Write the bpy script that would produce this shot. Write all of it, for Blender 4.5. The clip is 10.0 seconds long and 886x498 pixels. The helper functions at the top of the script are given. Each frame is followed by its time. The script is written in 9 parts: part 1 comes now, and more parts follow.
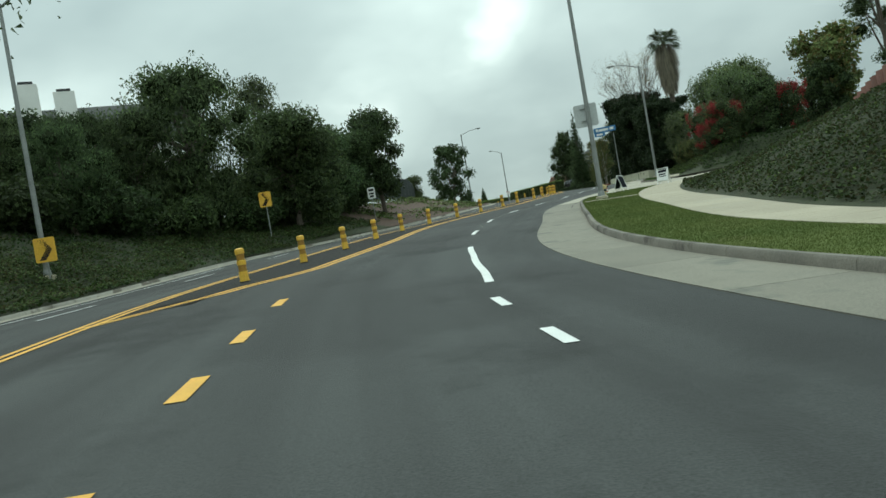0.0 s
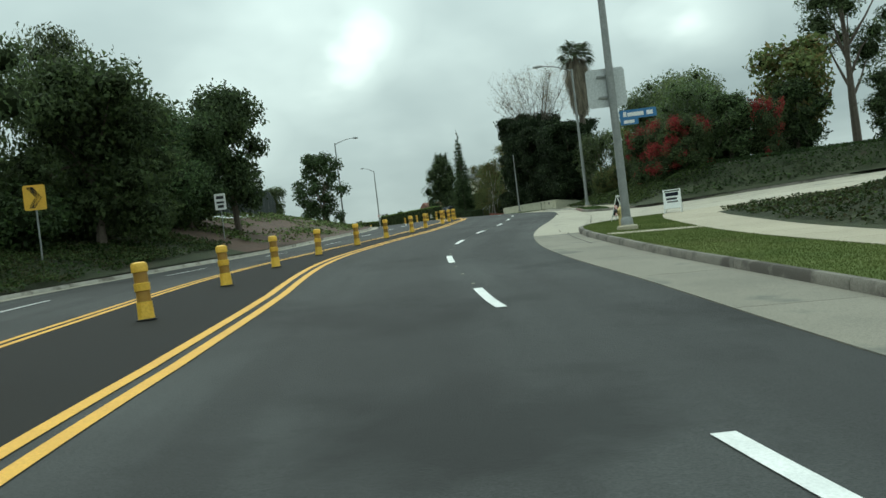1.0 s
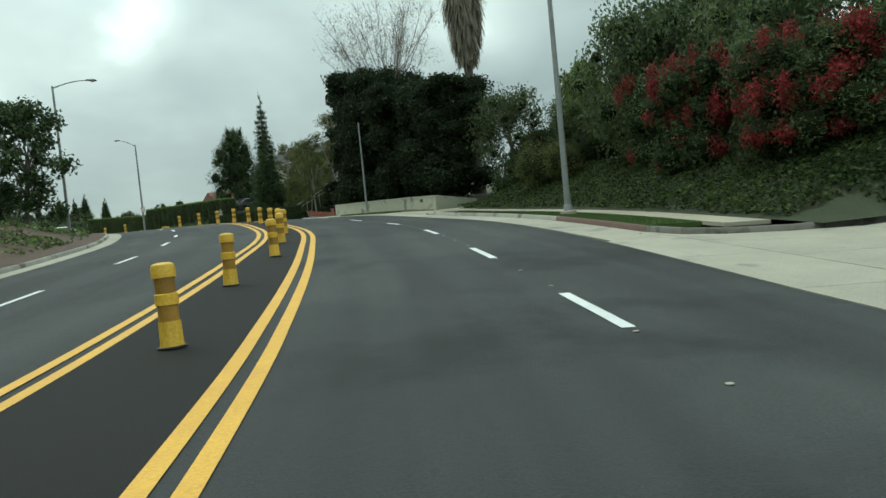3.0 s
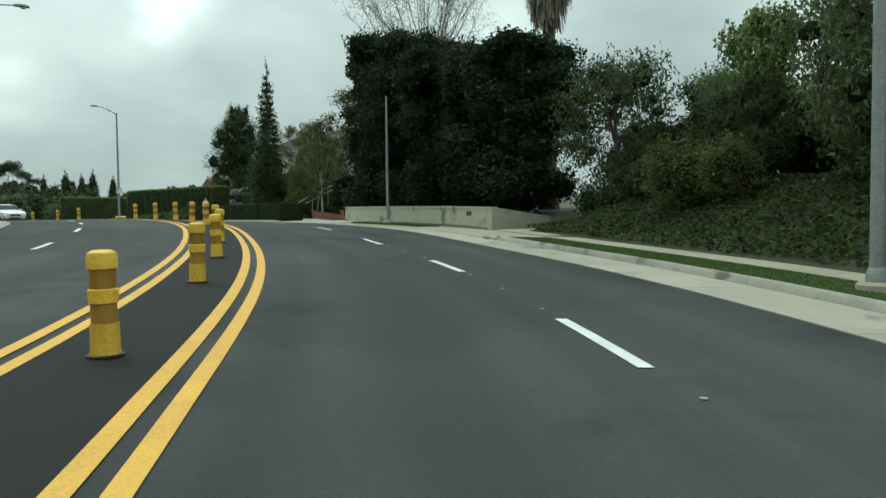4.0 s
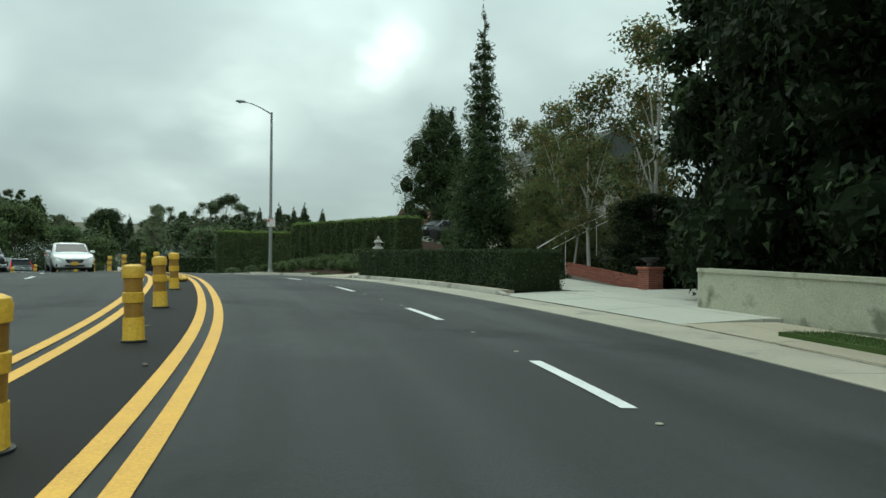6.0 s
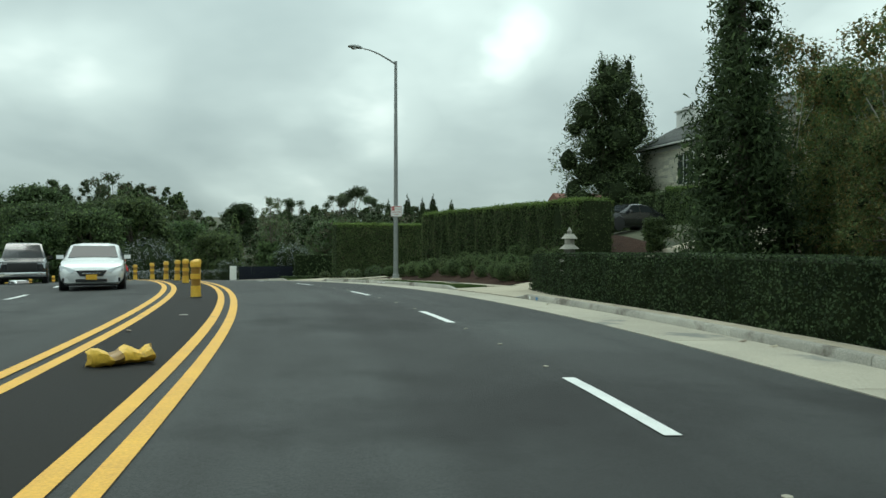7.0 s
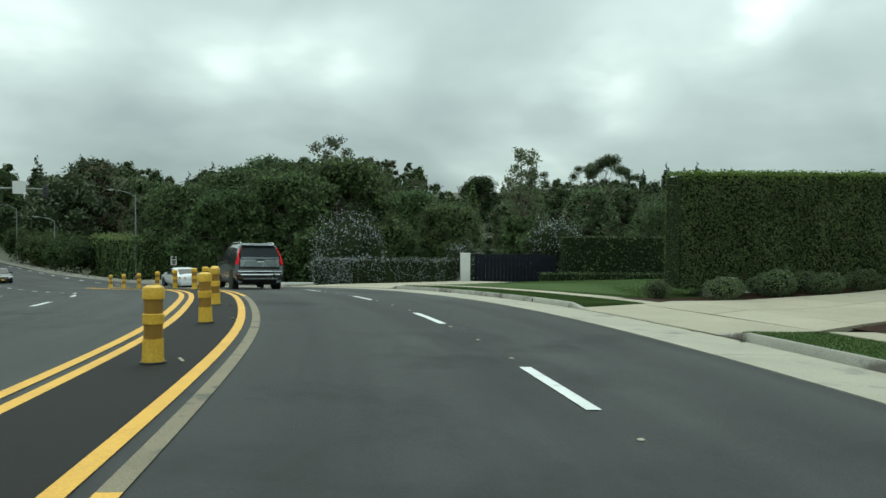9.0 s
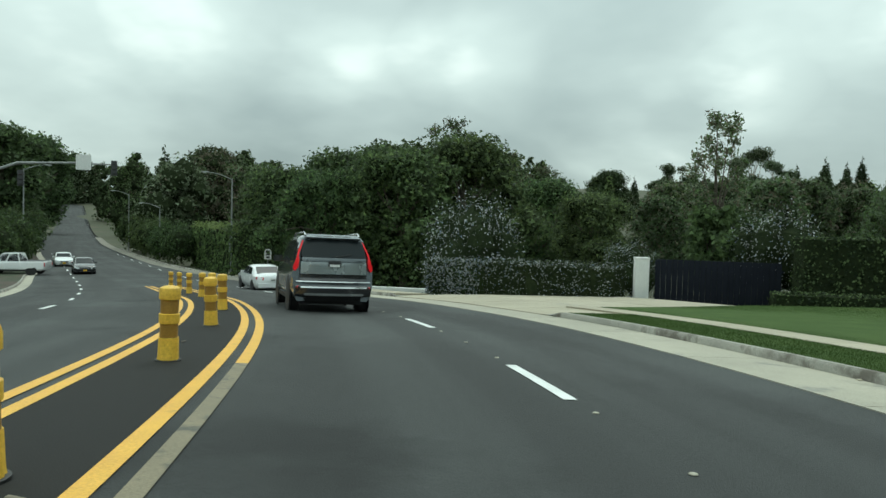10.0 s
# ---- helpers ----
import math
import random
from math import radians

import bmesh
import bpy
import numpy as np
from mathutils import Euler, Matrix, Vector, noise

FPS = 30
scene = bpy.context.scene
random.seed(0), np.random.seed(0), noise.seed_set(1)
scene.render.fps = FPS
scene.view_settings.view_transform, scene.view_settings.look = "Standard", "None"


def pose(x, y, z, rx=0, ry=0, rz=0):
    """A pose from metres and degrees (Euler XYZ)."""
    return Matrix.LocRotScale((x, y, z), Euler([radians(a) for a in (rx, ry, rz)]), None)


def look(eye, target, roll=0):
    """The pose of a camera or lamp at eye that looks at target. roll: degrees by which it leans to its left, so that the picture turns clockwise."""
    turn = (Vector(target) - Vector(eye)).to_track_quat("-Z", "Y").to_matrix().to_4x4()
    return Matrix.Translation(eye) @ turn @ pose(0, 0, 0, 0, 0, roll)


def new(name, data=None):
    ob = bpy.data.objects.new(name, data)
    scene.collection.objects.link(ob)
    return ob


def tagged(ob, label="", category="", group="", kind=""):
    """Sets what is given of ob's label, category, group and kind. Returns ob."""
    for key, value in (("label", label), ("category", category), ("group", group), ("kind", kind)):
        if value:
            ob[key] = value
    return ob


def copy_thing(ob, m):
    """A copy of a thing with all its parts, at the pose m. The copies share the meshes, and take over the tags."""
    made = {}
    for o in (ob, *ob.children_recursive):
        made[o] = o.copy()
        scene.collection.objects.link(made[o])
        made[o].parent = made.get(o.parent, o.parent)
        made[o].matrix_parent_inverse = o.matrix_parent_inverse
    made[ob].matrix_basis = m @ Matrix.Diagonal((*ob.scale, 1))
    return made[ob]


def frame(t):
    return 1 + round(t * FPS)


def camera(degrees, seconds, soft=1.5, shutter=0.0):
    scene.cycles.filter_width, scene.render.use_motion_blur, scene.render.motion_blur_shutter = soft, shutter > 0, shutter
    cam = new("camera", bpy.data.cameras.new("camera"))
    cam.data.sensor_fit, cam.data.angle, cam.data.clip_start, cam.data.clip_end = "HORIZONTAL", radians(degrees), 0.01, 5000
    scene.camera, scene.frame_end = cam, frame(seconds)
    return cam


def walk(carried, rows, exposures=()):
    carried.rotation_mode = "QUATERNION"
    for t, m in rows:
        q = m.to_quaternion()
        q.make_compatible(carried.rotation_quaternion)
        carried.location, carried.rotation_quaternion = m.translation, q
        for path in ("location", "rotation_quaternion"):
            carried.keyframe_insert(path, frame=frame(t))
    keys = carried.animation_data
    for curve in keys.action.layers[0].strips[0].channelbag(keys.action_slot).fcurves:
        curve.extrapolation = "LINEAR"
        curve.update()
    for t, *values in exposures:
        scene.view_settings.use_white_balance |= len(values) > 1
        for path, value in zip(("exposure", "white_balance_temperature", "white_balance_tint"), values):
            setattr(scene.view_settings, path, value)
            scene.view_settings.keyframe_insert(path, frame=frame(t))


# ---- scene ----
cam = camera(63.0, 10.0)
PATH = [
    (0, (0.00, -0.00, 1.30), (-0.02, 20.00, 1.04), -9.8),
    (0.5, (-1.14, 7.96, 1.73), (1.14, 27.83, 1.37), -9.1),
    (1, (-1.46, 16.09, 2.19), (2.64, 35.66, 2.03), -6.8),
    (1.5, (-0.95, 24.02, 2.60), (4.67, 43.22, 2.57), -5.2),
    (2, (0.20, 31.35, 3.04), (7.21, 50.08, 2.78), -6.7),
    (2.2, (0.82, 34.37, 3.23), (8.47, 52.85, 2.75), -7.1),
    (3.3, (5.51, 50.00, 4.28), (15.37, 67.38, 3.32), -4.5),
    (3.5, (6.74, 52.81, 4.40), (16.50, 70.24, 3.51), -3.1),
    (4, (9.61, 60.12, 4.76), (18.78, 77.87, 3.96), -0.7),
    (4.5, (12.13, 67.78, 5.06), (20.59, 85.90, 4.49), -0.8),
    (5, (14.11, 75.27, 5.36), (21.25, 93.95, 5.01), -1.1),
    (5.2, (14.79, 78.14, 5.46), (21.27, 97.06, 5.20), -1.5),
    (6.3, (16.18, 92.78, 6.07), (19.10, 112.56, 6.27), 0.6),
    (6.5, (16.20, 95.86, 6.15), (18.34, 115.75, 6.25), 0.1),
    (7, (15.78, 103.50, 6.33), (16.30, 123.50, 6.26), -0.0),
    (7.5, (14.94, 110.63, 6.44), (13.88, 130.60, 6.19), -0.4),
    (8, (13.45, 118.00, 6.51), (10.69, 137.81, 6.19), -0.3),
    (8.5, (11.36, 125.29, 6.48), (7.08, 144.82, 5.92), -0.3),
    (9, (8.75, 132.26, 6.33), (2.88, 151.37, 5.60), 0.3),
    (9.5, (5.78, 138.71, 6.12), (-1.59, 157.29, 5.41), 1.1),
    (10, (2.62, 144.56, 5.89), (-6.22, 162.48, 5.03), 1.5),
]
walk(cam, [(t, look(eye, target, roll)) for t, eye, target, roll in PATH], exposures=[(0.0, 0.0, 6350, -2), (10.0, 0.0, 6350, -2)])
# ---- light: overcast sky over a soft sun ----
world = bpy.data.worlds.new("overcast_sky")
scene.world = world
world.use_nodes = True
wn, wl = world.node_tree.nodes, world.node_tree.links
wn.clear()


def wnode(kind, **values):
    n = wn.new(kind)
    for key, value in values.items():
        n.inputs[key].default_value = value
    return n


def wmath(op, a, b=None):
    n = wn.new("ShaderNodeMath")
    n.operation = op
    for k, v in enumerate((a, b)):
        if v is None:
            continue
        if isinstance(v, (int, float)):
            n.inputs[k].default_value = v
        else:
            wl.new(v, n.inputs[k])
    return n.outputs[0]


SUN_AZIMUTH, SUN_ELEVATION = radians(-20), radians(58)
sky = wn.new("ShaderNodeTexSky")
sky.sky_type, sky.sun_disc = "NISHITA", False
sky.sun_elevation, sky.sun_rotation = SUN_ELEVATION, SUN_AZIMUTH
coord = wn.new("ShaderNodeTexCoord")
split = wn.new("ShaderNodeSeparateXYZ")
wl.new(coord.outputs["Generated"], split.inputs[0])
lift = wmath("MAXIMUM", split.outputs[2], 0.0)
flat = wmath("ADD", lift, 0.30)
plane = wn.new("ShaderNodeCombineXYZ")
wl.new(wmath("DIVIDE", split.outputs[0], flat), plane.inputs[0])
wl.new(wmath("DIVIDE", split.outputs[1], flat), plane.inputs[1])
big = wnode("ShaderNodeTexNoise", Scale=0.75, Detail=4.0, Roughness=0.48, Distortion=0.6)
wl.new(plane.outputs[0], big.inputs["Vector"])
soft_cloud = wnode("ShaderNodeTexNoise", Scale=2.0, Detail=4.0, Roughness=0.5)
wl.new(plane.outputs[0], soft_cloud.inputs["Vector"])
cloud = wmath("ADD", wmath("MULTIPLY", big.outputs["Fac"], 0.75), wmath("MULTIPLY", soft_cloud.outputs["Fac"], 0.25))
# thin places in the cloud layer: azimuth, height, half width (degrees) and strength
wander = wn.new("ShaderNodeVectorMath")
wander.operation = "MULTIPLY_ADD"
wl.new(soft_cloud.outputs["Color"], wander.inputs[0])
wander.inputs[1].default_value = (0.12, 0.12, 0.05)
wl.new(coord.outputs["Generated"], wander.inputs[2])
for az, el, half, thin in ((5.6, 13.4, 3.0, 0.09), (7.2, 15.2, 3.2, 0.11), (8.8, 17.4, 3.0, 0.08), (-3.6, 10.3, 4.5, 0.13), (-24, 12.2, 6.0, 0.13), (33, 14, 4.5, 0.18), (-14, 19, 15.0, -0.06), (-28, 22, 13.0, -0.06), (-34, 10.5, 8.0, 0.12), (-45, 13.0, 6.0, 0.12)):
    to = wn.new("ShaderNodeVectorMath")
    to.operation = "DISTANCE"
    wl.new(wander.outputs[0], to.inputs[0])
    to.inputs[1].default_value = (math.sin(radians(az)) * math.cos(radians(el)) + 0.06, math.cos(radians(az)) * math.cos(radians(el)) + 0.06, math.sin(radians(el)) + 0.025)
    fall = wmath("SUBTRACT", 1.0, wmath("DIVIDE", to.outputs["Value"], radians(half)))
    cloud = wmath("ADD", cloud, wmath("MULTIPLY", wmath("MAXIMUM", fall, 0.0), thin))
ramp = wn.new("ShaderNodeValToRGB")
wl.new(cloud, ramp.inputs[0])
ramp.color_ramp.elements[0].position, ramp.color_ramp.elements[0].color = 0.36, (0.37, 0.44, 0.45, 1)
ramp.color_ramp.elements[1].position, ramp.color_ramp.elements[1].color = 0.74, (1.30, 1.36, 1.32, 1)
mid = ramp.color_ramp.elements.new(0.50)
mid.color = (0.53, 0.61, 0.61, 1)
mid = ramp.color_ramp.elements.new(0.58)
mid.color = (0.67, 0.76, 0.75, 1)
# an overcast sky grows brighter towards the zenith
gain = wmath("ADD", wmath("MULTIPLY", lift, 1.7), 0.82)
layer = wn.new("ShaderNodeBackground")
wl.new(ramp.outputs[0], layer.inputs["Color"])
wl.new(gain, layer.inputs["Strength"])
clear = wn.new("ShaderNodeBackground")
wl.new(sky.outputs[0], clear.inputs["Color"])
clear.inputs["Strength"].default_value = 0.05
blend = wn.new("ShaderNodeMixShader")
blend.inputs[0].default_value = 0.93
wl.new(clear.outputs[0], blend.inputs[1])
wl.new(layer.outputs[0], blend.inputs[2])
sky_out = wn.new("ShaderNodeOutputWorld")
wl.new(blend.outputs[0], sky_out.inputs[0])
sun = new("sun", bpy.data.lights.new("sun", "SUN"))
sun.data.energy, sun.data.angle, sun.data.color = 0.9, radians(30), (1.0, 0.97, 0.92)
sun.matrix_world = look((0, 0, 60), (-60 * math.sin(SUN_AZIMUTH), -60 * math.cos(SUN_AZIMUTH), 60 - 60 * math.tan(SUN_ELEVATION)))


# ---- materials ----
def surface(name, dark, light, scale=3.0, rough=0.8, fine=60.0, bump=0.2, stain=None, stain_scale=0.4, stain_at=0.58,
            metal=0.0, coat=0.0, by_object=0.0, by_island=0.0, grain=0.35, spec=0.5, trans=0.0, by_plant=0.0, tracks=0.0):
    """A node material: two tones mixed by noise at two scales, grain relief, optional stains, and a change from piece to piece."""
    m = bpy.data.materials.new(name)
    m.use_nodes = True
    n, l = m.node_tree.nodes, m.node_tree.links
    b = n["Principled BSDF"]
    tc = n.new("ShaderNodeTexCoord")
    where = tc.outputs["Object"]
    along = tc.outputs["UV"]

    def noise_node(sc, detail=5.0, rough_=0.6):
        t = n.new("ShaderNodeTexNoise")
        t.inputs["Scale"].default_value, t.inputs["Detail"].default_value, t.inputs["Roughness"].default_value = sc, detail, rough_
        l.new(where, t.inputs["Vector"])
        return t

    def mix(fac, a, c, mode="MIX"):
        x = n.new("ShaderNodeMix")
        x.data_type, x.blend_type = "RGBA", mode
        for sock, v in ((x.inputs[0], fac), (x.inputs[6], a), (x.inputs[7], c)):
            if isinstance(v, (int, float)):
                sock.default_value = v
            elif isinstance(v, tuple):
                sock.default_value = (*v, 1)
            else:
                l.new(v, sock)
        return x.outputs[2]

    def spread(sock, lo, hi):
        r = n.new("ShaderNodeMapRange")
        r.inputs[1].default_value, r.inputs[2].default_value = lo, hi
        l.new(sock, r.inputs[0])
        return r.outputs[0]

    coarse, small = noise_node(scale), noise_node(fine, 3.0, 0.7)
    colour = mix(spread(coarse.outputs[0], 0.32, 0.68), dark, light)
    speck = spread(small.outputs[0], 0.3, 0.7)
    colour = mix(grain, colour, mix(speck, tuple(c * 0.55 for c in dark), tuple(min(1, c * 1.35) for c in light)))
    if stain:
        s = noise_node(stain_scale, 6.0, 0.62)
        colour = mix(spread(s.outputs[0], stain_at, stain_at + 0.1), colour, stain)
    if tracks:
        for sx, sy, lo, hi, amount in ((0.035, 0.9, 0.40, 0.62, tracks), (0.11, 0.16, 0.50, 0.56, tracks * 0.7)):
            mp = n.new("ShaderNodeMapping")
            mp.inputs["Scale"].default_value = (sx, sy, 1)
            l.new(along, mp.inputs["Vector"])
            band = n.new("ShaderNodeTexNoise")
            band.inputs["Scale"].default_value, band.inputs["Detail"].default_value = 1.0, 4.0
            l.new(mp.outputs[0], band.inputs["Vector"])
            worn = n.new("ShaderNodeMapRange")
            worn.inputs[1].default_value, worn.inputs[2].default_value = lo, hi
            worn.inputs[3].default_value, worn.inputs[4].default_value = 1 - amount, 1 + amount
            l.new(band.outputs[0], worn.inputs[0])
            shade = n.new("ShaderNodeHueSaturation")
            l.new(worn.outputs[0], shade.inputs["Value"])
            l.new(colour, shade.inputs["Color"])
            colour = shade.outputs[0]
    if by_object or by_island:
        if by_object:
            rnd = n.new("ShaderNodeObjectInfo").outputs["Random"]
        else:
            rnd = n.new("ShaderNodeNewGeometry").outputs["Random Per Island"]
        amount = by_object or by_island
        hsv = n.new("ShaderNodeHueSaturation")
        r = n.new("ShaderNodeMapRange")
        r.inputs[3].default_value, r.inputs[4].default_value = 1 - amount, 1 + amount
        l.new(rnd, r.inputs[0])
        l.new(r.outputs[0], hsv.inputs["Value"])
        l.new(colour, hsv.inputs["Color"])
        colour = hsv.outputs[0]
    if by_plant:
        own = n.new("ShaderNodeObjectInfo").outputs["Random"]
        tone = n.new("ShaderNodeHueSaturation")
        for sock, lo, hi in (("Hue", 0.5 - 0.05 * by_plant, 0.5 + 0.03 * by_plant), ("Value", 1 - 0.7 * by_plant, 1 + 0.9 * by_plant)):
            r = n.new("ShaderNodeMapRange")
            r.inputs[3].default_value, r.inputs[4].default_value = lo, hi
            turn = n.new("ShaderNodeMath")
            turn.operation = "FRACT"
            far = n.new("ShaderNodeMath")
            far.operation = "MULTIPLY"
            far.inputs[1].default_value = 7.0 if sock == "Hue" else 1.0
            l.new(own, far.inputs[0])
            l.new(far.outputs[0], turn.inputs[0])
            l.new(turn.outputs[0], r.inputs[0])
            l.new(r.outputs[0], tone.inputs[sock])
        l.new(colour, tone.inputs["Color"])
        colour = tone.outputs[0]
    l.new(colour, b.inputs["Base Color"])
    rr = n.new("ShaderNodeMapRange")
    rr.inputs[3].default_value, rr.inputs[4].default_value = max(0.02, rough - 0.1), min(1, rough + 0.1)
    l.new(coarse.outputs[0], rr.inputs[0])
    l.new(rr.outputs[0], b.inputs["Roughness"])
    b.inputs["Metallic"].default_value, b.inputs["Coat Weight"].default_value = metal, coat
    b.inputs["Specular IOR Level"].default_value = spec
    if bump:
        bp = n.new("ShaderNodeBump")
        bp.inputs["Strength"].default_value, bp.inputs["Distance"].default_value = bump, 0.02
        l.new(small.outputs[0], bp.inputs["Height"])
        l.new(bp.outputs[0], b.inputs["Normal"])
    if trans:
        tr = n.new("ShaderNodeBsdfTranslucent")
        l.new(colour, tr.inputs[0])
        ms = n.new("ShaderNodeMixShader")
        ms.inputs[0].default_value = trans
        l.new(b.outputs[0], ms.inputs[1])
        l.new(tr.outputs[0], ms.inputs[2])
        l.new(ms.outputs[0], n["Material Output"].inputs[0])
    return m


def leaf(name, dark, light, amount=0.45, by_plant=0.4):
    # tones lifted 18 percent: veiling glare is put into the leaf colour
    dark, light = tuple(1.18 * c for c in dark), tuple(1.18 * c for c in light)
    return surface(name, dark, light, scale=0.9, rough=0.6, fine=7.0, bump=0.0, by_island=amount, grain=0.25, spec=0.14, trans=0.42, by_plant=by_plant)


def plain(name, colour, rough=0.5, metal=0.0, coat=0.0, emit=0.0, trans=0.0, spec=0.5):
    m = bpy.data.materials.new(name)
    m.use_nodes = True
    b = m.node_tree.nodes["Principled BSDF"]
    b.inputs["Base Color"].default_value = (*colour, 1)
    b.inputs["Roughness"].default_value, b.inputs["Metallic"].default_value = rough, metal
    b.inputs["Coat Weight"].default_value, b.inputs["Transmission Weight"].default_value = coat, trans
    b.inputs["Specular IOR Level"].default_value = spec
    if emit:
        b.inputs["Emission Color"].default_value, b.inputs["Emission Strength"].default_value = (*colour, 1), emit
    return m


ASPHALT = surface("asphalt", (0.020, 0.0222, 0.0218), (0.047, 0.0503, 0.0492), scale=0.32, rough=0.82, fine=55, bump=0.7, stain=(0.0150, 0.0167, 0.0163), stain_scale=0.24, stain_at=0.54, grain=0.55, tracks=0.24)
ASPHALT_MEDIAN = surface("median_asphalt", (0.013, 0.0128, 0.012), (0.023, 0.0222, 0.0205), scale=0.8, rough=0.9, fine=60, bump=0.4, stain=(0.035, 0.034, 0.030), stain_scale=0.9, stain_at=0.7, spec=0.3)
YELLOW_PAINT = surface("yellow_road_paint", (0.64, 0.33, 0.040), (0.79, 0.44, 0.062), scale=2.0, rough=0.62, fine=40, bump=0.2, stain=(0.36, 0.22, 0.06), stain_scale=2.2, stain_at=0.66, grain=0.3)
FADED_PAINT = surface("faded_yellow_road_paint", (0.16, 0.135, 0.085), (0.24, 0.20, 0.13), scale=2.0, rough=0.7, fine=50, bump=0.2, stain=(0.08, 0.075, 0.06), stain_scale=3.0, stain_at=0.55)
WHITE_PAINT = surface("white_road_paint", (0.62, 0.64, 0.62), (0.80, 0.81, 0.79), scale=3.0, rough=0.6, fine=45, bump=0.2, stain=(0.35, 0.36, 0.35), stain_scale=2.5, stain_at=0.64, grain=0.25)
CONCRETE = surface("worn_concrete", (0.31, 0.277, 0.205), (0.42, 0.377, 0.285), scale=0.5, rough=0.85, fine=45, bump=0.25, stain=(0.30, 0.29, 0.25), stain_scale=0.35, stain_at=0.6, by_object=0.07)
CONCRETE_PALE = surface("pale_grey_concrete", (0.40, 0.40, 0.345), (0.50, 0.50, 0.43), scale=0.5, rough=0.85, fine=45, bump=0.2, stain=(0.36, 0.36, 0.32), stain_scale=0.4, stain_at=0.6, by_object=0.03)
GUTTER = surface("gutter_concrete", (0.30, 0.28, 0.225), (0.42, 0.39, 0.31), scale=0.7, rough=0.82, fine=40, bump=0.3, stain=(0.20, 0.20, 0.18), stain_scale=0.8, stain_at=0.58, by_object=0.08)
KERB = surface("kerb_concrete", (0.24, 0.23, 0.20), (0.40, 0.385, 0.33), scale=1.1, rough=0.85, fine=40, bump=0.3, stain=(0.13, 0.115, 0.095), stain_scale=1.0, stain_at=0.53, by_object=0.1)
KERB_OLD = surface("dark_weathered_kerb", (0.105, 0.098, 0.082), (0.21, 0.195, 0.165), scale=1.3, rough=0.88, fine=40, bump=0.4, stain=(0.065, 0.058, 0.048), stain_scale=1.1, stain_at=0.52, by_object=0.1)
WEEDY = surface("weedy_dark_soil", (0.022, 0.030, 0.012), (0.044, 0.052, 0.023), scale=1.2, rough=0.95, fine=14, bump=0.9, stain=(0.060, 0.046, 0.032), stain_scale=0.3, stain_at=0.6)
KERB_RED = surface("faded_red_kerb_paint", (0.105, 0.060, 0.048), (0.165, 0.094, 0.074), scale=1.5, rough=0.75, fine=40, bump=0.3, stain=(0.15, 0.12, 0.10), stain_scale=1.4, stain_at=0.56)
GUTTER_OLD = surface("old_stained_concrete", (0.155, 0.146, 0.118), (0.25, 0.233, 0.188), scale=0.7, rough=0.85, fine=40, bump=0.35, stain=(0.13, 0.13, 0.11), stain_scale=0.7, stain_at=0.56, by_object=0.08)
DIRT = surface("red_brown_dirt", (0.060, 0.038, 0.028), (0.115, 0.072, 0.052), scale=0.9, rough=0.95, fine=18, bump=0.9, stain=(0.045, 0.050, 0.024), stain_scale=0.35, stain_at=0.58)
LAWN = surface("lawn_turf", (0.048, 0.080, 0.024), (0.072, 0.108, 0.036), scale=0.9, rough=0.95, fine=24, bump=0.2, stain=(0.075, 0.098, 0.026), stain_scale=0.5, stain_at=0.64, grain=0.1, spec=0.08)
BLADES = surface("grass_blades", (0.056, 0.094, 0.028), (0.086, 0.128, 0.042), scale=0.8, rough=0.9, fine=5, bump=0.0, by_island=0.08, trans=0.3, grain=0.05, spec=0.08)
LAWN_DRY = surface("thin_dry_turf", (0.082, 0.114, 0.034), (0.130, 0.152, 0.054), scale=0.7, rough=0.95, fine=20, bump=0.3, stain=(0.115, 0.102, 0.052), stain_scale=0.45, stain_at=0.58, grain=0.15, spec=0.08)
BLADES_DRY = surface("dry_grass_blades", (0.094, 0.130, 0.038), (0.148, 0.176, 0.060), scale=0.7, rough=0.9, fine=4, bump=0.0, by_island=0.15, trans=0.3, grain=0.1, spec=0.08)
EARTH = surface("dry_earth", (0.046, 0.035, 0.025), (0.088, 0.060, 0.044), scale=0.8, rough=0.95, fine=20, bump=0.8, stain=(0.030, 0.042, 0.018), stain_scale=0.25, stain_at=0.45)
MULCH = surface("bark_mulch", (0.022, 0.013, 0.009), (0.050, 0.029, 0.020), scale=3, rough=0.95, fine=30, bump=1.0, spec=0.1, by_island=0.4)
GROUND = surface("scrubby_ground", (0.045, 0.055, 0.026), (0.085, 0.085, 0.05), scale=0.08, rough=0.95, fine=4, bump=0.6, stain=(0.10, 0.085, 0.06), stain_scale=0.05, stain_at=0.56)
IVY = leaf("ivy_leaves", (0.022, 0.042, 0.012), (0.056, 0.084, 0.026), 0.5)
IVY_DRY = leaf("dry_ground_cover_leaves", (0.034, 0.035, 0.014), (0.068, 0.065, 0.028), 0.4)
LEAF_DARK = leaf("dark_evergreen_leaves", (0.027, 0.042, 0.020), (0.066, 0.094, 0.042))
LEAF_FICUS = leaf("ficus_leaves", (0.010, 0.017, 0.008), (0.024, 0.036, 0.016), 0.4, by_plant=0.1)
LEAF_MID = leaf("broad_green_leaves", (0.041, 0.068, 0.026), (0.095, 0.135, 0.053))
LEAF_LIGHT = leaf("light_green_leaves", (0.061, 0.094, 0.029), (0.132, 0.176, 0.064))
LEAF_GREY = leaf("grey_green_leaves", (0.068, 0.091, 0.055), (0.137, 0.163, 0.101))
LEAF_HEDGE = leaf("clipped_hedge_leaves", (0.055, 0.082, 0.034), (0.120, 0.158, 0.066), by_plant=0.1)
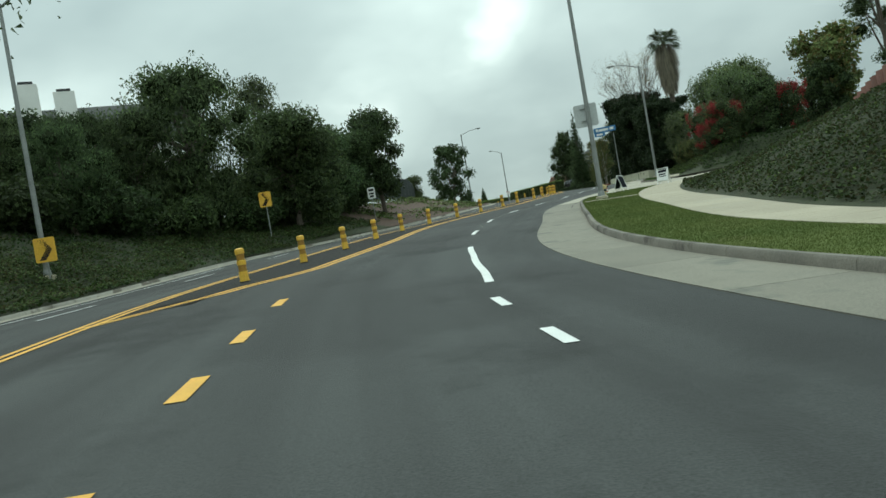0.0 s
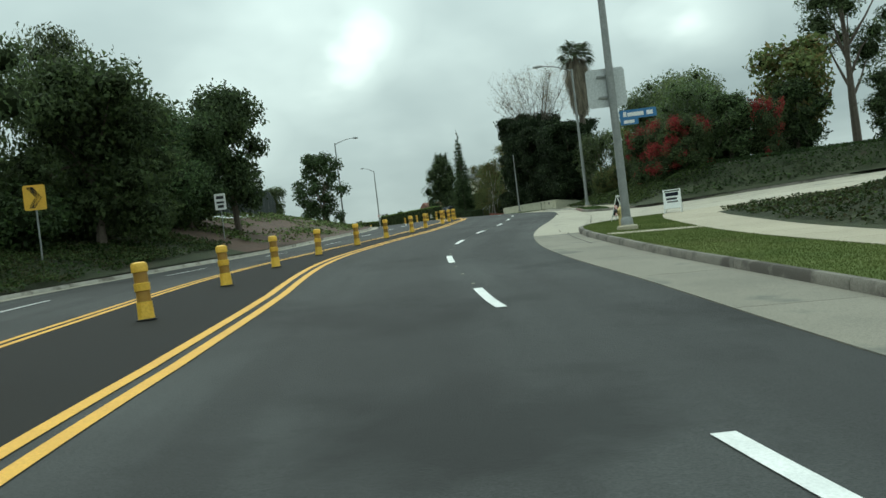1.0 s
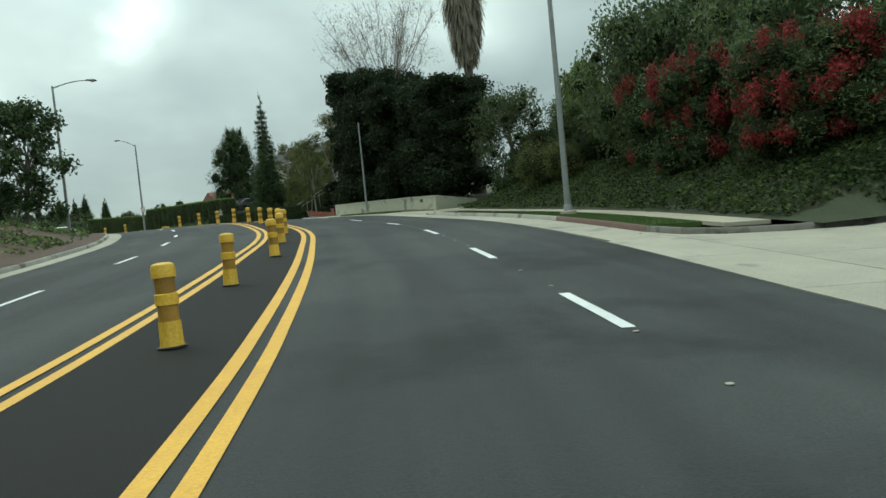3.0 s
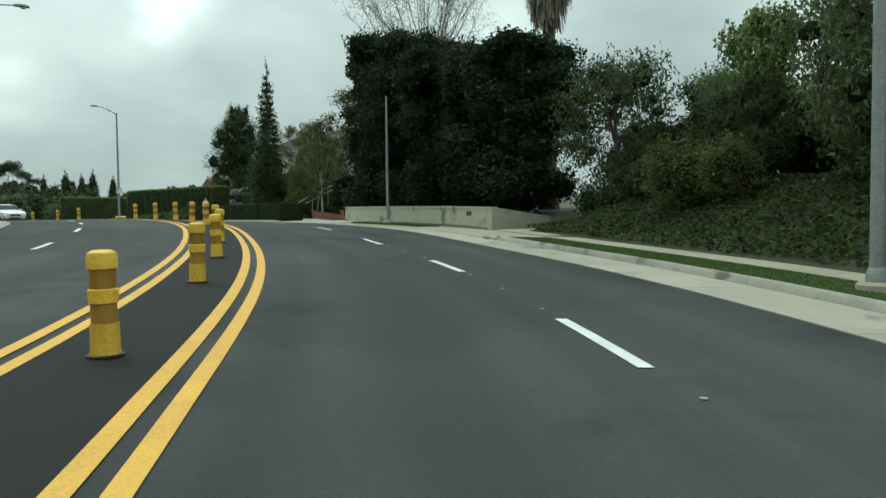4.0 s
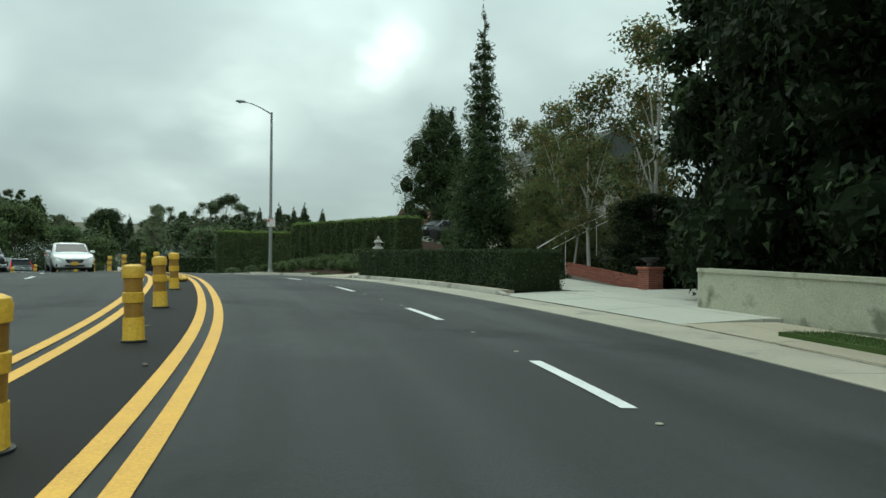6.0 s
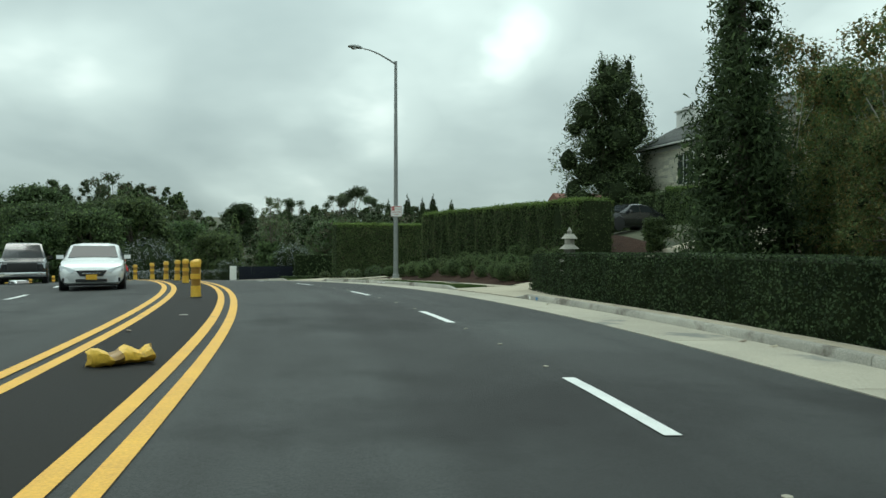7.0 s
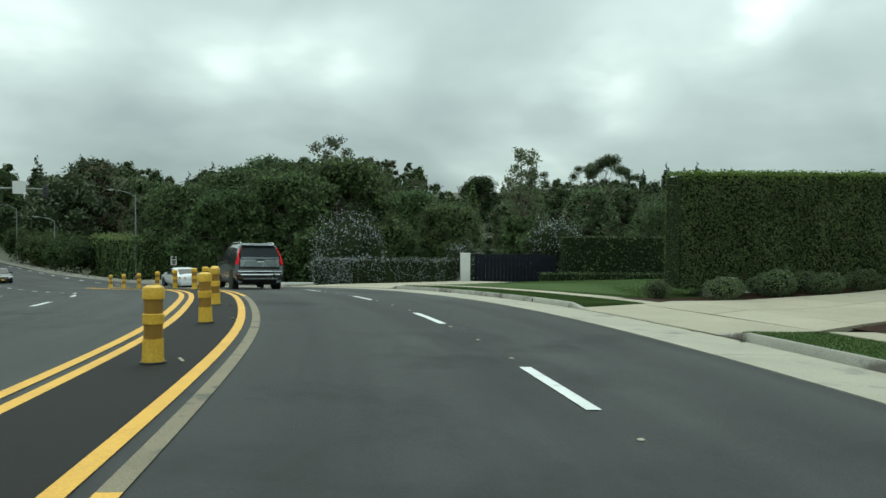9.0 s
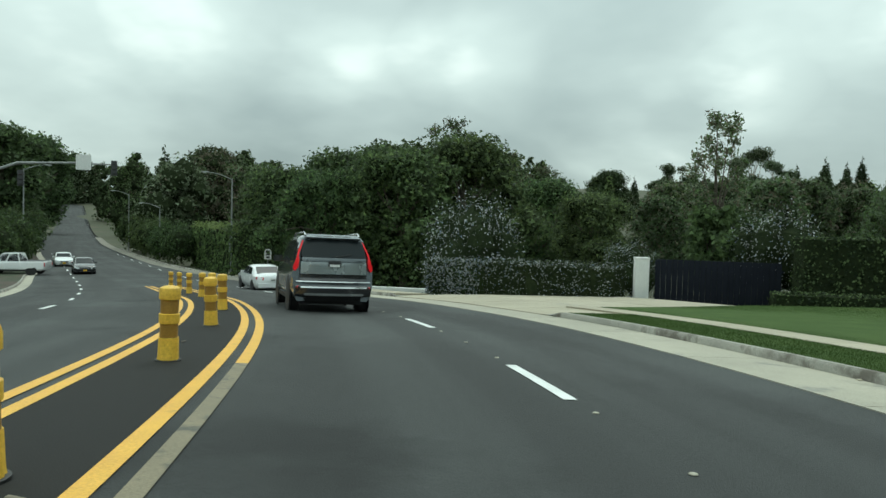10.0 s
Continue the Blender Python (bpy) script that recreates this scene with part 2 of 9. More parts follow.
LEAF_HEDGE_TOP = leaf("hedge_new_growth", (0.085, 0.135, 0.032), (0.15, 0.21, 0.06), by_plant=0.1)
LEAF_AUTUMN = leaf("yellowing_birch_leaves", (0.095, 0.092, 0.030), (0.18, 0.15, 0.055))
LEAF_BROWN = leaf("grey_brown_brush", (0.075, 0.066, 0.045), (0.135, 0.115, 0.082), 0.35)
LEAF_PALM = leaf("palm_fronds", (0.030, 0.050, 0.022), (0.070, 0.10, 0.045), 0.3)
LEAF_DEAD = leaf("dead_palm_fronds", (0.19, 0.165, 0.125), (0.33, 0.29, 0.23), 0.3)
BLOOM_RED = leaf("red_bougainvillea_bracts", (0.14, 0.018, 0.021), (0.27, 0.043, 0.042), 0.35, by_plant=0.1)
BLOOM_WHITE = leaf("white_blossom", (0.55, 0.56, 0.58), (0.75, 0.76, 0.78), 0.15, by_plant=0.1)
BLOOM_BLUE = leaf("pale_blue_blossom", (0.22, 0.27, 0.42), (0.36, 0.42, 0.56), 0.2, by_plant=0.1)
# solid filler inside foliage; the inner shade is put into its dark colour
CORE = surface("inner_shade_filler", (0.015, 0.021, 0.010), (0.034, 0.045, 0.021), scale=2.0, rough=1.0, fine=9, bump=0.8, spec=0.04)
CORE_DARK = surface("ficus_shade_filler", (0.009, 0.014, 0.007), (0.018, 0.026, 0.012), scale=2.0, rough=1.0, fine=9, bump=0.8, spec=0.03)
BARK = surface("grey_brown_bark", (0.075, 0.060, 0.045), (0.15, 0.125, 0.10), scale=4, rough=0.92, fine=25, bump=1.0)
BARK_PALE = surface("pale_birch_bark", (0.30, 0.28, 0.24), (0.46, 0.44, 0.40), scale=4, rough=0.85, fine=25, bump=0.6, stain=(0.08, 0.07, 0.06), stain_scale=6, stain_at=0.62)
STEEL = surface("weathered_galvanised_steel", (0.20, 0.21, 0.205), (0.30, 0.31, 0.30), scale=2.5, rough=0.55, fine=25, bump=0.08, metal=0.35, stain=(0.15, 0.155, 0.15), stain_scale=0.9, stain_at=0.6)
STEEL_DARK = surface("dull_dark_steel", (0.045, 0.047, 0.048), (0.075, 0.078, 0.08), scale=3, rough=0.6, fine=30, bump=0.1, metal=0.3)
SIGN_BACK = surface("bare_aluminium", (0.42, 0.44, 0.44), (0.54, 0.56, 0.56), scale=2, rough=0.5, fine=20, bump=0.03, metal=0.2)
SIGN_WHITE = surface("white_sign_face", (0.66, 0.67, 0.65), (0.76, 0.77, 0.75), scale=4, rough=0.45, fine=30, bump=0.02)
SIGN_YELLOW = surface("yellow_sign_face", (0.66, 0.36, 0.03), (0.78, 0.45, 0.05), scale=3, rough=0.45, fine=30, bump=0.02)
SIGN_BLACK = plain("black_sign_paint", (0.012, 0.012, 0.012), 0.5)
SIGN_RED = plain("red_sign_paint", (0.42, 0.05, 0.04), 0.5)
SIGN_BLUE = surface("blue_sign_face", (0.030, 0.13, 0.30), (0.045, 0.18, 0.38), scale=3, rough=0.45, fine=30, bump=0.02)
POST_YELLOW = surface("yellow_post_plastic", (0.66, 0.37, 0.035), (0.82, 0.50, 0.06), scale=3.5, rough=0.5, fine=30, bump=0.08, stain=(0.42, 0.25, 0.05), stain_scale=4.0, stain_at=0.62, by_object=0.1)
POST_BAND = surface("amber_reflective_band", (0.27, 0.14, 0.022), (0.36, 0.20, 0.035), scale=6, rough=0.38, fine=60, bump=0.15, stain=(0.17, 0.10, 0.03), stain_scale=5, stain_at=0.6, by_object=0.15)
HYDRANT = surface("worn_yellow_hydrant_paint", (0.42, 0.33, 0.13), (0.58, 0.47, 0.22), scale=5, rough=0.65, fine=40, bump=0.15, stain=(0.26, 0.20, 0.11), stain_scale=6, stain_at=0.58)
BRICK = surface("red_brick", (0.20, 0.062, 0.042), (0.32, 0.11, 0.075), scale=4, rough=0.88, fine=40, bump=0.5, by_object=0.2)
MORTAR = surface("mortar", (0.28, 0.25, 0.22), (0.38, 0.35, 0.31), scale=3, rough=0.95, fine=40, bump=0.4)
STONE = surface("pale_ledge_stone", (0.60, 0.56, 0.44), (0.80, 0.76, 0.62), scale=2.5, rough=0.88, fine=18, bump=0.6, by_object=0.22, stain=(0.36, 0.33, 0.27), stain_scale=2.2, stain_at=0.64)
RENDERED = surface("white_stucco", (0.62, 0.62, 0.59), (0.74, 0.74, 0.71), scale=0.8, rough=0.9, fine=30, bump=0.25, stain=(0.46, 0.45, 0.42), stain_scale=0.5, stain_at=0.63)
WALL_PLASTER = surface("mossy_plastered_wall", (0.30, 0.31, 0.23), (0.45, 0.44, 0.34), scale=0.9, rough=0.9, fine=30, bump=0.35, stain=(0.16, 0.17, 0.12), stain_scale=0.9, stain_at=0.55)
SHINGLE = surface("dark_roof_shingle", (0.042, 0.048, 0.045), (0.075, 0.080, 0.075), scale=2.5, rough=0.9, fine=25, bump=0.6, by_object=0.2)
WOOD_GREEN = surface("dark_green_shutter_paint", (0.012, 0.022, 0.018), (0.022, 0.034, 0.028), scale=3, rough=0.55, fine=30, bump=0.1)
WOOD_WHITE = surface("white_painted_wood", (0.66, 0.66, 0.63), (0.76, 0.76, 0.73), scale=3, rough=0.55, fine=30, bump=0.1)
FENCE_WOOD = surface("red_brown_fence_boards", (0.13, 0.055, 0.042), (0.20, 0.09, 0.068), scale=2, rough=0.85, fine=25, bump=0.4, by_object=0.2)
SCREEN = surface("dark_green_screen_cloth", (0.018, 0.026, 0.024), (0.030, 0.040, 0.037), scale=0.6, rough=0.9, fine=30, bump=0.2)
GATE_DARK = surface("dark_painted_gate_boards", (0.009, 0.011, 0.017), (0.016, 0.018, 0.026), scale=2, rough=0.8, fine=25, bump=0.1, spec=0.12)
PAINT_GREY = surface("dark_grey_car_paint", (0.085, 0.100, 0.110), (0.098, 0.113, 0.123), scale=2, rough=0.24, fine=300, bump=0.0, metal=0.7, coat=0.8, grain=0.1)
# paler copy of the grey car paint, with sky reflection in its colour
PAINT_SKY_SHEEN = surface("grey_car_paint_sky_sheen", (0.32, 0.36, 0.37), (0.35, 0.39, 0.40), scale=2, rough=0.26, fine=300, bump=0.0, metal=0.6, coat=0.6, grain=0.1)
PAINT_WHITE = surface("white_car_paint", (0.74, 0.75, 0.75), (0.78, 0.79, 0.79), scale=2, rough=0.25, fine=200, bump=0.0, coat=0.8, grain=0.05)
PAINT_BLACK = surface("black_car_paint", (0.012, 0.013, 0.015), (0.018, 0.019, 0.021), scale=2, rough=0.22, fine=200, bump=0.0, coat=0.8, grain=0.1)
CAR_GLASS = plain("tinted_car_glass", (0.018, 0.022, 0.024), 0.14, spec=0.12)
CHROME = plain("chrome", (0.72, 0.73, 0.74), 0.16, metal=1.0)
RUBBER = surface("tyre_rubber", (0.012, 0.012, 0.012), (0.022, 0.022, 0.022), scale=6, rough=0.85, fine=60, bump=0.2)
RIM = surface("alloy_rim", (0.30, 0.31, 0.32), (0.42, 0.43, 0.44), scale=5, rough=0.35, fine=60, bump=0.0, metal=0.8)
TAIL_RED = plain("red_tail_light", (0.50, 0.010, 0.014), 0.3, coat=0.1)
TAIL_LIT = plain("lit_red_tail_light", (0.55, 0.008, 0.014), 0.35, emit=0.28, spec=0.2)
LAMP_CLEAR = plain("clear_headlight", (0.55, 0.58, 0.60), 0.12, coat=0.6)
TRIM_BLACK = plain("black_plastic_trim", (0.018, 0.018, 0.019), 0.55)
LENS_GREY = plain("frosted_lamp_lens", (0.40, 0.42, 0.42), 0.3)
LAMP_SIGNAL_RED = plain("red_signal_lens", (0.75, 0.05, 0.03), 0.3, emit=1.5)
PANE = plain("dark_window_pane", (0.035, 0.042, 0.045), 0.05, coat=0.3)


# ---- mesh helpers ----
def mesh_of(name, verts, faces, mats=(), slots=None, smooth=False):
    me = bpy.data.meshes.new(name)
    me.from_pydata([tuple(v) for v in verts], [], faces)
    for m in mats:
        me.materials.append(m)
    if slots is not None:
        me.polygons.foreach_set("material_index", np.asarray(slots, dtype=np.int32))
    if smooth:
        me.polygons.foreach_set("use_smooth", np.ones(len(me.polygons), dtype=bool))
    me.update()
    return me


def quads_mesh(name, corners, mats=(), slots=None):
    """A mesh of loose three- or four-cornered faces from an array (n, corners, 3)."""
    corners = np.asarray(corners, dtype=np.float32)
    n, sides = corners.shape[:2]
    me = bpy.data.meshes.new(name)
    me.vertices.add(sides * n)
    me.vertices.foreach_set("co", corners.reshape(-1))
    me.loops.add(sides * n)
    me.loops.foreach_set("vertex_index", np.arange(sides * n, dtype=np.int32))
    me.polygons.add(n)
    me.polygons.foreach_set("loop_start", np.arange(0, sides * n, sides, dtype=np.int32))
    for m in mats:
        me.materials.append(m)
    if slots is not None:
        me.polygons.foreach_set("material_index", np.asarray(slots, dtype=np.int32))
    me.update(calc_edges=True)
    me.validate()
    return me


def thing(name, label, category, at=None, group="", kind=""):
    ob = new(name)
    ob.empty_display_size = 0.2
    if at is not None:
        ob.matrix_basis = at
    return tagged(ob, label, category, group, kind)


def part(name, data, material=None, parent=None, label="", m=None):
    """Links a bmesh or a mesh as one object under a thing or a part."""
    if isinstance(data, bmesh.types.BMesh):
        me = bpy.data.meshes.new(name)
        data.to_mesh(me)
        data.free()
    else:
        me = data
    if material is not None and not me.materials:
        me.materials.append(material)
    if isinstance(data, bmesh.types.BMesh):
        me.set_sharp_from_angle(angle=radians(38))
    ob = new(name, me)
    if parent is not None:
        ob.parent = parent
    if m is not None:
        ob.matrix_basis = m
    if label:
        tagged(ob, label)
    return ob


def add_box(bm, sx, sy, sz, at=(0, 0, 0), bevel=0.0, m=None):
    """A box of those sizes whose base centre is at the place given."""
    geo = bmesh.ops.create_cube(bm, size=1.0)["verts"]
    bmesh.ops.scale(bm, vec=(sx, sy, sz), verts=geo)
    bmesh.ops.translate(bm, vec=(at[0], at[1], at[2] + sz / 2), verts=geo)
    if bevel:
        edges = list({e for v in geo for e in v.link_edges})
        r = bmesh.ops.bevel(bm, geom=edges, offset=bevel, segments=2, affect="EDGES", profile=0.6)
        geo = list({v for f in r["faces"] for v in f.verts} | {v for v in geo if v.is_valid})
    if m is not None:
        bmesh.ops.transform(bm, matrix=m, verts=geo)
    return bm


def box(sx, sy, sz, at=(0, 0, 0), bevel=0.0):
    return add_box(bmesh.new(), sx, sy, sz, at, bevel)


def lathe(profile, turns=16, bm=None, smooth=True):
    """A turned body from a profile of (radius, height)."""
    bm = bm or bmesh.new()
    rings = []
    for r, z in profile:
        if r < 1e-5:
            rings.append([bm.verts.new((0, 0, z))])
        else:
            rings.append([bm.verts.new((r * math.cos(2 * math.pi * k / turns), r * math.sin(2 * math.pi * k / turns), z)) for k in range(turns)])
    for a, b in zip(rings, rings[1:]):
        for k in range(turns):
            if len(a) == 1 and len(b) > 1:
                f = bm.faces.new((a[0], b[k], b[(k + 1) % turns])[::-1])
            elif len(b) == 1 and len(a) > 1:
                f = bm.faces.new((a[k], a[(k + 1) % turns], b[0]))
            elif len(a) > 1:
                f = bm.faces.new((a[k], a[(k + 1) % turns], b[(k + 1) % turns], b[k]))
            else:
                continue
            f.smooth = smooth
    for ring in (rings[0], rings[-1]):
        if len(ring) > 2:
            bm.faces.new(ring if ring is rings[-1] else ring[::-1])
    return bm


def tube(points, radii, turns=8, bm=None):
    """A round pipe along points; radii: one a point."""
    bm = bm or bmesh.new()
    pts = [Vector(p) for p in points]
    rings = []
    for k, p in enumerate(pts):
        ahead = (pts[min(k + 1, len(pts) - 1)] - pts[max(k - 1, 0)]).normalized()
        side = ahead.orthogonal() if k == 0 else (side - side.dot(ahead) * ahead)
        side.normalize()
        up = ahead.cross(side)
        r = radii[k] if hasattr(radii, "__len__") else radii
        rings.append([bm.verts.new(p + r * (math.cos(2 * math.pi * j / turns) * side + math.sin(2 * math.pi * j / turns) * up)) for j in range(turns)])
    for a, b in zip(rings, rings[1:]):
        for j in range(turns):
            bm.faces.new((a[j], a[(j + 1) % turns], b[(j + 1) % turns], b[j])).smooth = True
    bm.faces.new(rings[0][::-1])
    bm.faces.new(rings[-1])
    return bm


def loft(sections, bm=None, closed=True):
    """A skin over sections with the same number of points, closed at both ends."""
    bm = bm or bmesh.new()
    rings = [[bm.verts.new(p) for p in s] for s in sections]
    n = len(rings[0])
    for a, b in zip(rings, rings[1:]):
        for j in range(n):
            bm.faces.new((a[j], a[(j + 1) % n], b[(j + 1) % n], b[j])).smooth = True
    if closed:
        bm.faces.new(rings[0][::-1])
        bm.faces.new(rings[-1])
    bmesh.ops.recalc_face_normals(bm, faces=bm.faces)
    return bm


def slab(points, thick, bm=None):
    """A flat plate through points, with a thickness along its own normal."""
    bm = bm or bmesh.new()
    pts = [Vector(p) for p in points]
    normal = (pts[1] - pts[0]).cross(pts[-1] - pts[0]).normalized() * thick
    low, top = [bm.verts.new(p) for p in pts], [bm.verts.new(p + normal) for p in pts]
    n = len(pts)
    bm.faces.new(low[::-1])
    bm.faces.new(top)
    for k in range(n):
        bm.faces.new((low[k], low[(k + 1) % n], top[(k + 1) % n], top[k]))
    return bm


# ---- the line of the road: x, y, z of its median at the posts and beyond ----
MEDIAN = [
    (9, -42, -1.3), (0.6, -18, -0.3), (-2.6, -6, 0.1), (-4.5, 6, 0.45), (-5.15, 18.3, 1.06), (-3.7, 27.8, 1.56),
    (-1.93, 36.7, 2.06), (1.18, 45.4, 2.5), (4.95, 53.9, 2.94), (8.4, 62.7, 3.44), (11.25, 71.2, 3.87), (13.2, 80.1, 4.24),
    (14.25, 88.6, 4.65), (14.25, 97.5, 4.9), (13.2, 107, 5.05), (11.5, 116.3, 5.12), (8.81, 125.8, 5.05), (5.15, 134.9, 4.85),
    (1.06, 143.1, 4.54), (-1.35, 146.9, 4.36), (-6.89, 154.4, 3.82), (-13.3, 161.1, 3.15), (-22, 168.4, 2.25), (-50, 188.9, 0.2),
    (-66.4, 200, -0.3), (-91.3, 216.2, -0.6), (-116.9, 233.6, -0.9), (-161.8, 266.5, -1.3), (-221.3, 310.7, -1.2), (-285.9, 358.6, 1.6),
    (-345.9, 402.3, 7.4), (-380.9, 427.8, 8.8), (-440.9, 471.4, 7),
]
_ctrl = np.array(MEDIAN, float)
_u = np.r_[0, np.cumsum(np.linalg.norm(np.diff(_ctrl[:, :2], axis=0), axis=1))]
_m = np.gradient(_ctrl, _u, axis=0)
ROAD_S = np.arange(0, _u[-1], 0.5)
_k = np.clip(np.searchsorted(_u, ROAD_S, side="right") - 1, 0, len(_ctrl) - 2)
_h = (_u[_k + 1] - _u[_k])[:, None]
_t = ((ROAD_S - _u[_k])[:, None]) / _h
ROAD_P = (2 * _t**3 - 3 * _t**2 + 1) * _ctrl[_k] + (_t**3 - 2 * _t**2 + _t) * _h * _m[_k] + (-2 * _t**3 + 3 * _t**2) * _ctrl[_k + 1] + (_t**3 - _t**2) * _h * _m[_k + 1]
ROAD_T = np.gradient(ROAD_P[:, :2], axis=0)
ROAD_T /= np.linalg.norm(ROAD_T, axis=1)[:, None]
ROAD_END = float(ROAD_S[-1]) - 1.0
CROSS_RIGHT, CROSS_LEFT = -0.035, -0.008
EDGE_RIGHT, KERB_RIGHT = 7.6, 9.1


def cross_fall(d):
    return CROSS_RIGHT * min(d, 14.0) if d > 0 else CROSS_LEFT * -d


def road_point(s, d, h=0.0):
    """The place s metres along the median and d metres to its right, h above the road's surface."""
    x, y, z = (np.interp(s, ROAD_S, ROAD_P[:, n]) for n in range(3))
    tx, ty = (np.interp(s, ROAD_S, ROAD_T[:, n]) for n in range(2))
    return Vector((x + d * ty, y - d * tx, z + cross_fall(d) + h))


def road_heading(s):
    tx, ty = (np.interp(s, ROAD_S, ROAD_T[:, n]) for n in range(2))
    return math.degrees(math.atan2(-tx, ty))


def left_kerb(s):
    return float(np.interp(s, [0, 84, 98, 262, 290, 600], [-8.9, -8.9, -7.5, -7.7, -6.2, -6.0]))


def edge_right(s):
    return float(np.interp(s, [0, 72, 88, 100, 112, 250, 285, 600], [7.6, 7.55, 7.2, 7.25, 7.6, 7.6, 5.2, 5.2]))


def step(a, b, v):
    t = min(max((v - a) / (b - a), 0.0), 1.0)
    return t * t * (3 - 2 * t)


def bank(s, d):
    """Height of the land over the road's own cross fall."""
    if d > 0:
        if d < KERB_RIGHT:
            return 0.0
        slope_a = min(3.1, max(0.0, d - 13.8) * 0.48) * (1 - step(72, 91, s + max(0, d - 14) * 0.6)) * step(20, 45, s)
        street = max(0.0, d - 12) * 0.035 * step(84, 92, s) * (1 - step(106, 110, s))
        ivy = min(2.0, max(0.0, d - 12.2) * 0.5) * step(106, 109, s) * (1 - step(130, 134, s))
        terrace = (0.85 if d > 11.7 else 0.0) * step(134.2, 134.6, s) * (1 - step(147, 149, s)) + max(0.0, min(d - 12, 8)) * 0.06 * step(130, 136, s) * (1 - step(147, 149, s))
        garden = min(1.3, max(0.0, d - 12) * 0.11) * step(157, 166, s) * (1 - step(182, 192, s))
        plot = min(1.6, max(0.0, d - 16) * 0.11) * step(160, 176, s) * (1 - step(187, 193, s)) + min(1.6, max(0.0, d - 15) * 0.05) * step(187, 193, s) * (1 - step(200, 206, s))
        bed = min(1.0, max(0.0, d - 12) * 0.15) * step(174, 180, s) * (1 - step(189.5, 193, s))
        return 0.15 + slope_a + street + ivy + terrace + garden + plot + bed
    k = left_kerb(s)
    if d > k:
        return 0.0
    far = k - d
    rise = min(7.6, max(0.0, far - 1.2) * 0.5) * (1 - step(68, 92, s)) + min(2.8, far * 0.3) * step(68, 92, s) * (1 - step(96, 108, s))
    rise += min(2.6, max(0.0, far - 1) * 0.28) * step(96, 108, s) * (1 - step(132, 150, s))
    dip = -min(1.5, far * 0.06) * step(140, 165, s) * (1 - step(230, 250, s))
    return 0.13 + rise + dip


def land_point(s, d, h=0.0):
    return road_point(s, d, bank(s, d) + h)


def strip(name, s0, s1, columns, material, every=1.0, land=False, rise=0.0, skirt=0.0):
    """A ribbon along the road. columns: distances from the median, numbers or functions of s."""
    n = max(2, int(round((s1 - s0) / every)) + 1)
    verts, faces = [], []
    for s in np.linspace(s0, s1, n):
        ds = [c(s) if callable(c) else c for c in columns]
        row = [land_point(s, d, rise) if land else road_point(s, d, rise) for d in ds]
        if skirt:
            row = [row[0] - Vector((0, 0, skirt))] + row + [row[-1] - Vector((0, 0, skirt))]
        verts += row
    w = len(verts) // n
    for a in range(n - 1):
        for b in range(w - 1):
            k = a * w + b
            faces.append((k, k + 1, k + w + 1, k + w))
    if skirt:
        faces += [tuple(range(w))[::-1], tuple(range((n - 1) * w, n * w))]
    me = mesh_of(name, verts, faces, [material], smooth=not skirt)
    if not skirt:
        across = [[c(s) if callable(c) else c for c in columns] for s in np.linspace(s0, s1, n)]
        uv = me.uv_layers.new(name="along_road").data
        for loop in me.loops:
            a, b = divmod(loop.vertex_index, w)
            uv[loop.index].uv = (s0 + (s1 - s0) * a / (n - 1), across[a][b])
    return me


def structure(name, me, label, category):
    return tagged(new(name, me), label, category, kind="structure")


# ---- ground: one sheet to the horizon ----
def spaced(lo, hi, inner_lo, inner_hi, fine):
    inside = np.arange(inner_lo, inner_hi + 0.01, fine)
    out, v, g = [], inner_hi, fine
    while v < hi:
        g *= 1.28
        v += g
        out.append(v)
    low, v, g = [], inner_lo, fine
    while v > lo:
        g *= 1.28
        v -= g
        low.append(v)
    return np.r_[low[::-1], inside, out]


def wide_land(x, y):
    """Rolling ground away from the road."""
    far = math.hypot(x + 10, y - 150)
    hill = 19.0 * step(120, 400, far) + 5.0 * noise.noise((x * 0.012, y * 0.012, 0.3)) * step(60, 200, far)
    return 1.5 + hill


gx, gy = spaced(-2600, 2600, -70, 62, 2.2), spaced(-2600, 2800, -46, 214, 2.2)
verts = []
rp2 = ROAD_P[:, :2]
for y in gy:
    dist2 = (rp2[:, 0][None, :] - gx[:, None]) ** 2 + (rp2[:, 1][None, :] - y) ** 2
    near = np.argmin(dist2, axis=1)
    for i, x in enumerate(gx):
        k = near[i]
        s = float(ROAD_S[k])
        ox, oy = x - rp2[k, 0], y - rp2[k, 1]
        d = ox * ROAD_T[k, 1] - oy * ROAD_T[k, 0]
        if 0 < k < len(ROAD_S) - 1:
            away = abs(d)
        else:
            away = math.hypot(ox, oy)
        b = 0.0 if KERB_RIGHT + 0.4 > d > left_kerb(s) - 0.6 else bank(s, d)
        close = float(ROAD_P[k, 2]) + cross_fall(d) + b - 0.32
        w = step(38, 110, away)
        verts.append((x, y, close * (1 - w) + wide_land(x, y) * w - 0.1))
nx = len(gx)
faces = [(j * nx + i, j * nx + i + 1, (j + 1) * nx + i + 1, (j + 1) * nx + i) for j in range(len(gy) - 1) for i in range(nx - 1)]
structure("ground", mesh_of("ground", verts, faces, [GROUND], smooth=True), "dry scrubby ground rolling away beside the road", "ground")

# ---- carriageway and its paint ----
structure("road", strip("road", 0, ROAD_END, [lambda s: left_kerb(s) + 0.6, -5, -2.5, 0, 2.2, 4.4, 6, lambda s: edge_right(s) + 0.02], ASPHALT, 1.0), "smooth dark asphalt road bending up over a crest", "road")


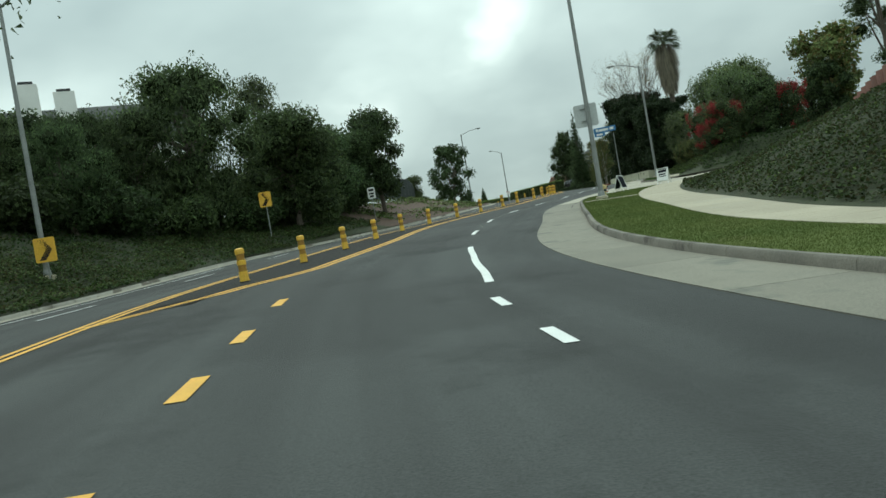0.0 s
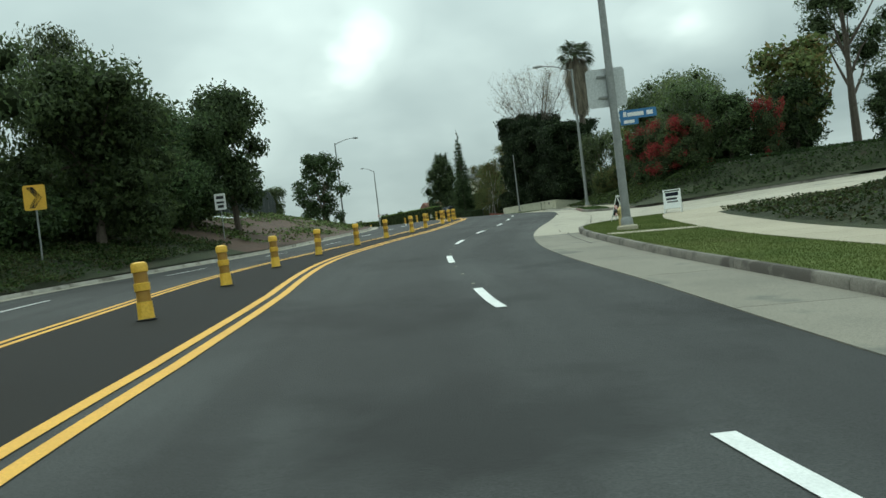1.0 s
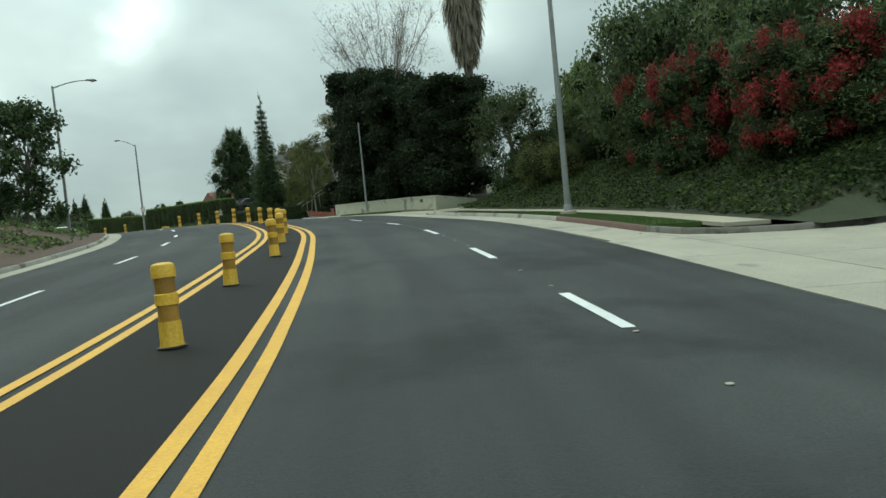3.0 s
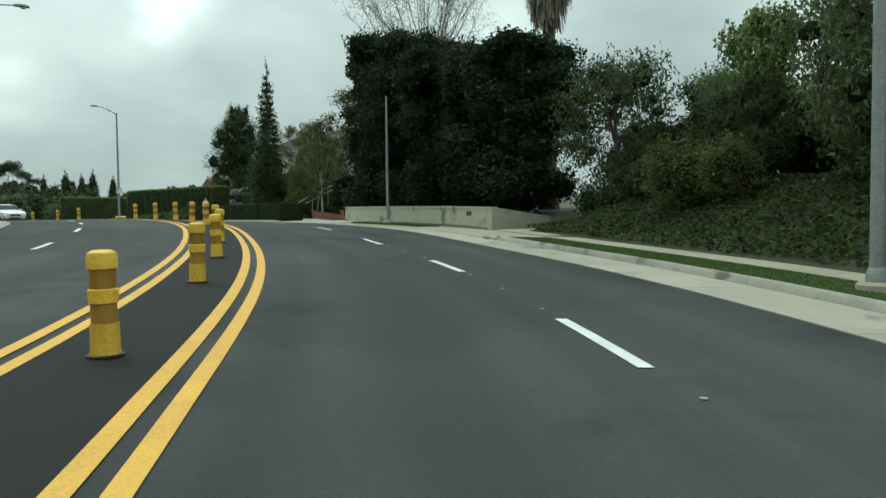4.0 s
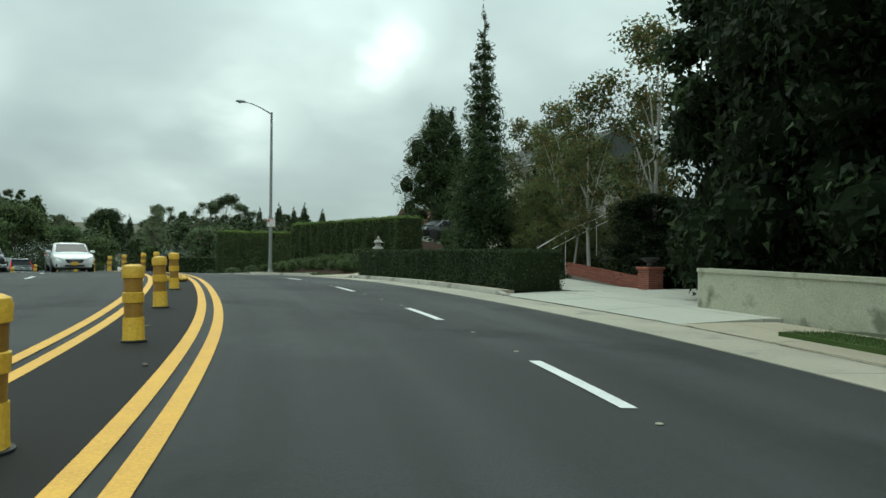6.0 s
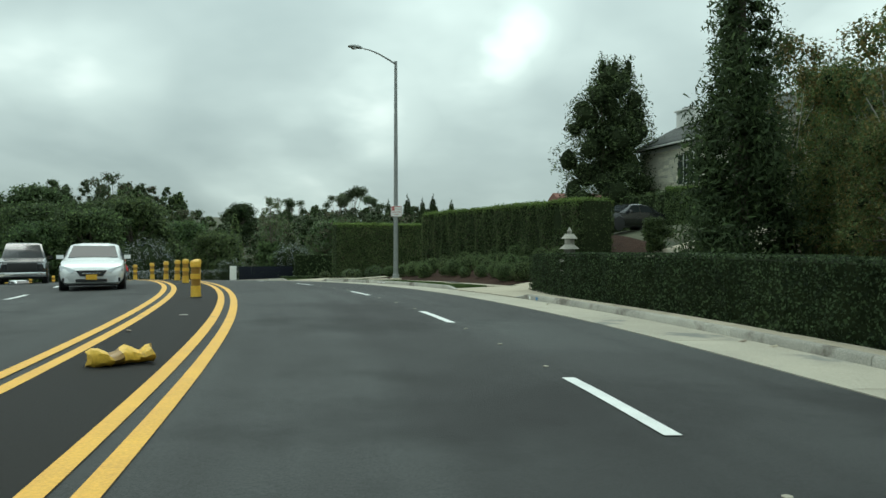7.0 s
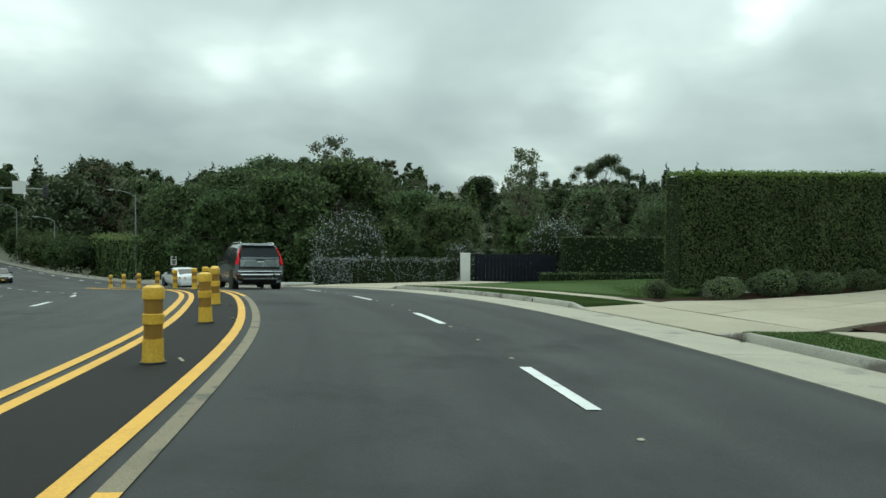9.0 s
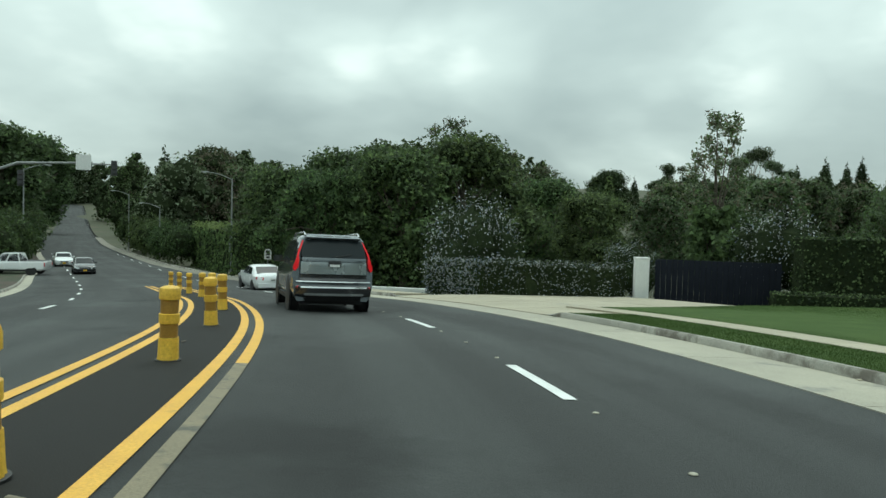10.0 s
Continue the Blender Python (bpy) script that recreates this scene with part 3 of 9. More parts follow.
def line_right(s):
    return float(np.interp(s, [57.5, 60.1, 61, 61.8, 62.8, 64.2, 68, 74, 80, 84, 100, 112, 122, 600], [-1.75, 0.12, 0.35, 0.71, 1.13, 1.5, 1.6, 1.58, 1.38, 1.25, 0.92, 0.76, 0.72, 0.72]))


def line_left(s):
    return -float(np.interp(s, [40, 57.5, 72, 88, 104, 114, 600], [1.85, 1.75, 1.75, 1.2, 0.92, 0.78, 0.78]))


structure("median", strip("median", 58.6, 236, [lambda s: line_left(s) + 0.1, 0.0, lambda s: line_right(s) - 0.1], ASPHALT_MEDIAN, 1.0, rise=0.005), "painted median of darker patched asphalt", "median")
mark_root = thing("yellow_lines", "double yellow centre lines along both sides of the median", "road marking", kind="structure")
for side, line in ((1, line_right), (-1, line_left)):
    for off in (-0.14, 0.14):
        cuts = [(57.5 if side > 0 else 46.0, 238)]
        if side > 0 and off > 0:
            cuts = [(57.5, 183.5), (201.5, 238)]
        for a, b in cuts:
            part("line", strip("line", a, b, [lambda s: line(s) + off - 0.075, lambda s: line(s) + off + 0.075], YELLOW_PAINT, 0.5, rise=0.010), None, mark_root)
part("line", strip("line", 183.5, 201.5, [lambda s: line_right(s) + 0.065, lambda s: line_right(s) + 0.215], FADED_PAINT, 0.5, rise=0.010), None, mark_root, "worn grey-brown stretch of line")
lane_root = thing("white_lane_marks", "white broken lane lines on dark asphalt", "road marking", kind="structure")


def lane_right(s):
    return float(np.interp(s, [46, 50, 53.3, 55.4, 57, 61.5, 64.6, 71, 86, 106, 118, 128, 140, 157, 172, 187, 201, 600], [5.4, 5.42, 5.47, 5.69, 5.82, 5.88, 5.72, 5.12, 4.72, 4.55, 4.52, 4.38, 4.4, 4.72, 4.65, 4.37, 4.3, 4.3]))


def lane_left(s):
    return -float(np.interp(s, [40, 80, 92, 104, 600], [5.4, 5.35, 4.4, 4.3, 4.25]))


DASHES = [71.2, 78.8, 86.4, 93.1, 99.8, 106.5, 113.9, 120.9, 128.1, 135.2, 142.2, 148.6, 156.4, 163.8, 171.5, 179.2, 186.7, 193.7, 200.8, 208.0]
for k in range(-1, 34):
    s = DASHES[k] if 0 <= k < 20 else 208.0 + 7.21 * (k - 19) if k > 0 else 64.0
    if k >= 0:
        part("dash", strip("dash", s - 1.12, s + 1.12, [lambda q: lane_right(q) - 0.075, lambda q: lane_right(q) + 0.075], WHITE_PAINT, 0.75, rise=0.010), None, lane_root)
    part("dash", strip("dash", s - 1.9, s + 0.4, [lambda q: lane_left(q) - 0.07, lambda q: lane_left(q) + 0.07], WHITE_PAINT, 0.75, rise=0.010), None, lane_root)
part("solid_line", strip("solid_line", 55.2, 64.4, [lambda q: lane_right(q) - 0.075, lambda q: lane_right(q) + 0.075], WHITE_PAINT, 0.5, rise=0.010), None, lane_root)
for s in (50.0, 52.8):
    part("dash", strip("dash", s - 0.45, s + 0.45, [5.36, 5.5], WHITE_PAINT, 0.3, rise=0.010), None, lane_root)
for s in (47.0, 50.1, 53.0, 56.6):
    part("yellow_dash", strip("yellow_dash", s - 0.5, s + 0.5, [2.02, 2.2], YELLOW_PAINT, 0.5, rise=0.010), None, lane_root)
part("edge_line", strip("edge_line", 30, 76, [-7.25, -7.13], WHITE_PAINT, 1.0, rise=0.010), None, lane_root)
marker_mesh = bpy.data.meshes.new("road_stud")
bm = lathe([(0.034, 0.0), (0.034, 0.004), (0.026, 0.008), (0.0, 0.009)], 8)
bm.to_mesh(marker_mesh)
bm.free()
marker_mesh.materials.append(GUTTER)
for k in range(0, 20):
    for q in (1.8, 3.6, 5.4):
        s = DASHES[k] + q
        part("road_stud", marker_mesh, None, lane_root, m=Matrix.Translation(road_point(s, lane_right(s) + 0.02 * (k % 3), 0.006)))

# ---- gutters, kerbs, verges and pavements ----


def gutter_run(root, s0, s1, d0, d1, length=3.6, material=GUTTER):
    n = max(1, round((s1 - s0) / length))
    for k in range(n):
        a, b = s0 + (s1 - s0) * k / n, s0 + (s1 - s0) * (k + 1) / n
        part("gutter_slab", strip("gutter_slab", a + 0.008, b - 0.008, [d0, d1], material, 1.2, rise=0.012, skirt=0.1), None, root)


def kerb_run(root, s0, s1, d, material=KERB, length=3.0, high=0.16, name="kerb_stone"):
    """Kerb stones with a rounded nose, d: their road face, a number or a function; behind it to the right."""
    side = 1 if (d(s0) if callable(d) else d) > 0 else -1
    n = max(1, round((s1 - s0) / length))
    rise = [(0.0, -0.05), (0.012, high - 0.04), (0.045, high), (0.155, high), (0.16, -0.05)]
    for k in range(n):
        a, b = s0 + (s1 - s0) * k / n, s0 + (s1 - s0) * (k + 1) / n
        rows = []
        for s in np.linspace(a + 0.006, b - 0.006, 4):
            base = d(s) if callable(d) else d
            rows.append([road_point(s, base + side * o, h) for o, h in rise])
        bm = loft(rows)
        part(name, bm, material, root)


right_kerb = thing("kerb_right", "weathered concrete kerb stones beside a wide gutter", "kerb", kind="structure")
gutter_root = thing("gutter_right", "wide stained concrete gutter slabs", "gutter", kind="structure")
gutter_run(gutter_root, 30, 86, edge_right, KERB_RIGHT + 0.01, material=GUTTER_OLD)
gutter_run(gutter_root, 86, 107, edge_right, KERB_RIGHT + 0.01)
gutter_run(gutter_root, 107, 246, EDGE_RIGHT, KERB_RIGHT + 0.01)
kerb_run(right_kerb, 30, 78, KERB_RIGHT, KERB_OLD)
kerb_run(right_kerb, 108.6, 115.2, KERB_RIGHT, KERB_RED)
for a, b in ((115.2, 129.3), (155.4, 169.4), (175.6, 190.4), (196.8, 210.6), (225, 246)):
    kerb_run(right_kerb, a, b, KERB_RIGHT)
for end, way in ((129.3, 1), (155.4, -1), (169.4, 1), (175.6, -1), (190.4, 1), (196.8, -1), (210.6, 1), (225, -1)):
    rows = []
    for f in (0.0, 0.5, 1.0):
        top = 0.16 - 0.13 * f
        rows.append([road_point(end + way * (0.004 + 0.85 * f), KERB_RIGHT + o, q) for o, q in ((0.0, -0.05), (0.012, top - 0.03), (0.045, top), (0.155, top), (0.16, -0.05))])
    part("dropped_kerb", loft(rows if way > 0 else rows[::-1]), KERB, right_kerb)
# kerb round the street corner
corner = [(78, KERB_RIGHT), (80.5, 9.0), (83, 8.82), (85, 8.72), (86.8, 8.74), (88.3, 9.02), (89.8, 9.8), (91.2, 10.75), (92, 11.9), (92.2, 13), (92.3, 15), (92.6, 18), (93.4, 24)]
for (sa, da), (sb, db) in zip(corner, corner[1:]):
    pa, pb = road_point(sa, da), road_point(sb, db)
    pa.z += 0.035 * max(0, da - 12)
    pb.z += 0.035 * max(0, db - 12)
    along = (pb - pa).normalized()
    inward = Vector((along.y, -along.x, 0))
    rows = [[p + inward * o + Vector((0, 0, h)) for o, h in ((0.0, -0.05), (0.012, 0.12), (0.045, 0.16), (0.155, 0.16), (0.16, -0.05))] for p in (pa, pb + along * 0.01)]
    part("kerb_stone", loft(rows), KERB_OLD, right_kerb)
far_corner = [(108.6, KERB_RIGHT), (107.4, 9.4), (106.8, 10.2), (106.5, 11.6), (106.3, 15), (106.0, 24)]
for (sa, da), (sb, db) in zip(far_corner, far_corner[1:]):
    pa, pb = road_point(sa, da), road_point(sb, db)
    pa.z += 0.035 * max(0, da - 12)
    pb.z += 0.035 * max(0, db - 12)
    along = (pb - pa).normalized()
    inward = Vector((-along.y, along.x, 0))
    rows = [[p + inward * o + Vector((0, 0, h)) for o, h in ((0.0, -0.05), (0.012, 0.12), (0.045, 0.16), (0.155, 0.16), (0.16, -0.05))] for p in (pa, pb + along * 0.01)]
    part("kerb_stone", loft(rows), KERB_OLD, right_kerb)


def paved(name, label, cells, rise=0.16, material=CONCRETE, category="pavement", gap=0.012, thick=0.1):
    """Concrete slabs; cells: corners (s, d) in order."""
    root = thing(name, label, category, kind="structure")
    for cell in cells:
        mid_s, mid_d = (sum(c[n] for c in cell) / len(cell) for n in (0, 1))
        pts = []
        for s, d in cell:
            ss, dd = s + (mid_s - s) * gap, d + (mid_d - d) * gap
            h = rise(ss, dd) if callable(rise) else rise
            pts.append(road_point(ss, dd, h))
        bm = bmesh.new()
        top = [bm.verts.new(p) for p in pts]
        rim = [bm.verts.new(p - Vector((0, 0, thick))) for p in pts]
        f = bm.faces.new(top)
        if f.normal.z < 0 or (pts[1] - pts[0]).cross(pts[2] - pts[1]).z < 0:
            f.normal_flip()
        n = len(pts)
        for k in range(n):
            bm.faces.new((top[k], rim[k], rim[(k + 1) % n], top[(k + 1) % n]))
        bmesh.ops.recalc_face_normals(bm, faces=bm.faces)
        part("paving_slab", bm, material, root)
    return root


def run_cells(s0, s1, d0, d1, length):
    n = max(1, round((s1 - s0) / length))
    return [((s0 + (s1 - s0) * k / n, d0), (s0 + (s1 - s0) * k / n, d1), (s0 + (s1 - s0) * (k + 1) / n, d1), (s0 + (s1 - s0) * (k + 1) / n, d0)) for k in range(n)]


def grid_cells(s0, s1, ns, d0, d1, nd):
    return [c for k in range(nd) for c in run_cells(s0, s1, d0 + (d1 - d0) * k / nd, d0 + (d1 - d0) * (k + 1) / nd, (s1 - s0) / ns)]


def lawn(name, label, s0, s1, d0, d1, blades, rise=0.15, high=0.028, dry=False):
    """A turf sheet with blades on it."""
    ob = structure(name, strip(name, s0, s1, [d0, (lambda s: ((d0(s) if callable(d0) else d0) + (d1(s) if callable(d1) else d1)) / 2), d1], LAWN_DRY if dry else LAWN, 0.8, rise=rise, skirt=0.12), label, "lawn")
    rng = np.random.default_rng(int(s0 * 10 + 3))
    n = blades * 5
    ss = rng.uniform(s0, s1, n)
    lo, up = (np.array([f(v) for v in ss]) if callable(f) else np.full(n, float(f)) for f in (d0, d1))
    dd = lo + (up - lo) * rng.random(n)
    x, y, z = (np.interp(ss, ROAD_S, ROAD_P[:, k]) for k in range(3))
    tx, ty = (np.interp(ss, ROAD_S, ROAD_T[:, k]) for k in range(2))
    p = np.stack([x + dd * ty, y - dd * tx, z + CROSS_RIGHT * np.minimum(dd, 14.0) + rise], axis=1)
    turn, tall = rng.uniform(0, 6.28, n), high * rng.uniform(0.5, 1.4, n)
    side = np.stack([np.cos(turn), np.sin(turn), np.zeros(n)], axis=1) * rng.uniform(0.003, 0.008, n)[:, None]
    tip = p + np.stack([rng.normal(0, 0.014, n), rng.normal(0, 0.014, n), tall], axis=1)
    corners = np.stack([p - side, p + side, tip], axis=1)
    tagged(new("grass", quads_mesh("grass", corners, [BLADES_DRY if dry else BLADES])), "thin mown grass with dry patches" if dry else "short mown green grass on a verge", "grass", kind="stuff")
    return ob


lawn("verge_corner", "mown verge with dry patches between kerb and path", 30, 78, KERB_RIGHT + 0.16, 11.7, 32000, dry=True)
lawn("verge_nose", "rounded end of the mown verge at the street corner", 78, 91.9, lambda s: float(np.interp(s, [78, 80.5, 83, 85, 86.8, 88.3, 89.8, 91.2, 91.9], [9.26, 9.16, 8.98, 8.88, 8.9, 9.2, 9.98, 10.95, 11.9])), lambda s: float(np.interp(s, [78, 88, 91, 91.9], [11.7, 11.7, 12.0, 12.2])), 9000, dry=True)
paved("verge_strip", "narrow concrete strip across the verge at a pole", [((80.75, 9.2), (80.75, 11.7), (81.5, 11.7), (81.5, 9.2))], rise=0.168)
paved("sidewalk_corner", "pale concrete sidewalk curving round the corner", run_cells(30, 88, 11.7, 13.6, 1.55) + [((88, 11.7), (88, 13.6), (90.2, 14.6), (92.1, 15.5), (92.0, 12.2), (91.0, 12.0)), ((92.1, 15.5), (90.2, 14.6), (89.8, 16.5), (92.0, 24), (93.2, 24))], rise=lambda s, d: 0.165 + 0.035 * max(0, d - 12) * step(86, 90, s))
paved("side_street", "cracked pale concrete side street", [((88.3, 9.11), (89.8, 9.8), (91.2, 10.75), (92, 11.9), (92.2, 13), (92.5, 13), (92.5, 9.11)), ((108.6, KERB_RIGHT), (106.3, KERB_RIGHT), (106.3, 13), (106.5, 11.6), (106.8, 10.2), (107.4, 9.4))] + grid_cells(92.5, 106.3, 4, KERB_RIGHT, 13, 1) + grid_cells(92.5, 106.2, 4, 13, 25, 3) + grid_cells(93.5, 106, 3, 25, 50, 3), rise=lambda s, d: 0.018 + 0.035 * max(0, d - 12), material=GUTTER, category="road", gap=0.004)
lawn("verge_ivy", "strip of grass between kerb and sidewalk", 109, 129.2, KERB_RIGHT + 0.16, 10.85, 6000)
paved("sidewalk_ivy", "narrow concrete sidewalk below an ivy bank", run_cells(108, 129.5, 10.85, 12.1, 1.6), rise=0.165)
paved("apron_wall", "broad concrete driveway apron by a low wall", grid_cells(129.5, 147.2, 8, KERB_RIGHT, 11.35, 2), rise=lambda s, d: 0.03 + 0.05 * min(1.5, d - KERB_RIGHT))
lawn("verge_patch", "small thin patch of grass by a pole", 138, 145.5, 9.7, 10.9, 1400, rise=0.13, high=0.05)
paved("driveway_ramp", "concrete driveway rising beside an ivy bank", grid_cells(130.3, 134.1, 2, 11.35, 16, 3), rise=lambda s, d: 0.14 + 0.05 * max(0, d - 11.35))
paved("driveway_brick", "clean pale concrete driveway beside a brick pillar", grid_cells(147.2, 155.3, 3, KERB_RIGHT, 13, 2) + grid_cells(148, 155.6, 2, 13, 26, 4), rise=lambda s, d: 0.03 + 0.07 * min(2, d - KERB_RIGHT) + 0.02 * max(0, d - 11), material=CONCRETE_PALE)
paved("driveway_forecourt", "clean pale concrete forecourt before a brick wall", grid_cells(155.32, 161.6, 2, 11.7, 15.55, 2), rise=lambda s, d: bank(s, d) + 0.05, material=CONCRETE_PALE)
paved("verge_hedge", "concrete strip below a low hedge", run_cells(155.4, 169.4, KERB_RIGHT + 0.16, 9.75, 2.0), rise=0.155)
paved("driveway_lantern", "concrete driveway between two hedges", grid_cells(169.5, 175.5, 2, KERB_RIGHT, 12.2, 1) + grid_cells(170, 176, 2, 12.2, 26, 5), rise=lambda s, d: 0.03 + 0.055 * (d - KERB_RIGHT) if d < 12.3 else bank(s, d) + 0.06)
lawn("verge_shrubs", "mown grass verge below a shrub bed", 175.8, 190.6, KERB_RIGHT + 0.16, 10.95, 7200)
paved("sidewalk_shrubs", "narrow concrete sidewalk beside mulch", run_cells(175.5, 190.6, 10.95, 12.0, 1.6), rise=0.165)
structure("shrub_bed", strip("shrub_bed", 176.2, 199, [12.0, 13.5, 15, 17.5, 20], MULCH, 1.0, land=True, rise=0.02), "dark red bark mulch sloping up to a hedge", "flower bed")
def drive_cells(edges, n):
    """Pairs of slabs between two edges; edges: rows of (d, s of one side, s of the other)."""
    ds = np.linspace(edges[0][0], edges[-1][0], n + 1)
    lo, up = (np.interp(ds, [e[0] for e in edges], [e[k] for e in edges]) for k in (1, 2))
    out = []
    for k in range(n):
        for f0, f1 in ((0.0, 0.5), (0.5, 1.0)):
            out.append(tuple((float(lo[j] + (up[j] - lo[j]) * f), float(ds[j])) for j, f in ((k, f0), (k + 1, f0), (k + 1, f1), (k, f1))))
    return out


paved("driveway_curving", "pale concrete driveway climbing between two hedges", [((190.8, KERB_RIGHT), (190.8, 11.0), (196.4, 11.0), (196.4, KERB_RIGHT))] + drive_cells([(11.0, 190.8, 196.4), (13.3, 191.4, 197.0), (15.2, 191.9, 197.0), (18.2, 193.0, 196.4), (23.0, 193.6, 196.8)], 9), rise=lambda s, d: 0.035 + 0.06 * (d - KERB_RIGHT) if d < 11.2 else bank(s, d) + 0.07)
lawn("verge_gate", "mown green verge between kerb and sidewalk", 196.6, 210.5, KERB_RIGHT + 0.16, 11.3, 8400)
paved("sidewalk_gate", "concrete sidewalk between two lawns", run_cells(196.5, 214, 11.3, 12.4, 1.6), rise=0.165)
lawn("lawn_gate", "deep green front lawn by a gate", 199.2, 214, 12.4, lambda s: float(np.interp(s, [199.2, 202, 205, 208, 210.3, 212, 214], [15.5, 17.2, 21.5, 26, 26.6, 23.2, 19.2])), 16000)
paved("driveway_gate", "wide concrete driveway apron before a flowering hedge", grid_cells(210.6, 224.9, 4, KERB_RIGHT, 12.4, 1) + grid_cells(214, 224.5, 3, 12.4, 18.5, 2), rise=lambda s, d: 0.03 + 0.06 * min(2, d - KERB_RIGHT))
paved("sidewalk_far", "far concrete sidewalk", run_cells(225, 262, 9.4, 11.2, 4.0), rise=0.16)
kerb_run(right_kerb, 246, 330, lambda s: edge_right(s) + 1.5, length=8)
gutter_run(gutter_root, 246, 400, edge_right, lambda s: edge_right(s) + 1.51, 12, GUTTER_OLD)
left_kerb_root = thing("kerb_left", "worn concrete kerb and gutter on the far side of the road", "kerb", kind="structure")
kerb_run(left_kerb_root, 20, 150, lambda s: left_kerb(s), length=4.0, high=0.14)
kerb_run(left_kerb_root, 150, 330, lambda s: left_kerb(s), length=8.0, high=0.14)
for a in np.arange(20, 330, 5.0):
    part("gutter_slab", strip("gutter_slab", a + 0.01, a + 4.99, [lambda s: left_kerb(s) - 0.01, lambda s: left_kerb(s) + 0.62], GUTTER, 2.5, rise=0.010, skirt=0.08), None, left_kerb_root)
structure("bank_left", strip("bank_left", 20, 96, [lambda s: left_kerb(s) - 0.16, lambda s: left_kerb(s) - 1.5, -14, -18, -24, -32], WEEDY, 1.5, land=True, rise=0.02), "earth bank under ivy and grass", "bank")
structure("bank_dirt", strip("bank_dirt", 96, 150, [lambda s: left_kerb(s) - 0.16, lambda s: left_kerb(s) - 1.5, -12, -16, -22, -32], DIRT, 1.5, land=True, rise=0.02), "bare brown dirt bank with weeds", "bank")
structure("verge_left", strip("verge_left", 150, 330, [lambda s: left_kerb(s) - 0.16, lambda s: left_kerb(s) - 2, -13, -20, -30], EARTH, 3.0, land=True, rise=0.02), "dry grassy verge beyond the far kerb", "verge")
structure("ivy_slope", strip("ivy_slope", 24, 90, [13.62, 14.5, 16, 18, 20, 22, 24, 27, 32], WEEDY, 1.5, land=True, rise=0.02), "steep earth slope under ground cover", "bank")
structure("ivy_bank", strip("ivy_bank", 106.2, 134, [12.1, 13.2, 14.5, 16, 18, 22, 30, 40, 50], WEEDY, 1.2, land=True, rise=0.02), "earth bank under dark ivy", "bank")
structure("garden_soil", strip("garden_soil", 155.5, 169.3, [9.75, 11, 13, 16, 20, 28, 36], EARTH, 1.2, land=True, rise=-0.02), "shaded garden soil under trees", "bank")
structure("garden_soil_back", strip("garden_soil_back", 169.3, 177, [12.6, 14, 16, 20, 28, 36], EARTH, 1.2, land=True, rise=-0.03), "garden soil beside a driveway", "bank")


# ---- plants ----
def leaves(rng, centres, radii, count, size, slim=0.55, droop=0.0, shell=0.55, up=0.35, ragged=0.42):
    """Pointed leaves scattered in the outer part of lumpy ellipsoids; the larger an ellipsoid the more it gets."""
    centres, radii = np.asarray(centres, float), np.asarray(radii, float)
    share = radii.prod(axis=1) ** (2 / 3)
    which = rng.choice(len(centres), count, p=share / share.sum())
    way = rng.normal(size=(count, 3))
    way /= np.linalg.norm(way, axis=1)[:, None]
    lump = np.array([noise.noise((w[0] * 1.9 + k, w[1] * 1.9, w[2] * 1.9 - k)) for w, k in zip(way.tolist(), which.tolist())])
    r = (shell + (1.06 - shell) * rng.random(count) ** 0.7) * (1 + ragged * lump) + (rng.random(count) < 0.1) * 0.22 * rng.random(count)
    at = centres[which] + way * radii[which] * r[:, None]
    at[:, 2] -= droop * 0.10 * radii[which][:, 2] * rng.random(count)
    face = way * 0.7 + rng.normal(size=(count, 3)) * 0.7 + np.array([0, 0, up])
    face /= np.linalg.norm(face, axis=1)[:, None]
    along = np.cross(face, rng.normal(size=(count, 3)))
    along[:, 2] -= droop
    along /= np.linalg.norm(along, axis=1)[:, None]
    across = np.cross(face, along)
    across /= np.linalg.norm(across, axis=1)[:, None] + 1e-9
    ln = size * rng.uniform(0.6, 1.4, count)[:, None]
    wd = ln * slim
    return np.stack([at - along * ln * 0.42 - across * wd * 0.5, at - along * ln * 0.28 + across * wd * 0.55, at + along * ln * 0.6], axis=1)


def core_faces(centre, radii, rng, rings=4, turns=6):
    """Rough inner body of a clump, as loose faces."""
    pts = []
    for a in range(rings + 1):
        th = math.pi * a / rings
        for b in range(turns):
            ph = 2 * math.pi * b / turns
            k = 1 + 0.32 * noise.noise((3 * math.cos(ph) + centre[0], 3 * math.sin(ph) + centre[1], 2 * th + centre[2]))
            pts.append((centre[0] + radii[0] * k * math.sin(th) * math.cos(ph), centre[1] + radii[1] * k * math.sin(th) * math.sin(ph), centre[2] + radii[2] * k * math.cos(th)))
    out = []
    for a in range(rings):
        for b in range(turns):
            out.append([pts[a * turns + b], pts[(a + 1) * turns + b], pts[(a + 1) * turns + (b + 1) % turns], pts[a * turns + (b + 1) % turns]])
    out = np.array(out)
    return np.concatenate([out[:, [0, 1, 2]], out[:, [0, 2, 3]]])


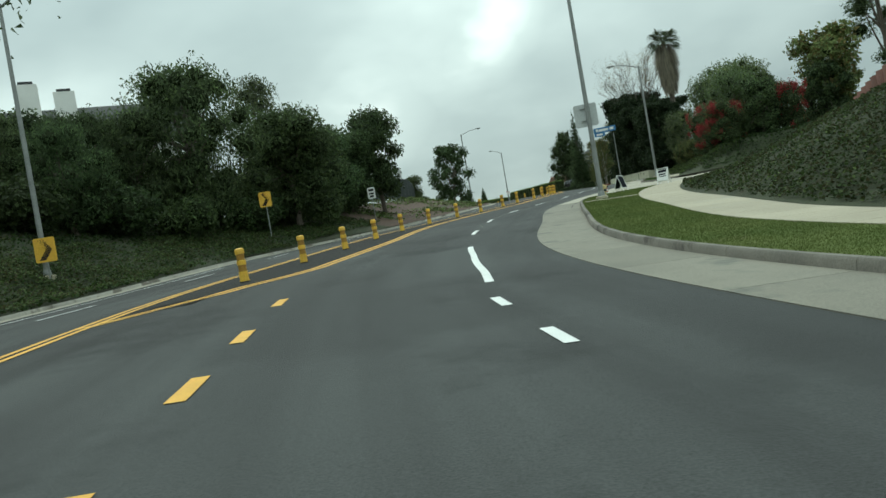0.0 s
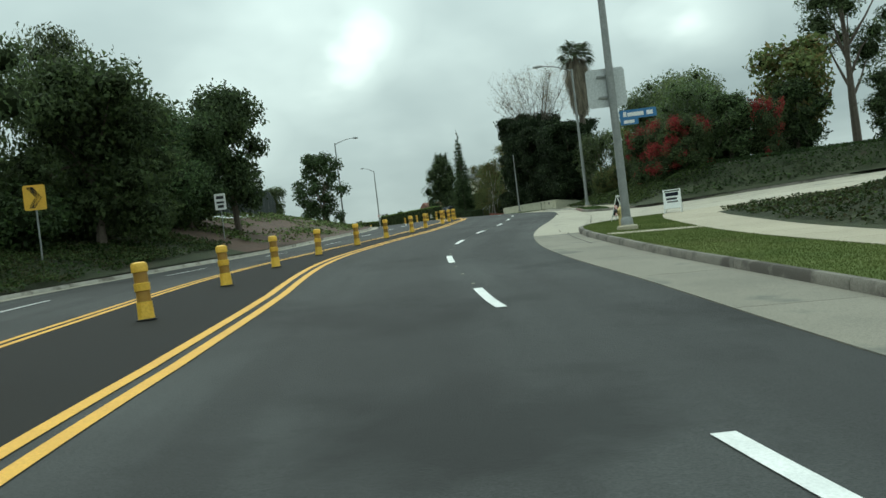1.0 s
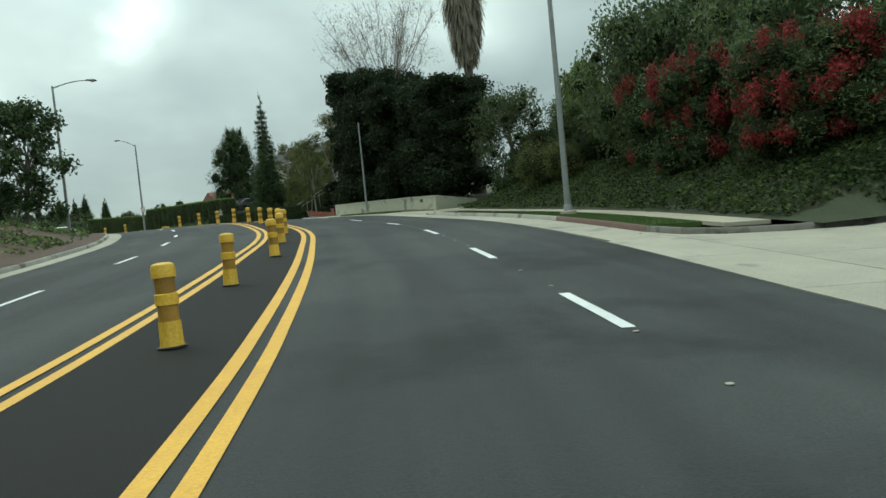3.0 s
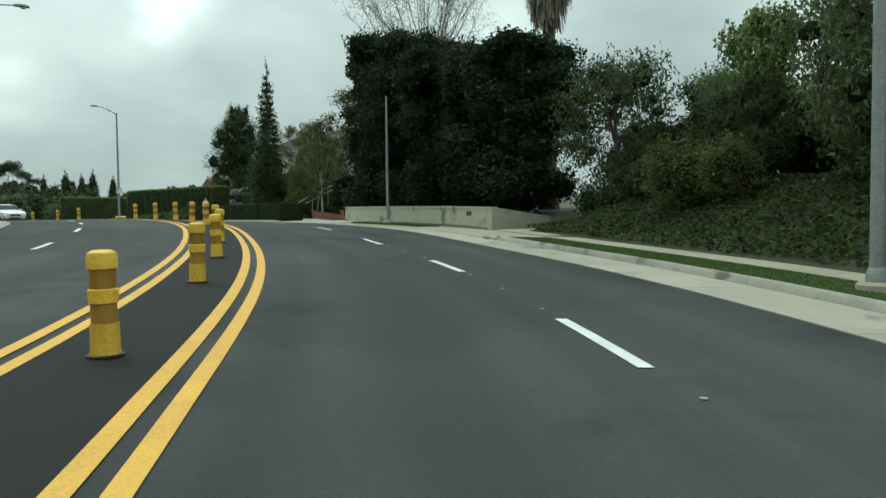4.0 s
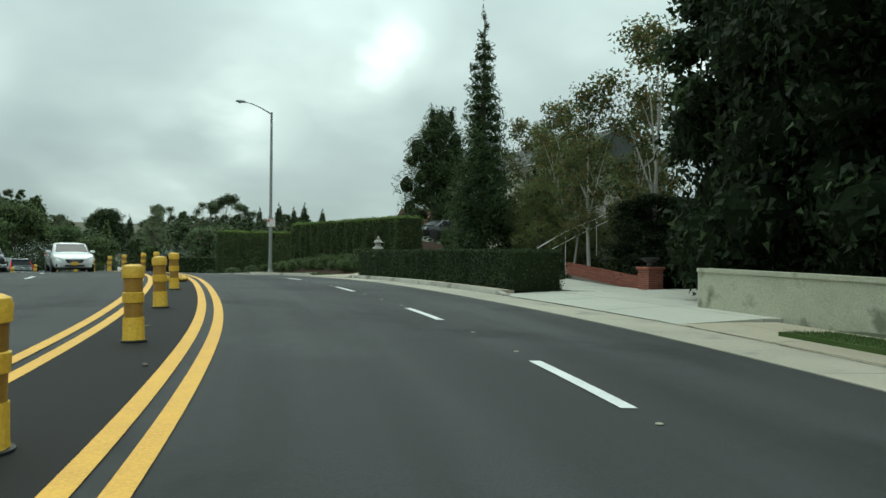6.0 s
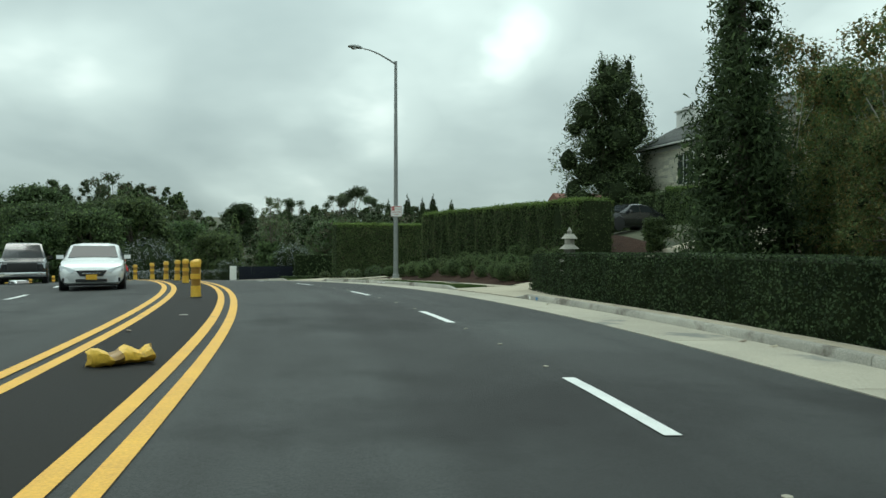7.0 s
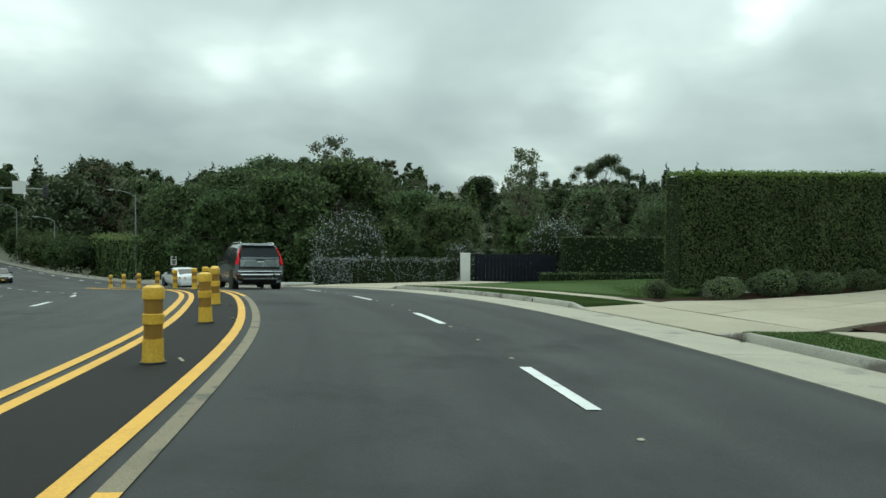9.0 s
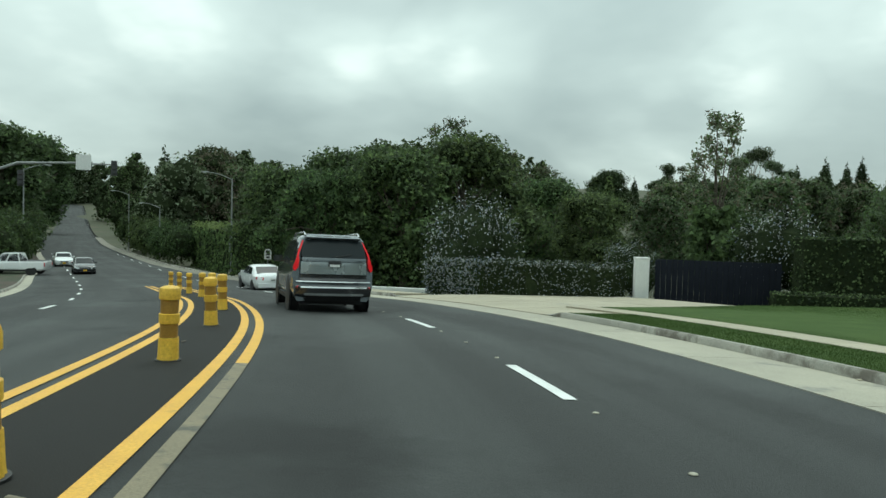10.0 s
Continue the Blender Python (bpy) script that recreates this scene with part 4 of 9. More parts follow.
def crown(name, rng, centres, radii, count, size, mats, mix=(1.0,), core=0.72, inner=CORE, **how):
    """A crown mesh: leaves of one or more materials round dark inner clumps."""
    quads, slots = [], []
    for k, f in enumerate(mix):
        q = leaves(rng, centres, radii, int(count * f), size, **how)
        quads.append(q)
        slots.append(np.full(len(q), k))
    # added dark cores close the view through and stand for shaded depth
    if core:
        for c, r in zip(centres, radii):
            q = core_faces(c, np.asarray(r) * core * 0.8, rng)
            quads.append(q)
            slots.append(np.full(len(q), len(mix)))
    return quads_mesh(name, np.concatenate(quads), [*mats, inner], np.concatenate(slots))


def limbs(rng, height, spread, trunk_r, forks=5, lean=0.1, start=0.35, tips=None):
    """A tapered trunk with forking limbs."""
    bm = bmesh.new()
    top = Vector((lean * height * rng.uniform(-1, 1), lean * height * rng.uniform(-1, 1), height * 0.82))
    trunk = [Vector((0, 0, -0.3)), Vector((0, 0, 0.15)), top * 0.35 + Vector((rng.uniform(-0.1, 0.1), 0, 0)), top * 0.7, top]
    tube(trunk, [trunk_r * 1.35, trunk_r * 1.05, trunk_r * 0.85, trunk_r * 0.5, trunk_r * 0.2], 8, bm)
    ends = tips if tips is not None else [(math.cos(a) * spread * rng.uniform(0.5, 0.9), math.sin(a) * spread * rng.uniform(0.5, 0.9), height * rng.uniform(0.6, 0.95)) for a in np.linspace(0, 6.28, forks, endpoint=False) + rng.uniform(0, 1)]
    for k, e in enumerate(ends):
        f = start + (0.75 - start) * ((k * 0.37) % 1.0)
        a, e = top * f, Vector(e)
        mid_p = a.lerp(e, 0.5) + Vector((0, 0, 0.08 * height * rng.uniform(-0.4, 0.8)))
        tube([a, a.lerp(mid_p, 0.6), mid_p, e], [trunk_r * 0.42, trunk_r * 0.34, trunk_r * 0.24, trunk_r * 0.07], 6, bm)
    return bm


def clump_set(rng, height, spread, low, n, blob=0.42, flat=0.8, taper=0.0):
    """Centres and radii of foliage clumps that fill an uneven crown from low to height."""
    cs, rs = [], []
    for k in range(n):
        f = (k + 0.5) / n
        z = low + (height - low) * f
        reach = spread * (math.sin(math.pi * min(0.98, 0.18 + 0.75 * f)) ** 0.7) * (1 - taper * f)
        a = k * 2.4 + rng.uniform(-0.4, 0.4)
        off = reach * (0.1 + 0.72 * rng.random() ** 0.7)
        r = spread * blob * rng.uniform(0.6, 1.15) * (1 - 0.35 * f * (taper > 0))
        zc = min(z, height - r * flat)
        cs.append((math.cos(a) * off, math.sin(a) * off, zc))
        rs.append((r, r, r * flat))
    return cs, rs


def broad_tree(label, seed, height, spread, low, clumps=14, count=9000, size=0.34, mats=(LEAF_MID, LEAF_DARK), mix=(0.55, 0.45), trunk=0.22, core=0.7, blob=0.42, slim=0.72, droop=0.0, bark=BARK, flat=0.8, category="tree", name="tree", shell=0.4):
    rng = np.random.default_rng(seed)
    root = thing(name, label, category)
    cs, rs = clump_set(rng, height, spread, low, clumps, blob, flat)
    part("trunk", limbs(rng, height * 0.9, spread, trunk, 6, tips=[c for c in cs[::2]]), bark, root)
    part("crown", crown("crown", rng, cs, rs, count, size, mats, mix, core, slim=slim, droop=droop, shell=shell), None, root)
    return root


def conifer(label, seed, height, spread, low=0.5, tiers=16, count=9000, size=0.42, mats=(LEAF_DARK,), mix=(1.0,), name="conifer_tree", core=0.45, power=0.85):
    rng = np.random.default_rng(seed)
    root = thing(name, label, "tree")
    part("trunk", tube([(0, 0, -0.3), (0, 0, height * 0.5), (0.05, 0, height * 0.97)], [0.28, 0.17, 0.03], 8), BARK, root)
    cs, rs = [], []
    for k in range(tiers):
        f = k / (tiers - 1)
        z = low + (height - low) * f
        reach = spread * (1 - f) ** power + 0.12
        for j in range(3 if f < 0.85 else 1):
            a = k * 1.9 + j * 2.1 + rng.uniform(-0.3, 0.3)
            off = reach * 0.5 * rng.uniform(0.7, 1.25)
            cs.append((math.cos(a) * off, math.sin(a) * off, z))
            rs.append((reach * 0.55, reach * 0.55, max(0.3, reach * 0.36)))
    part("crown", crown("crown", rng, cs, rs, count, size, mats, mix, core, slim=0.3, droop=0.45, shell=0.3), None, root)
    return root


def shrub(label, seed, height, spread, count=1600, size=0.16, mats=(LEAF_MID,), mix=(1.0,), lumps=5, name="shrub", category="shrub", core=0.8, ball=False):
    rng = np.random.default_rng(seed)
    root = thing(name, label, category)
    if ball:
        cs, rs = [(0, 0, height * 0.5)], [(spread, spread, height * 0.5)]
    else:
        cs = [(0, 0, height * 0.5)] + [(math.cos(a) * spread * 0.5, math.sin(a) * spread * 0.5, height * rng.uniform(0.35, 0.65)) for a in np.linspace(0, 6.28, lumps, endpoint=False)]
        rs = [(spread * 0.7, spread * 0.7, height * 0.5)] + [(spread * rng.uniform(0.35, 0.55),) * 2 + (height * rng.uniform(0.28, 0.42),) for _ in range(lumps)]
    part("stem", tube([(0, 0, -0.1), (0.02, 0, height * 0.4)], [0.05, 0.03], 5), BARK, root)
    part("foliage", crown("foliage", rng, cs, rs, count, size, mats, mix, core, shell=0.8 if ball else 0.7, slim=0.7, ragged=0.14 if ball else 0.42), None, root)
    return root


def put(ob, s, d, turn=0.0, size=1.0, h=0.0, tall=None):
    """Sets a thing on the land s along and d across the road."""
    m = Matrix.Translation(land_point(s, d, h)) @ pose(0, 0, 0, 0, 0, turn)
    return m @ Matrix.Diagonal((size, size, tall or size, 1))


def plant(ob, s, d, turn=0.0, size=1.0, tall=None, h=0.0, label=""):
    """The first call of a kind moves it; later ones copy it."""
    m = put(ob, s, d, turn, size, h, tall)
    if ob.get("used"):
        c = copy_thing(ob, m)
    else:
        ob["used"] = 1
        ob.matrix_basis = m
        c = ob
    if label:
        tagged(c, label)
    return c


def hedge_row(name, label, path, width, high, count, size=0.11, mats=(LEAF_HEDGE,), mix=(1.0,), top=None, wobble=0.12, h=0.0, on_land=True, ragged=0.0):
    """A clipped hedge along points (s, d): a dark body inside, and leaves over its faces and top."""
    rng = np.random.default_rng(int(abs(path[0][0]) * 7 + count))
    pts = [land_point(s, d, h) if on_land else Vector((s, d, h)) for s, d in path]
    legs = [(a, b, (b - a).length) for a, b in zip(pts, pts[1:])]
    total = sum(x[2] for x in legs)
    quads, slots, bodies = [], [], []
    root = thing(name, label, "hedge")
    for a, b, ln in legs:
        ax = (b - a)
        ax.z = 0
        ax.normalize()
        side = Vector((ax.y, -ax.x, 0))
        n = int(count * ln / total)
        u, v, w = rng.random(n), rng.random(n), rng.random(n)
        on_top = w < width / (width + 2 * high)
        out_side = np.where(rng.random(n) < 0.5, -1.0, 1.0)
        bulge = np.array([noise.noise((float(q) * ln * 1.5, float(z) * high * 0.55, float(o) * 4 + a.x)) for q, z, o in zip(u, v, out_side)]) * wobble
        y = np.where(on_top, (v - 0.5) * width, out_side * (width / 2 + bulge))
        z = np.where(on_top, high + bulge * 0.5 + ragged * rng.random(n) ** 3, v * high)
        base = np.array([a.lerp(b, float(q)) for q in u])
        p = base + np.outer(y, np.array(side)) + np.outer(z, (0, 0, 1))
        face = np.where(on_top[:, None], (0, 0, 1.0), np.outer(out_side, np.array(side))) + rng.normal(size=(n, 3)) * 0.55
        face /= np.linalg.norm(face, axis=1)[:, None]
        along = np.cross(face, rng.normal(size=(n, 3)))
        along /= np.linalg.norm(along, axis=1)[:, None]
        across = np.cross(face, along)
        sz = size * rng.uniform(0.6, 1.5, n)[:, None]
        quads.append(np.stack([p - along * sz * 0.5, p + across * sz * 0.38, p + along * sz * 0.5, p - across * sz * 0.38], axis=1))
        pick = rng.choice(len(mix), n, p=np.array(mix) / sum(mix))
        if top is not None:
            pick = np.where(z > high - 0.3 * rng.random(n) - 0.02, len(mix), pick)
        slots.append(pick)
        ends = int(600 * width * high / (size * 60))
        for end_p, sign in ((a, -1.0), (b, 1.0)):
            q = np.array(end_p) + np.outer((rng.random(ends) - 0.5) * width, np.array(side)) + np.outer(rng.random(ends) * high, (0, 0, 1)) + np.outer(rng.uniform(-0.06, 0.1, ends) * sign, np.array(ax))
            fc = np.array(ax) * sign + rng.normal(size=(ends, 3)) * 0.55
            fc /= np.linalg.norm(fc, axis=1)[:, None]
            al = np.cross(fc, rng.normal(size=(ends, 3)))
            al /= np.linalg.norm(al, axis=1)[:, None]
            ac = np.cross(fc, al)
            quads.append(np.stack([q - al * size * 0.5, q + ac * size * 0.35, q + al * size * 0.5, q - ac * size * 0.35], axis=1))
            slots.append(rng.choice(len(mix), ends, p=np.array(mix) / sum(mix)))
        steps_n = max(2, int(ln / 1.2))
        wid = width / 2 - 0.14
        rows = []
        for k in range(steps_n + 1):
            c = np.array(a.lerp(b, k / steps_n))
            wob = 0.05 * noise.noise((k * 0.9, a.x, 1.0))
            rows.append([c - np.array(side) * (wid + wob), c - np.array(side) * (wid + wob) + (0, 0, high - 0.07), c + np.array(side) * (wid + wob) + (0, 0, high - 0.07), c + np.array(side) * (wid + wob)])
        body = []
        for r0, r1 in zip(rows, rows[1:]):
            for j in range(3):
                body.append([r0[j], r0[j + 1], r1[j + 1], r1[j]])
        body.append(rows[0])
        body.append(rows[-1])
        bodies += body
    quads, slots = np.concatenate(quads), np.concatenate(slots)
    # filler block; shade inside the hedge is put into its colour
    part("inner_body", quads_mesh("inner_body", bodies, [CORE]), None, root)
    part("foliage", quads_mesh("foliage", quads[slots < len(mix)], mats, slots[slots < len(mix)]), None, root)
    if top is not None:
        part("new_growth", quads_mesh("new_growth", quads[slots == len(mix)], [top]), None, root, "light green new growth")
    return root


def cover(name, label, s0, s1, d0, d1, count, size, mats, mix, patch=0.0, lift=0.12):
    """Low leaves over a stretch of bank."""
    rng = np.random.default_rng(int(s0 * 3 + count))
    gs, gd = np.linspace(s0, s1, max(3, int((s1 - s0) / 0.6))), np.linspace(d0, d1, max(3, int(abs(d1 - d0) / 0.3)))
    grid = np.array([[tuple(land_point(u, v)) for v in gd] for u in gs])
    fs, fd = rng.random(3 * count) * (len(gs) - 1.001), rng.random(3 * count) * (len(gd) - 1.001)
    ss, dd = s0 + (s1 - s0) * fs / (len(gs) - 1), d0 + (d1 - d0) * fd / (len(gd) - 1)
    if patch:
        keep = np.array([noise.noise((u * 0.35, v * 0.35, 5.0)) for u, v in zip(ss.tolist(), dd.tolist())]) >= patch - 1.0 + 0.9 * rng.random(3 * count)
        fs, fd, ss, dd = fs[keep], fd[keep], ss[keep], dd[keep]
    fs, fd, ss, dd = fs[:count], fd[:count], ss[:count], dd[:count]
    n = len(fs)
    i, j = fs.astype(int), fd.astype(int)
    u, v = (fs - i)[:, None], (fd - j)[:, None]
    p = grid[i, j] * (1 - u) * (1 - v) + grid[i + 1, j] * u * (1 - v) + grid[i, j + 1] * (1 - u) * v + grid[i + 1, j + 1] * u * v
    p[:, 2] += lift * rng.random(n) + 0.03 + 0.14 * (0.5 + np.array([noise.noise((a, b, 2.0)) for a, b in zip((ss * 0.9).tolist(), (dd * 0.9).tolist())]))
    face = np.array([0, 0, 1.0]) + rng.normal(size=(n, 3)) * 0.55
    face /= np.linalg.norm(face, axis=1)[:, None]
    along = np.cross(face, rng.normal(size=(n, 3)))
    along /= np.linalg.norm(along, axis=1)[:, None]
    across = np.cross(face, along)
    z = size * rng.uniform(0.6, 1.5, n)[:, None]
    quads = np.stack([p - along * z * 0.5, p + across * z * 0.4, p + along * z * 0.5, p - across * z * 0.4], axis=1)
    slots = rng.choice(len(mix), n, p=mix)
    return tagged(new(name, quads_mesh(name, quads, mats, slots)), label, "ground cover", kind="stuff")


def fan_palm(label, seed, crown_h, trunk_r):
    rng = np.random.default_rng(seed)
    root = thing("fan_palm", label, "palm tree")
    part("trunk", lathe([(trunk_r * 1.5, -0.3), (trunk_r * 1.2, 0.6), (trunk_r, 2.5), (trunk_r * 0.85, crown_h - 1), (trunk_r * 0.7, crown_h)], 12), BARK, root)
    quads, slots = [], []

    def frond(a, elev, length, slot):
        """A stalk and a pleated fan of blades that droop at the tip."""
        out = np.array([math.cos(a) * math.cos(elev), math.sin(a) * math.cos(elev), math.sin(elev)])
        base = np.array([0, 0, crown_h - 0.2 * rng.random()])
        hub = base + out * length * 0.55
        side = np.cross(out, (0, 0, 1.0))
        side /= np.linalg.norm(side) + 1e-9
        quads.append([base - side * 0.03, base + side * 0.03, hub + side * 0.02, hub - side * 0.02])
        slots.append(slot)
        for k in np.linspace(-1.15, 1.15, 13):
            w = out * math.cos(k) + side * math.sin(k)
            midp = hub + w * length * 0.32
            tip = hub + w * length * 0.62 + np.array([0, 0, -0.25 * length])
            ac = np.cross(w, (0, 0, 1.0)) * 0.055
            quads.append([hub, midp + ac, tip, midp - ac])
            slots.append(slot)

    for k in range(54):
        frond(k * 2.4 + rng.uniform(-0.2, 0.2), rng.uniform(-0.45, 1.25), rng.uniform(1.75, 2.35), 0)
    part("frond_crown", quads_mesh("frond_crown", quads, [LEAF_PALM]), None, root)
    quads, slots = [], []
    for k in range(900):
        a, z = k * 2.4, rng.uniform(0, 4.6)
        r = 0.55 + 1.15 * (1 - z / 4.6) ** 0.55 * rng.uniform(0.7, 1.1)
        p = np.array([math.cos(a) * r * 0.6, math.sin(a) * r * 0.6, crown_h - 0.3 - z * 0.85])
        tip = np.array([math.cos(a) * r, math.sin(a) * r, crown_h - 1.9 - z - 0.6 * rng.random()])
        ac = np.array([-math.sin(a), math.cos(a), 0]) * 0.06
        quads.append([p - ac, p + ac, tip + ac * 0.6, tip - ac * 0.6])
    part("dead_skirt", quads_mesh("dead_skirt", quads, [LEAF_DEAD]), None, root, "shaggy brown skirt of dead fronds")
    return root


# bank and trees on the far side of the road
cover("ivy_far_bank", "dark ivy and weeds over an earth bank", 30, 97, -26, -9.0, 90000, 0.13, [IVY, IVY_DRY, LEAF_DARK], [0.55, 0.15, 0.30], patch=0.2)
cover("grass_far_bank", "rough green grass and weeds along the foot of a bank", 44, 96, -14.5, -9.05, 60000, 0.085, [LEAF_MID, IVY, IVY_DRY], [0.4, 0.35, 0.25], patch=0.45, lift=0.2)
cover("weeds_dirt_bank", "patchy green weeds and litter on brown dirt", 99, 150, -20, -8.4, 15000, 0.15, [IVY, LEAF_LIGHT, IVY_DRY], [0.42, 0.36, 0.22], patch=0.78)
pepper = broad_tree("old pepper tree with drooping dark foliage on a bank", 3, 12.6, 6.2, 1.2, 34, 22000, 0.3, (LEAF_DARK, LEAF_MID), (0.7, 0.3), 0.4, 0.55, blob=0.34, slim=0.4, droop=1.1, name="pepper_tree")
airy = broad_tree("airy light green pepper tree behind darker trees", 11, 14, 5.0, 5.0, 16, 12000, 0.27, (LEAF_GREY, LEAF_LIGHT), (0.6, 0.4), 0.32, 0.3, slim=0.4, droop=1.2, name="pepper_tree")
jacaranda = broad_tree("dense dark green street tree on the bank", 5, 9.6, 4.6, 1.4, 24, 24000, 0.25, (LEAF_DARK, LEAF_MID), (0.55, 0.45), 0.25, 0.62, slim=0.6, droop=0.3)
small_dark = broad_tree("dark green tree with drooping feathery boughs", 6, 8.2, 3.2, 1.8, 18, 15000, 0.24, (LEAF_DARK, LEAF_MID), (0.5, 0.5), 0.2, 0.58, slim=0.55, droop=0.5)
magnolia = broad_tree("round magnolia with gaps between dark leaves", 8, 9.6, 3.7, 1.8, 34, 11000, 0.27, (LEAF_DARK, LEAF_MID), (0.75, 0.25), 0.16, 0.0, blob=0.30, slim=0.6, shell=0.15)
oak = broad_tree("broad dark evergreen oak with fine leaves", 10, 13, 7.0, 0.4, 44, 14000, 0.37, (LEAF_DARK, LEAF_MID, LEAF_LIGHT), (0.45, 0.45, 0.1), 0.4, 0.62, blob=0.30)
oak_far = broad_tree("broad dark evergreen oak in roadside woods", 9, 13, 6.4, 0.4, 44, 9000, 0.45, (LEAF_DARK, LEAF_MID, LEAF_GREY, LEAF_BROWN), (0.2, 0.35, 0.3, 0.15), 0.4, 0.55, blob=0.28)
round_mid = broad_tree("rounded mid-green garden tree beside a road", 12, 9, 4.2, 1.0, 14, 7000, 0.5, (LEAF_MID, LEAF_DARK), (0.6, 0.4), 0.25, 0.68)
grey_tree = broad_tree("grey-green olive tree with hanging foliage", 13, 8.5, 4.0, 1.2, 22, 12500, 0.24, (LEAF_GREY, LEAF_MID, LEAF_LIGHT), (0.4, 0.4, 0.2), 0.22, 0.4, slim=0.45, droop=1.1, name="olive_tree", shell=0.3)
light_tree = broad_tree("feathery light green tree in a garden", 14, 8.5, 3.6, 1.5, 13, 7000, 0.34, (LEAF_LIGHT, LEAF_GREY), (0.6, 0.4), 0.18, 0.4, slim=0.55, droop=0.2)
dark_mass = broad_tree("tall dense dark evergreen tree", 15, 10.5, 4.6, 0.3, 34, 10500, 0.33, (LEAF_DARK, LEAF_MID, LEAF_FICUS), (0.45, 0.35, 0.2), 0.3, 0.6, blob=0.36)


def ficus_tree(label, seed, height, half):
    """A ficus clipped into a tall block: clumps fill an upright box from the ground to a billowing top."""
    rng = np.random.default_rng(seed)
    root = thing("ficus_tree", label, "tree")
    cs, rs = [], []
    for k in range(46):
        z = height * ((k * 0.618) % 1.0) * 0.9 + 0.4
        cs.append((rng.uniform(-half, half), rng.uniform(-half, half), z))
        rs.append((rng.uniform(0.9, 1.5),) * 2 + (rng.uniform(0.8, 1.4),))
    for k in range(14):
        cs.append((rng.uniform(-half, half), rng.uniform(-half, half), height * rng.uniform(0.92, 0.97)))
        rs.append((rng.uniform(0.7, 1.1),) * 2 + (rng.uniform(0.6, 0.8),))
    part("trunk", limbs(rng, height * 0.9, half, 0.22, 5), BARK, root)
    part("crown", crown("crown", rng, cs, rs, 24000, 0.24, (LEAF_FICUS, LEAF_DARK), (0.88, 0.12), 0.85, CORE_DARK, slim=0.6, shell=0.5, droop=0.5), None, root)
    return root


ficus = ficus_tree("very tall dense dark ficus grown into a hedge", 16, 10.6, 1.9)
understory = shrub("dark rounded shrub on the bank under trees", 17, 3.2, 2.4, 3600, 0.22, (LEAF_DARK, LEAF_MID, IVY), (0.5, 0.25, 0.25), 7, core=0.8)


def ground_z(x, y):
    k = int(np.argmin((rp2[:, 0] - x) ** 2 + (rp2[:, 1] - y) ** 2))
    s = float(ROAD_S[k])
    d = (x - rp2[k, 0]) * ROAD_T[k, 1] - (y - rp2[k, 1]) * ROAD_T[k, 0]
    close = float(ROAD_P[k, 2]) + cross_fall(d) + bank(s, d) - 0.32
    w = step(38, 110, abs(d))
    return close * (1 - w) + wide_land(x, y) * w - 0.1


def plant_at(ob, x, y, turn=0.0, size=1.0, tall=None, label="", sink=0.1, exact=False):
    if exact and ob.get("used"):
        size /= ob.scale[0]
    m = Matrix.Translation((x, y, ground_z(x, y) - sink)) @ pose(0, 0, 0, 0, 0, turn) @ Matrix.Diagonal((size, size, tall or size, 1))
    if ob.get("used"):
        c = copy_thing(ob, m)
    else:
        ob["used"] = 1
        ob.matrix_basis = m
        c = ob
    if label:
        tagged(c, label)
    return c


# far side: trees along the bank
plant(pepper, 86.0, -16.0, 20, 0.86)
plant(pepper, 78, -21, 140, 0.56, label="spreading pepper tree half hiding a white house")
plant(pepper, 72, -19, 250, 0.42, label="low drooping pepper tree on the bank")
plant(airy, 106, -24, 0, 0.98)
plant(airy, 96, -27, 80, 0.86)
plant(jacaranda, 91.5, -12.4, 0, 0.88)
plant(jacaranda, 98.6, -14.6, 130, 0.84, label="dense dark tree in the row on the bank")
plant(jacaranda, 102.0, -14.0, 250, 0.8, label="dark leafy tree at the end of the bank")
plant(small_dark, 105.2, -12.4, 0, 0.98, 1.14)
plant(dark_mass, 100.5, -20.5, 40, 0.68, label="dark evergreen shrubbery behind the bank trees")
plant(magnolia, 150, -11.2, 0, 0.98)
plant(light_tree, 141, -17, 0, 0.48, label="small light green tree by a screen fence")
plant(round_mid, 112, -24, 30, 0.6)
plant(round_mid, 66, -25, 90, 0.55, label="rounded shrubby tree below a house")
plant(round_mid, 122, -26, 200, 0.5, label="rounded tree behind a screen fence")
plant(dark_mass, 84, -22, 200, 0.6, label="dark evergreen shrubs on the bank")
for k, (s, d, size) in enumerate(((64, -19, 0.9), (68, -21.5, 1.1), (72, -18, 0.9), (76, -17, 1.0), (80, -15.5, 1.1), (83, -14, 0.9), (88, -13.2, 0.95), (92, -14.5, 1.0), (96, -13.4, 0.9), (99.5, -14, 0.85), (103, -14.5, 0.8), (60, -23, 1.2), (78, -22, 1.2), (94, -18, 1.2), (89, -19, 1.3), (108, -17, 0.7), (70, -25, 1.3), (56, -21, 1.0))):
    plant(understory, s, d, k * 67 % 360, size)

for s, d, size, turn, tall in ((81.0, -18.6, 0.62, 40, 0.62), (78.4, -16.6, 0.5, 170, 0.55), (83.4, -17.4, 0.62, 280, 0.66), ):
    plant(pepper, s, d, turn, size, tall, label="drooping pepper tree half hiding a white house")
overhang = broad_tree("thin-leaved street tree hanging over the far lanes", 7, 12.0, 7.0, 6.8, 34, 4200, 0.18, (LEAF_DARK, LEAF_GREY), (0.6, 0.4), 0.2, 0.0, blob=0.26, slim=0.5, shell=0.1)
plant(overhang, 60.5, -9.5, 0, 1.0)

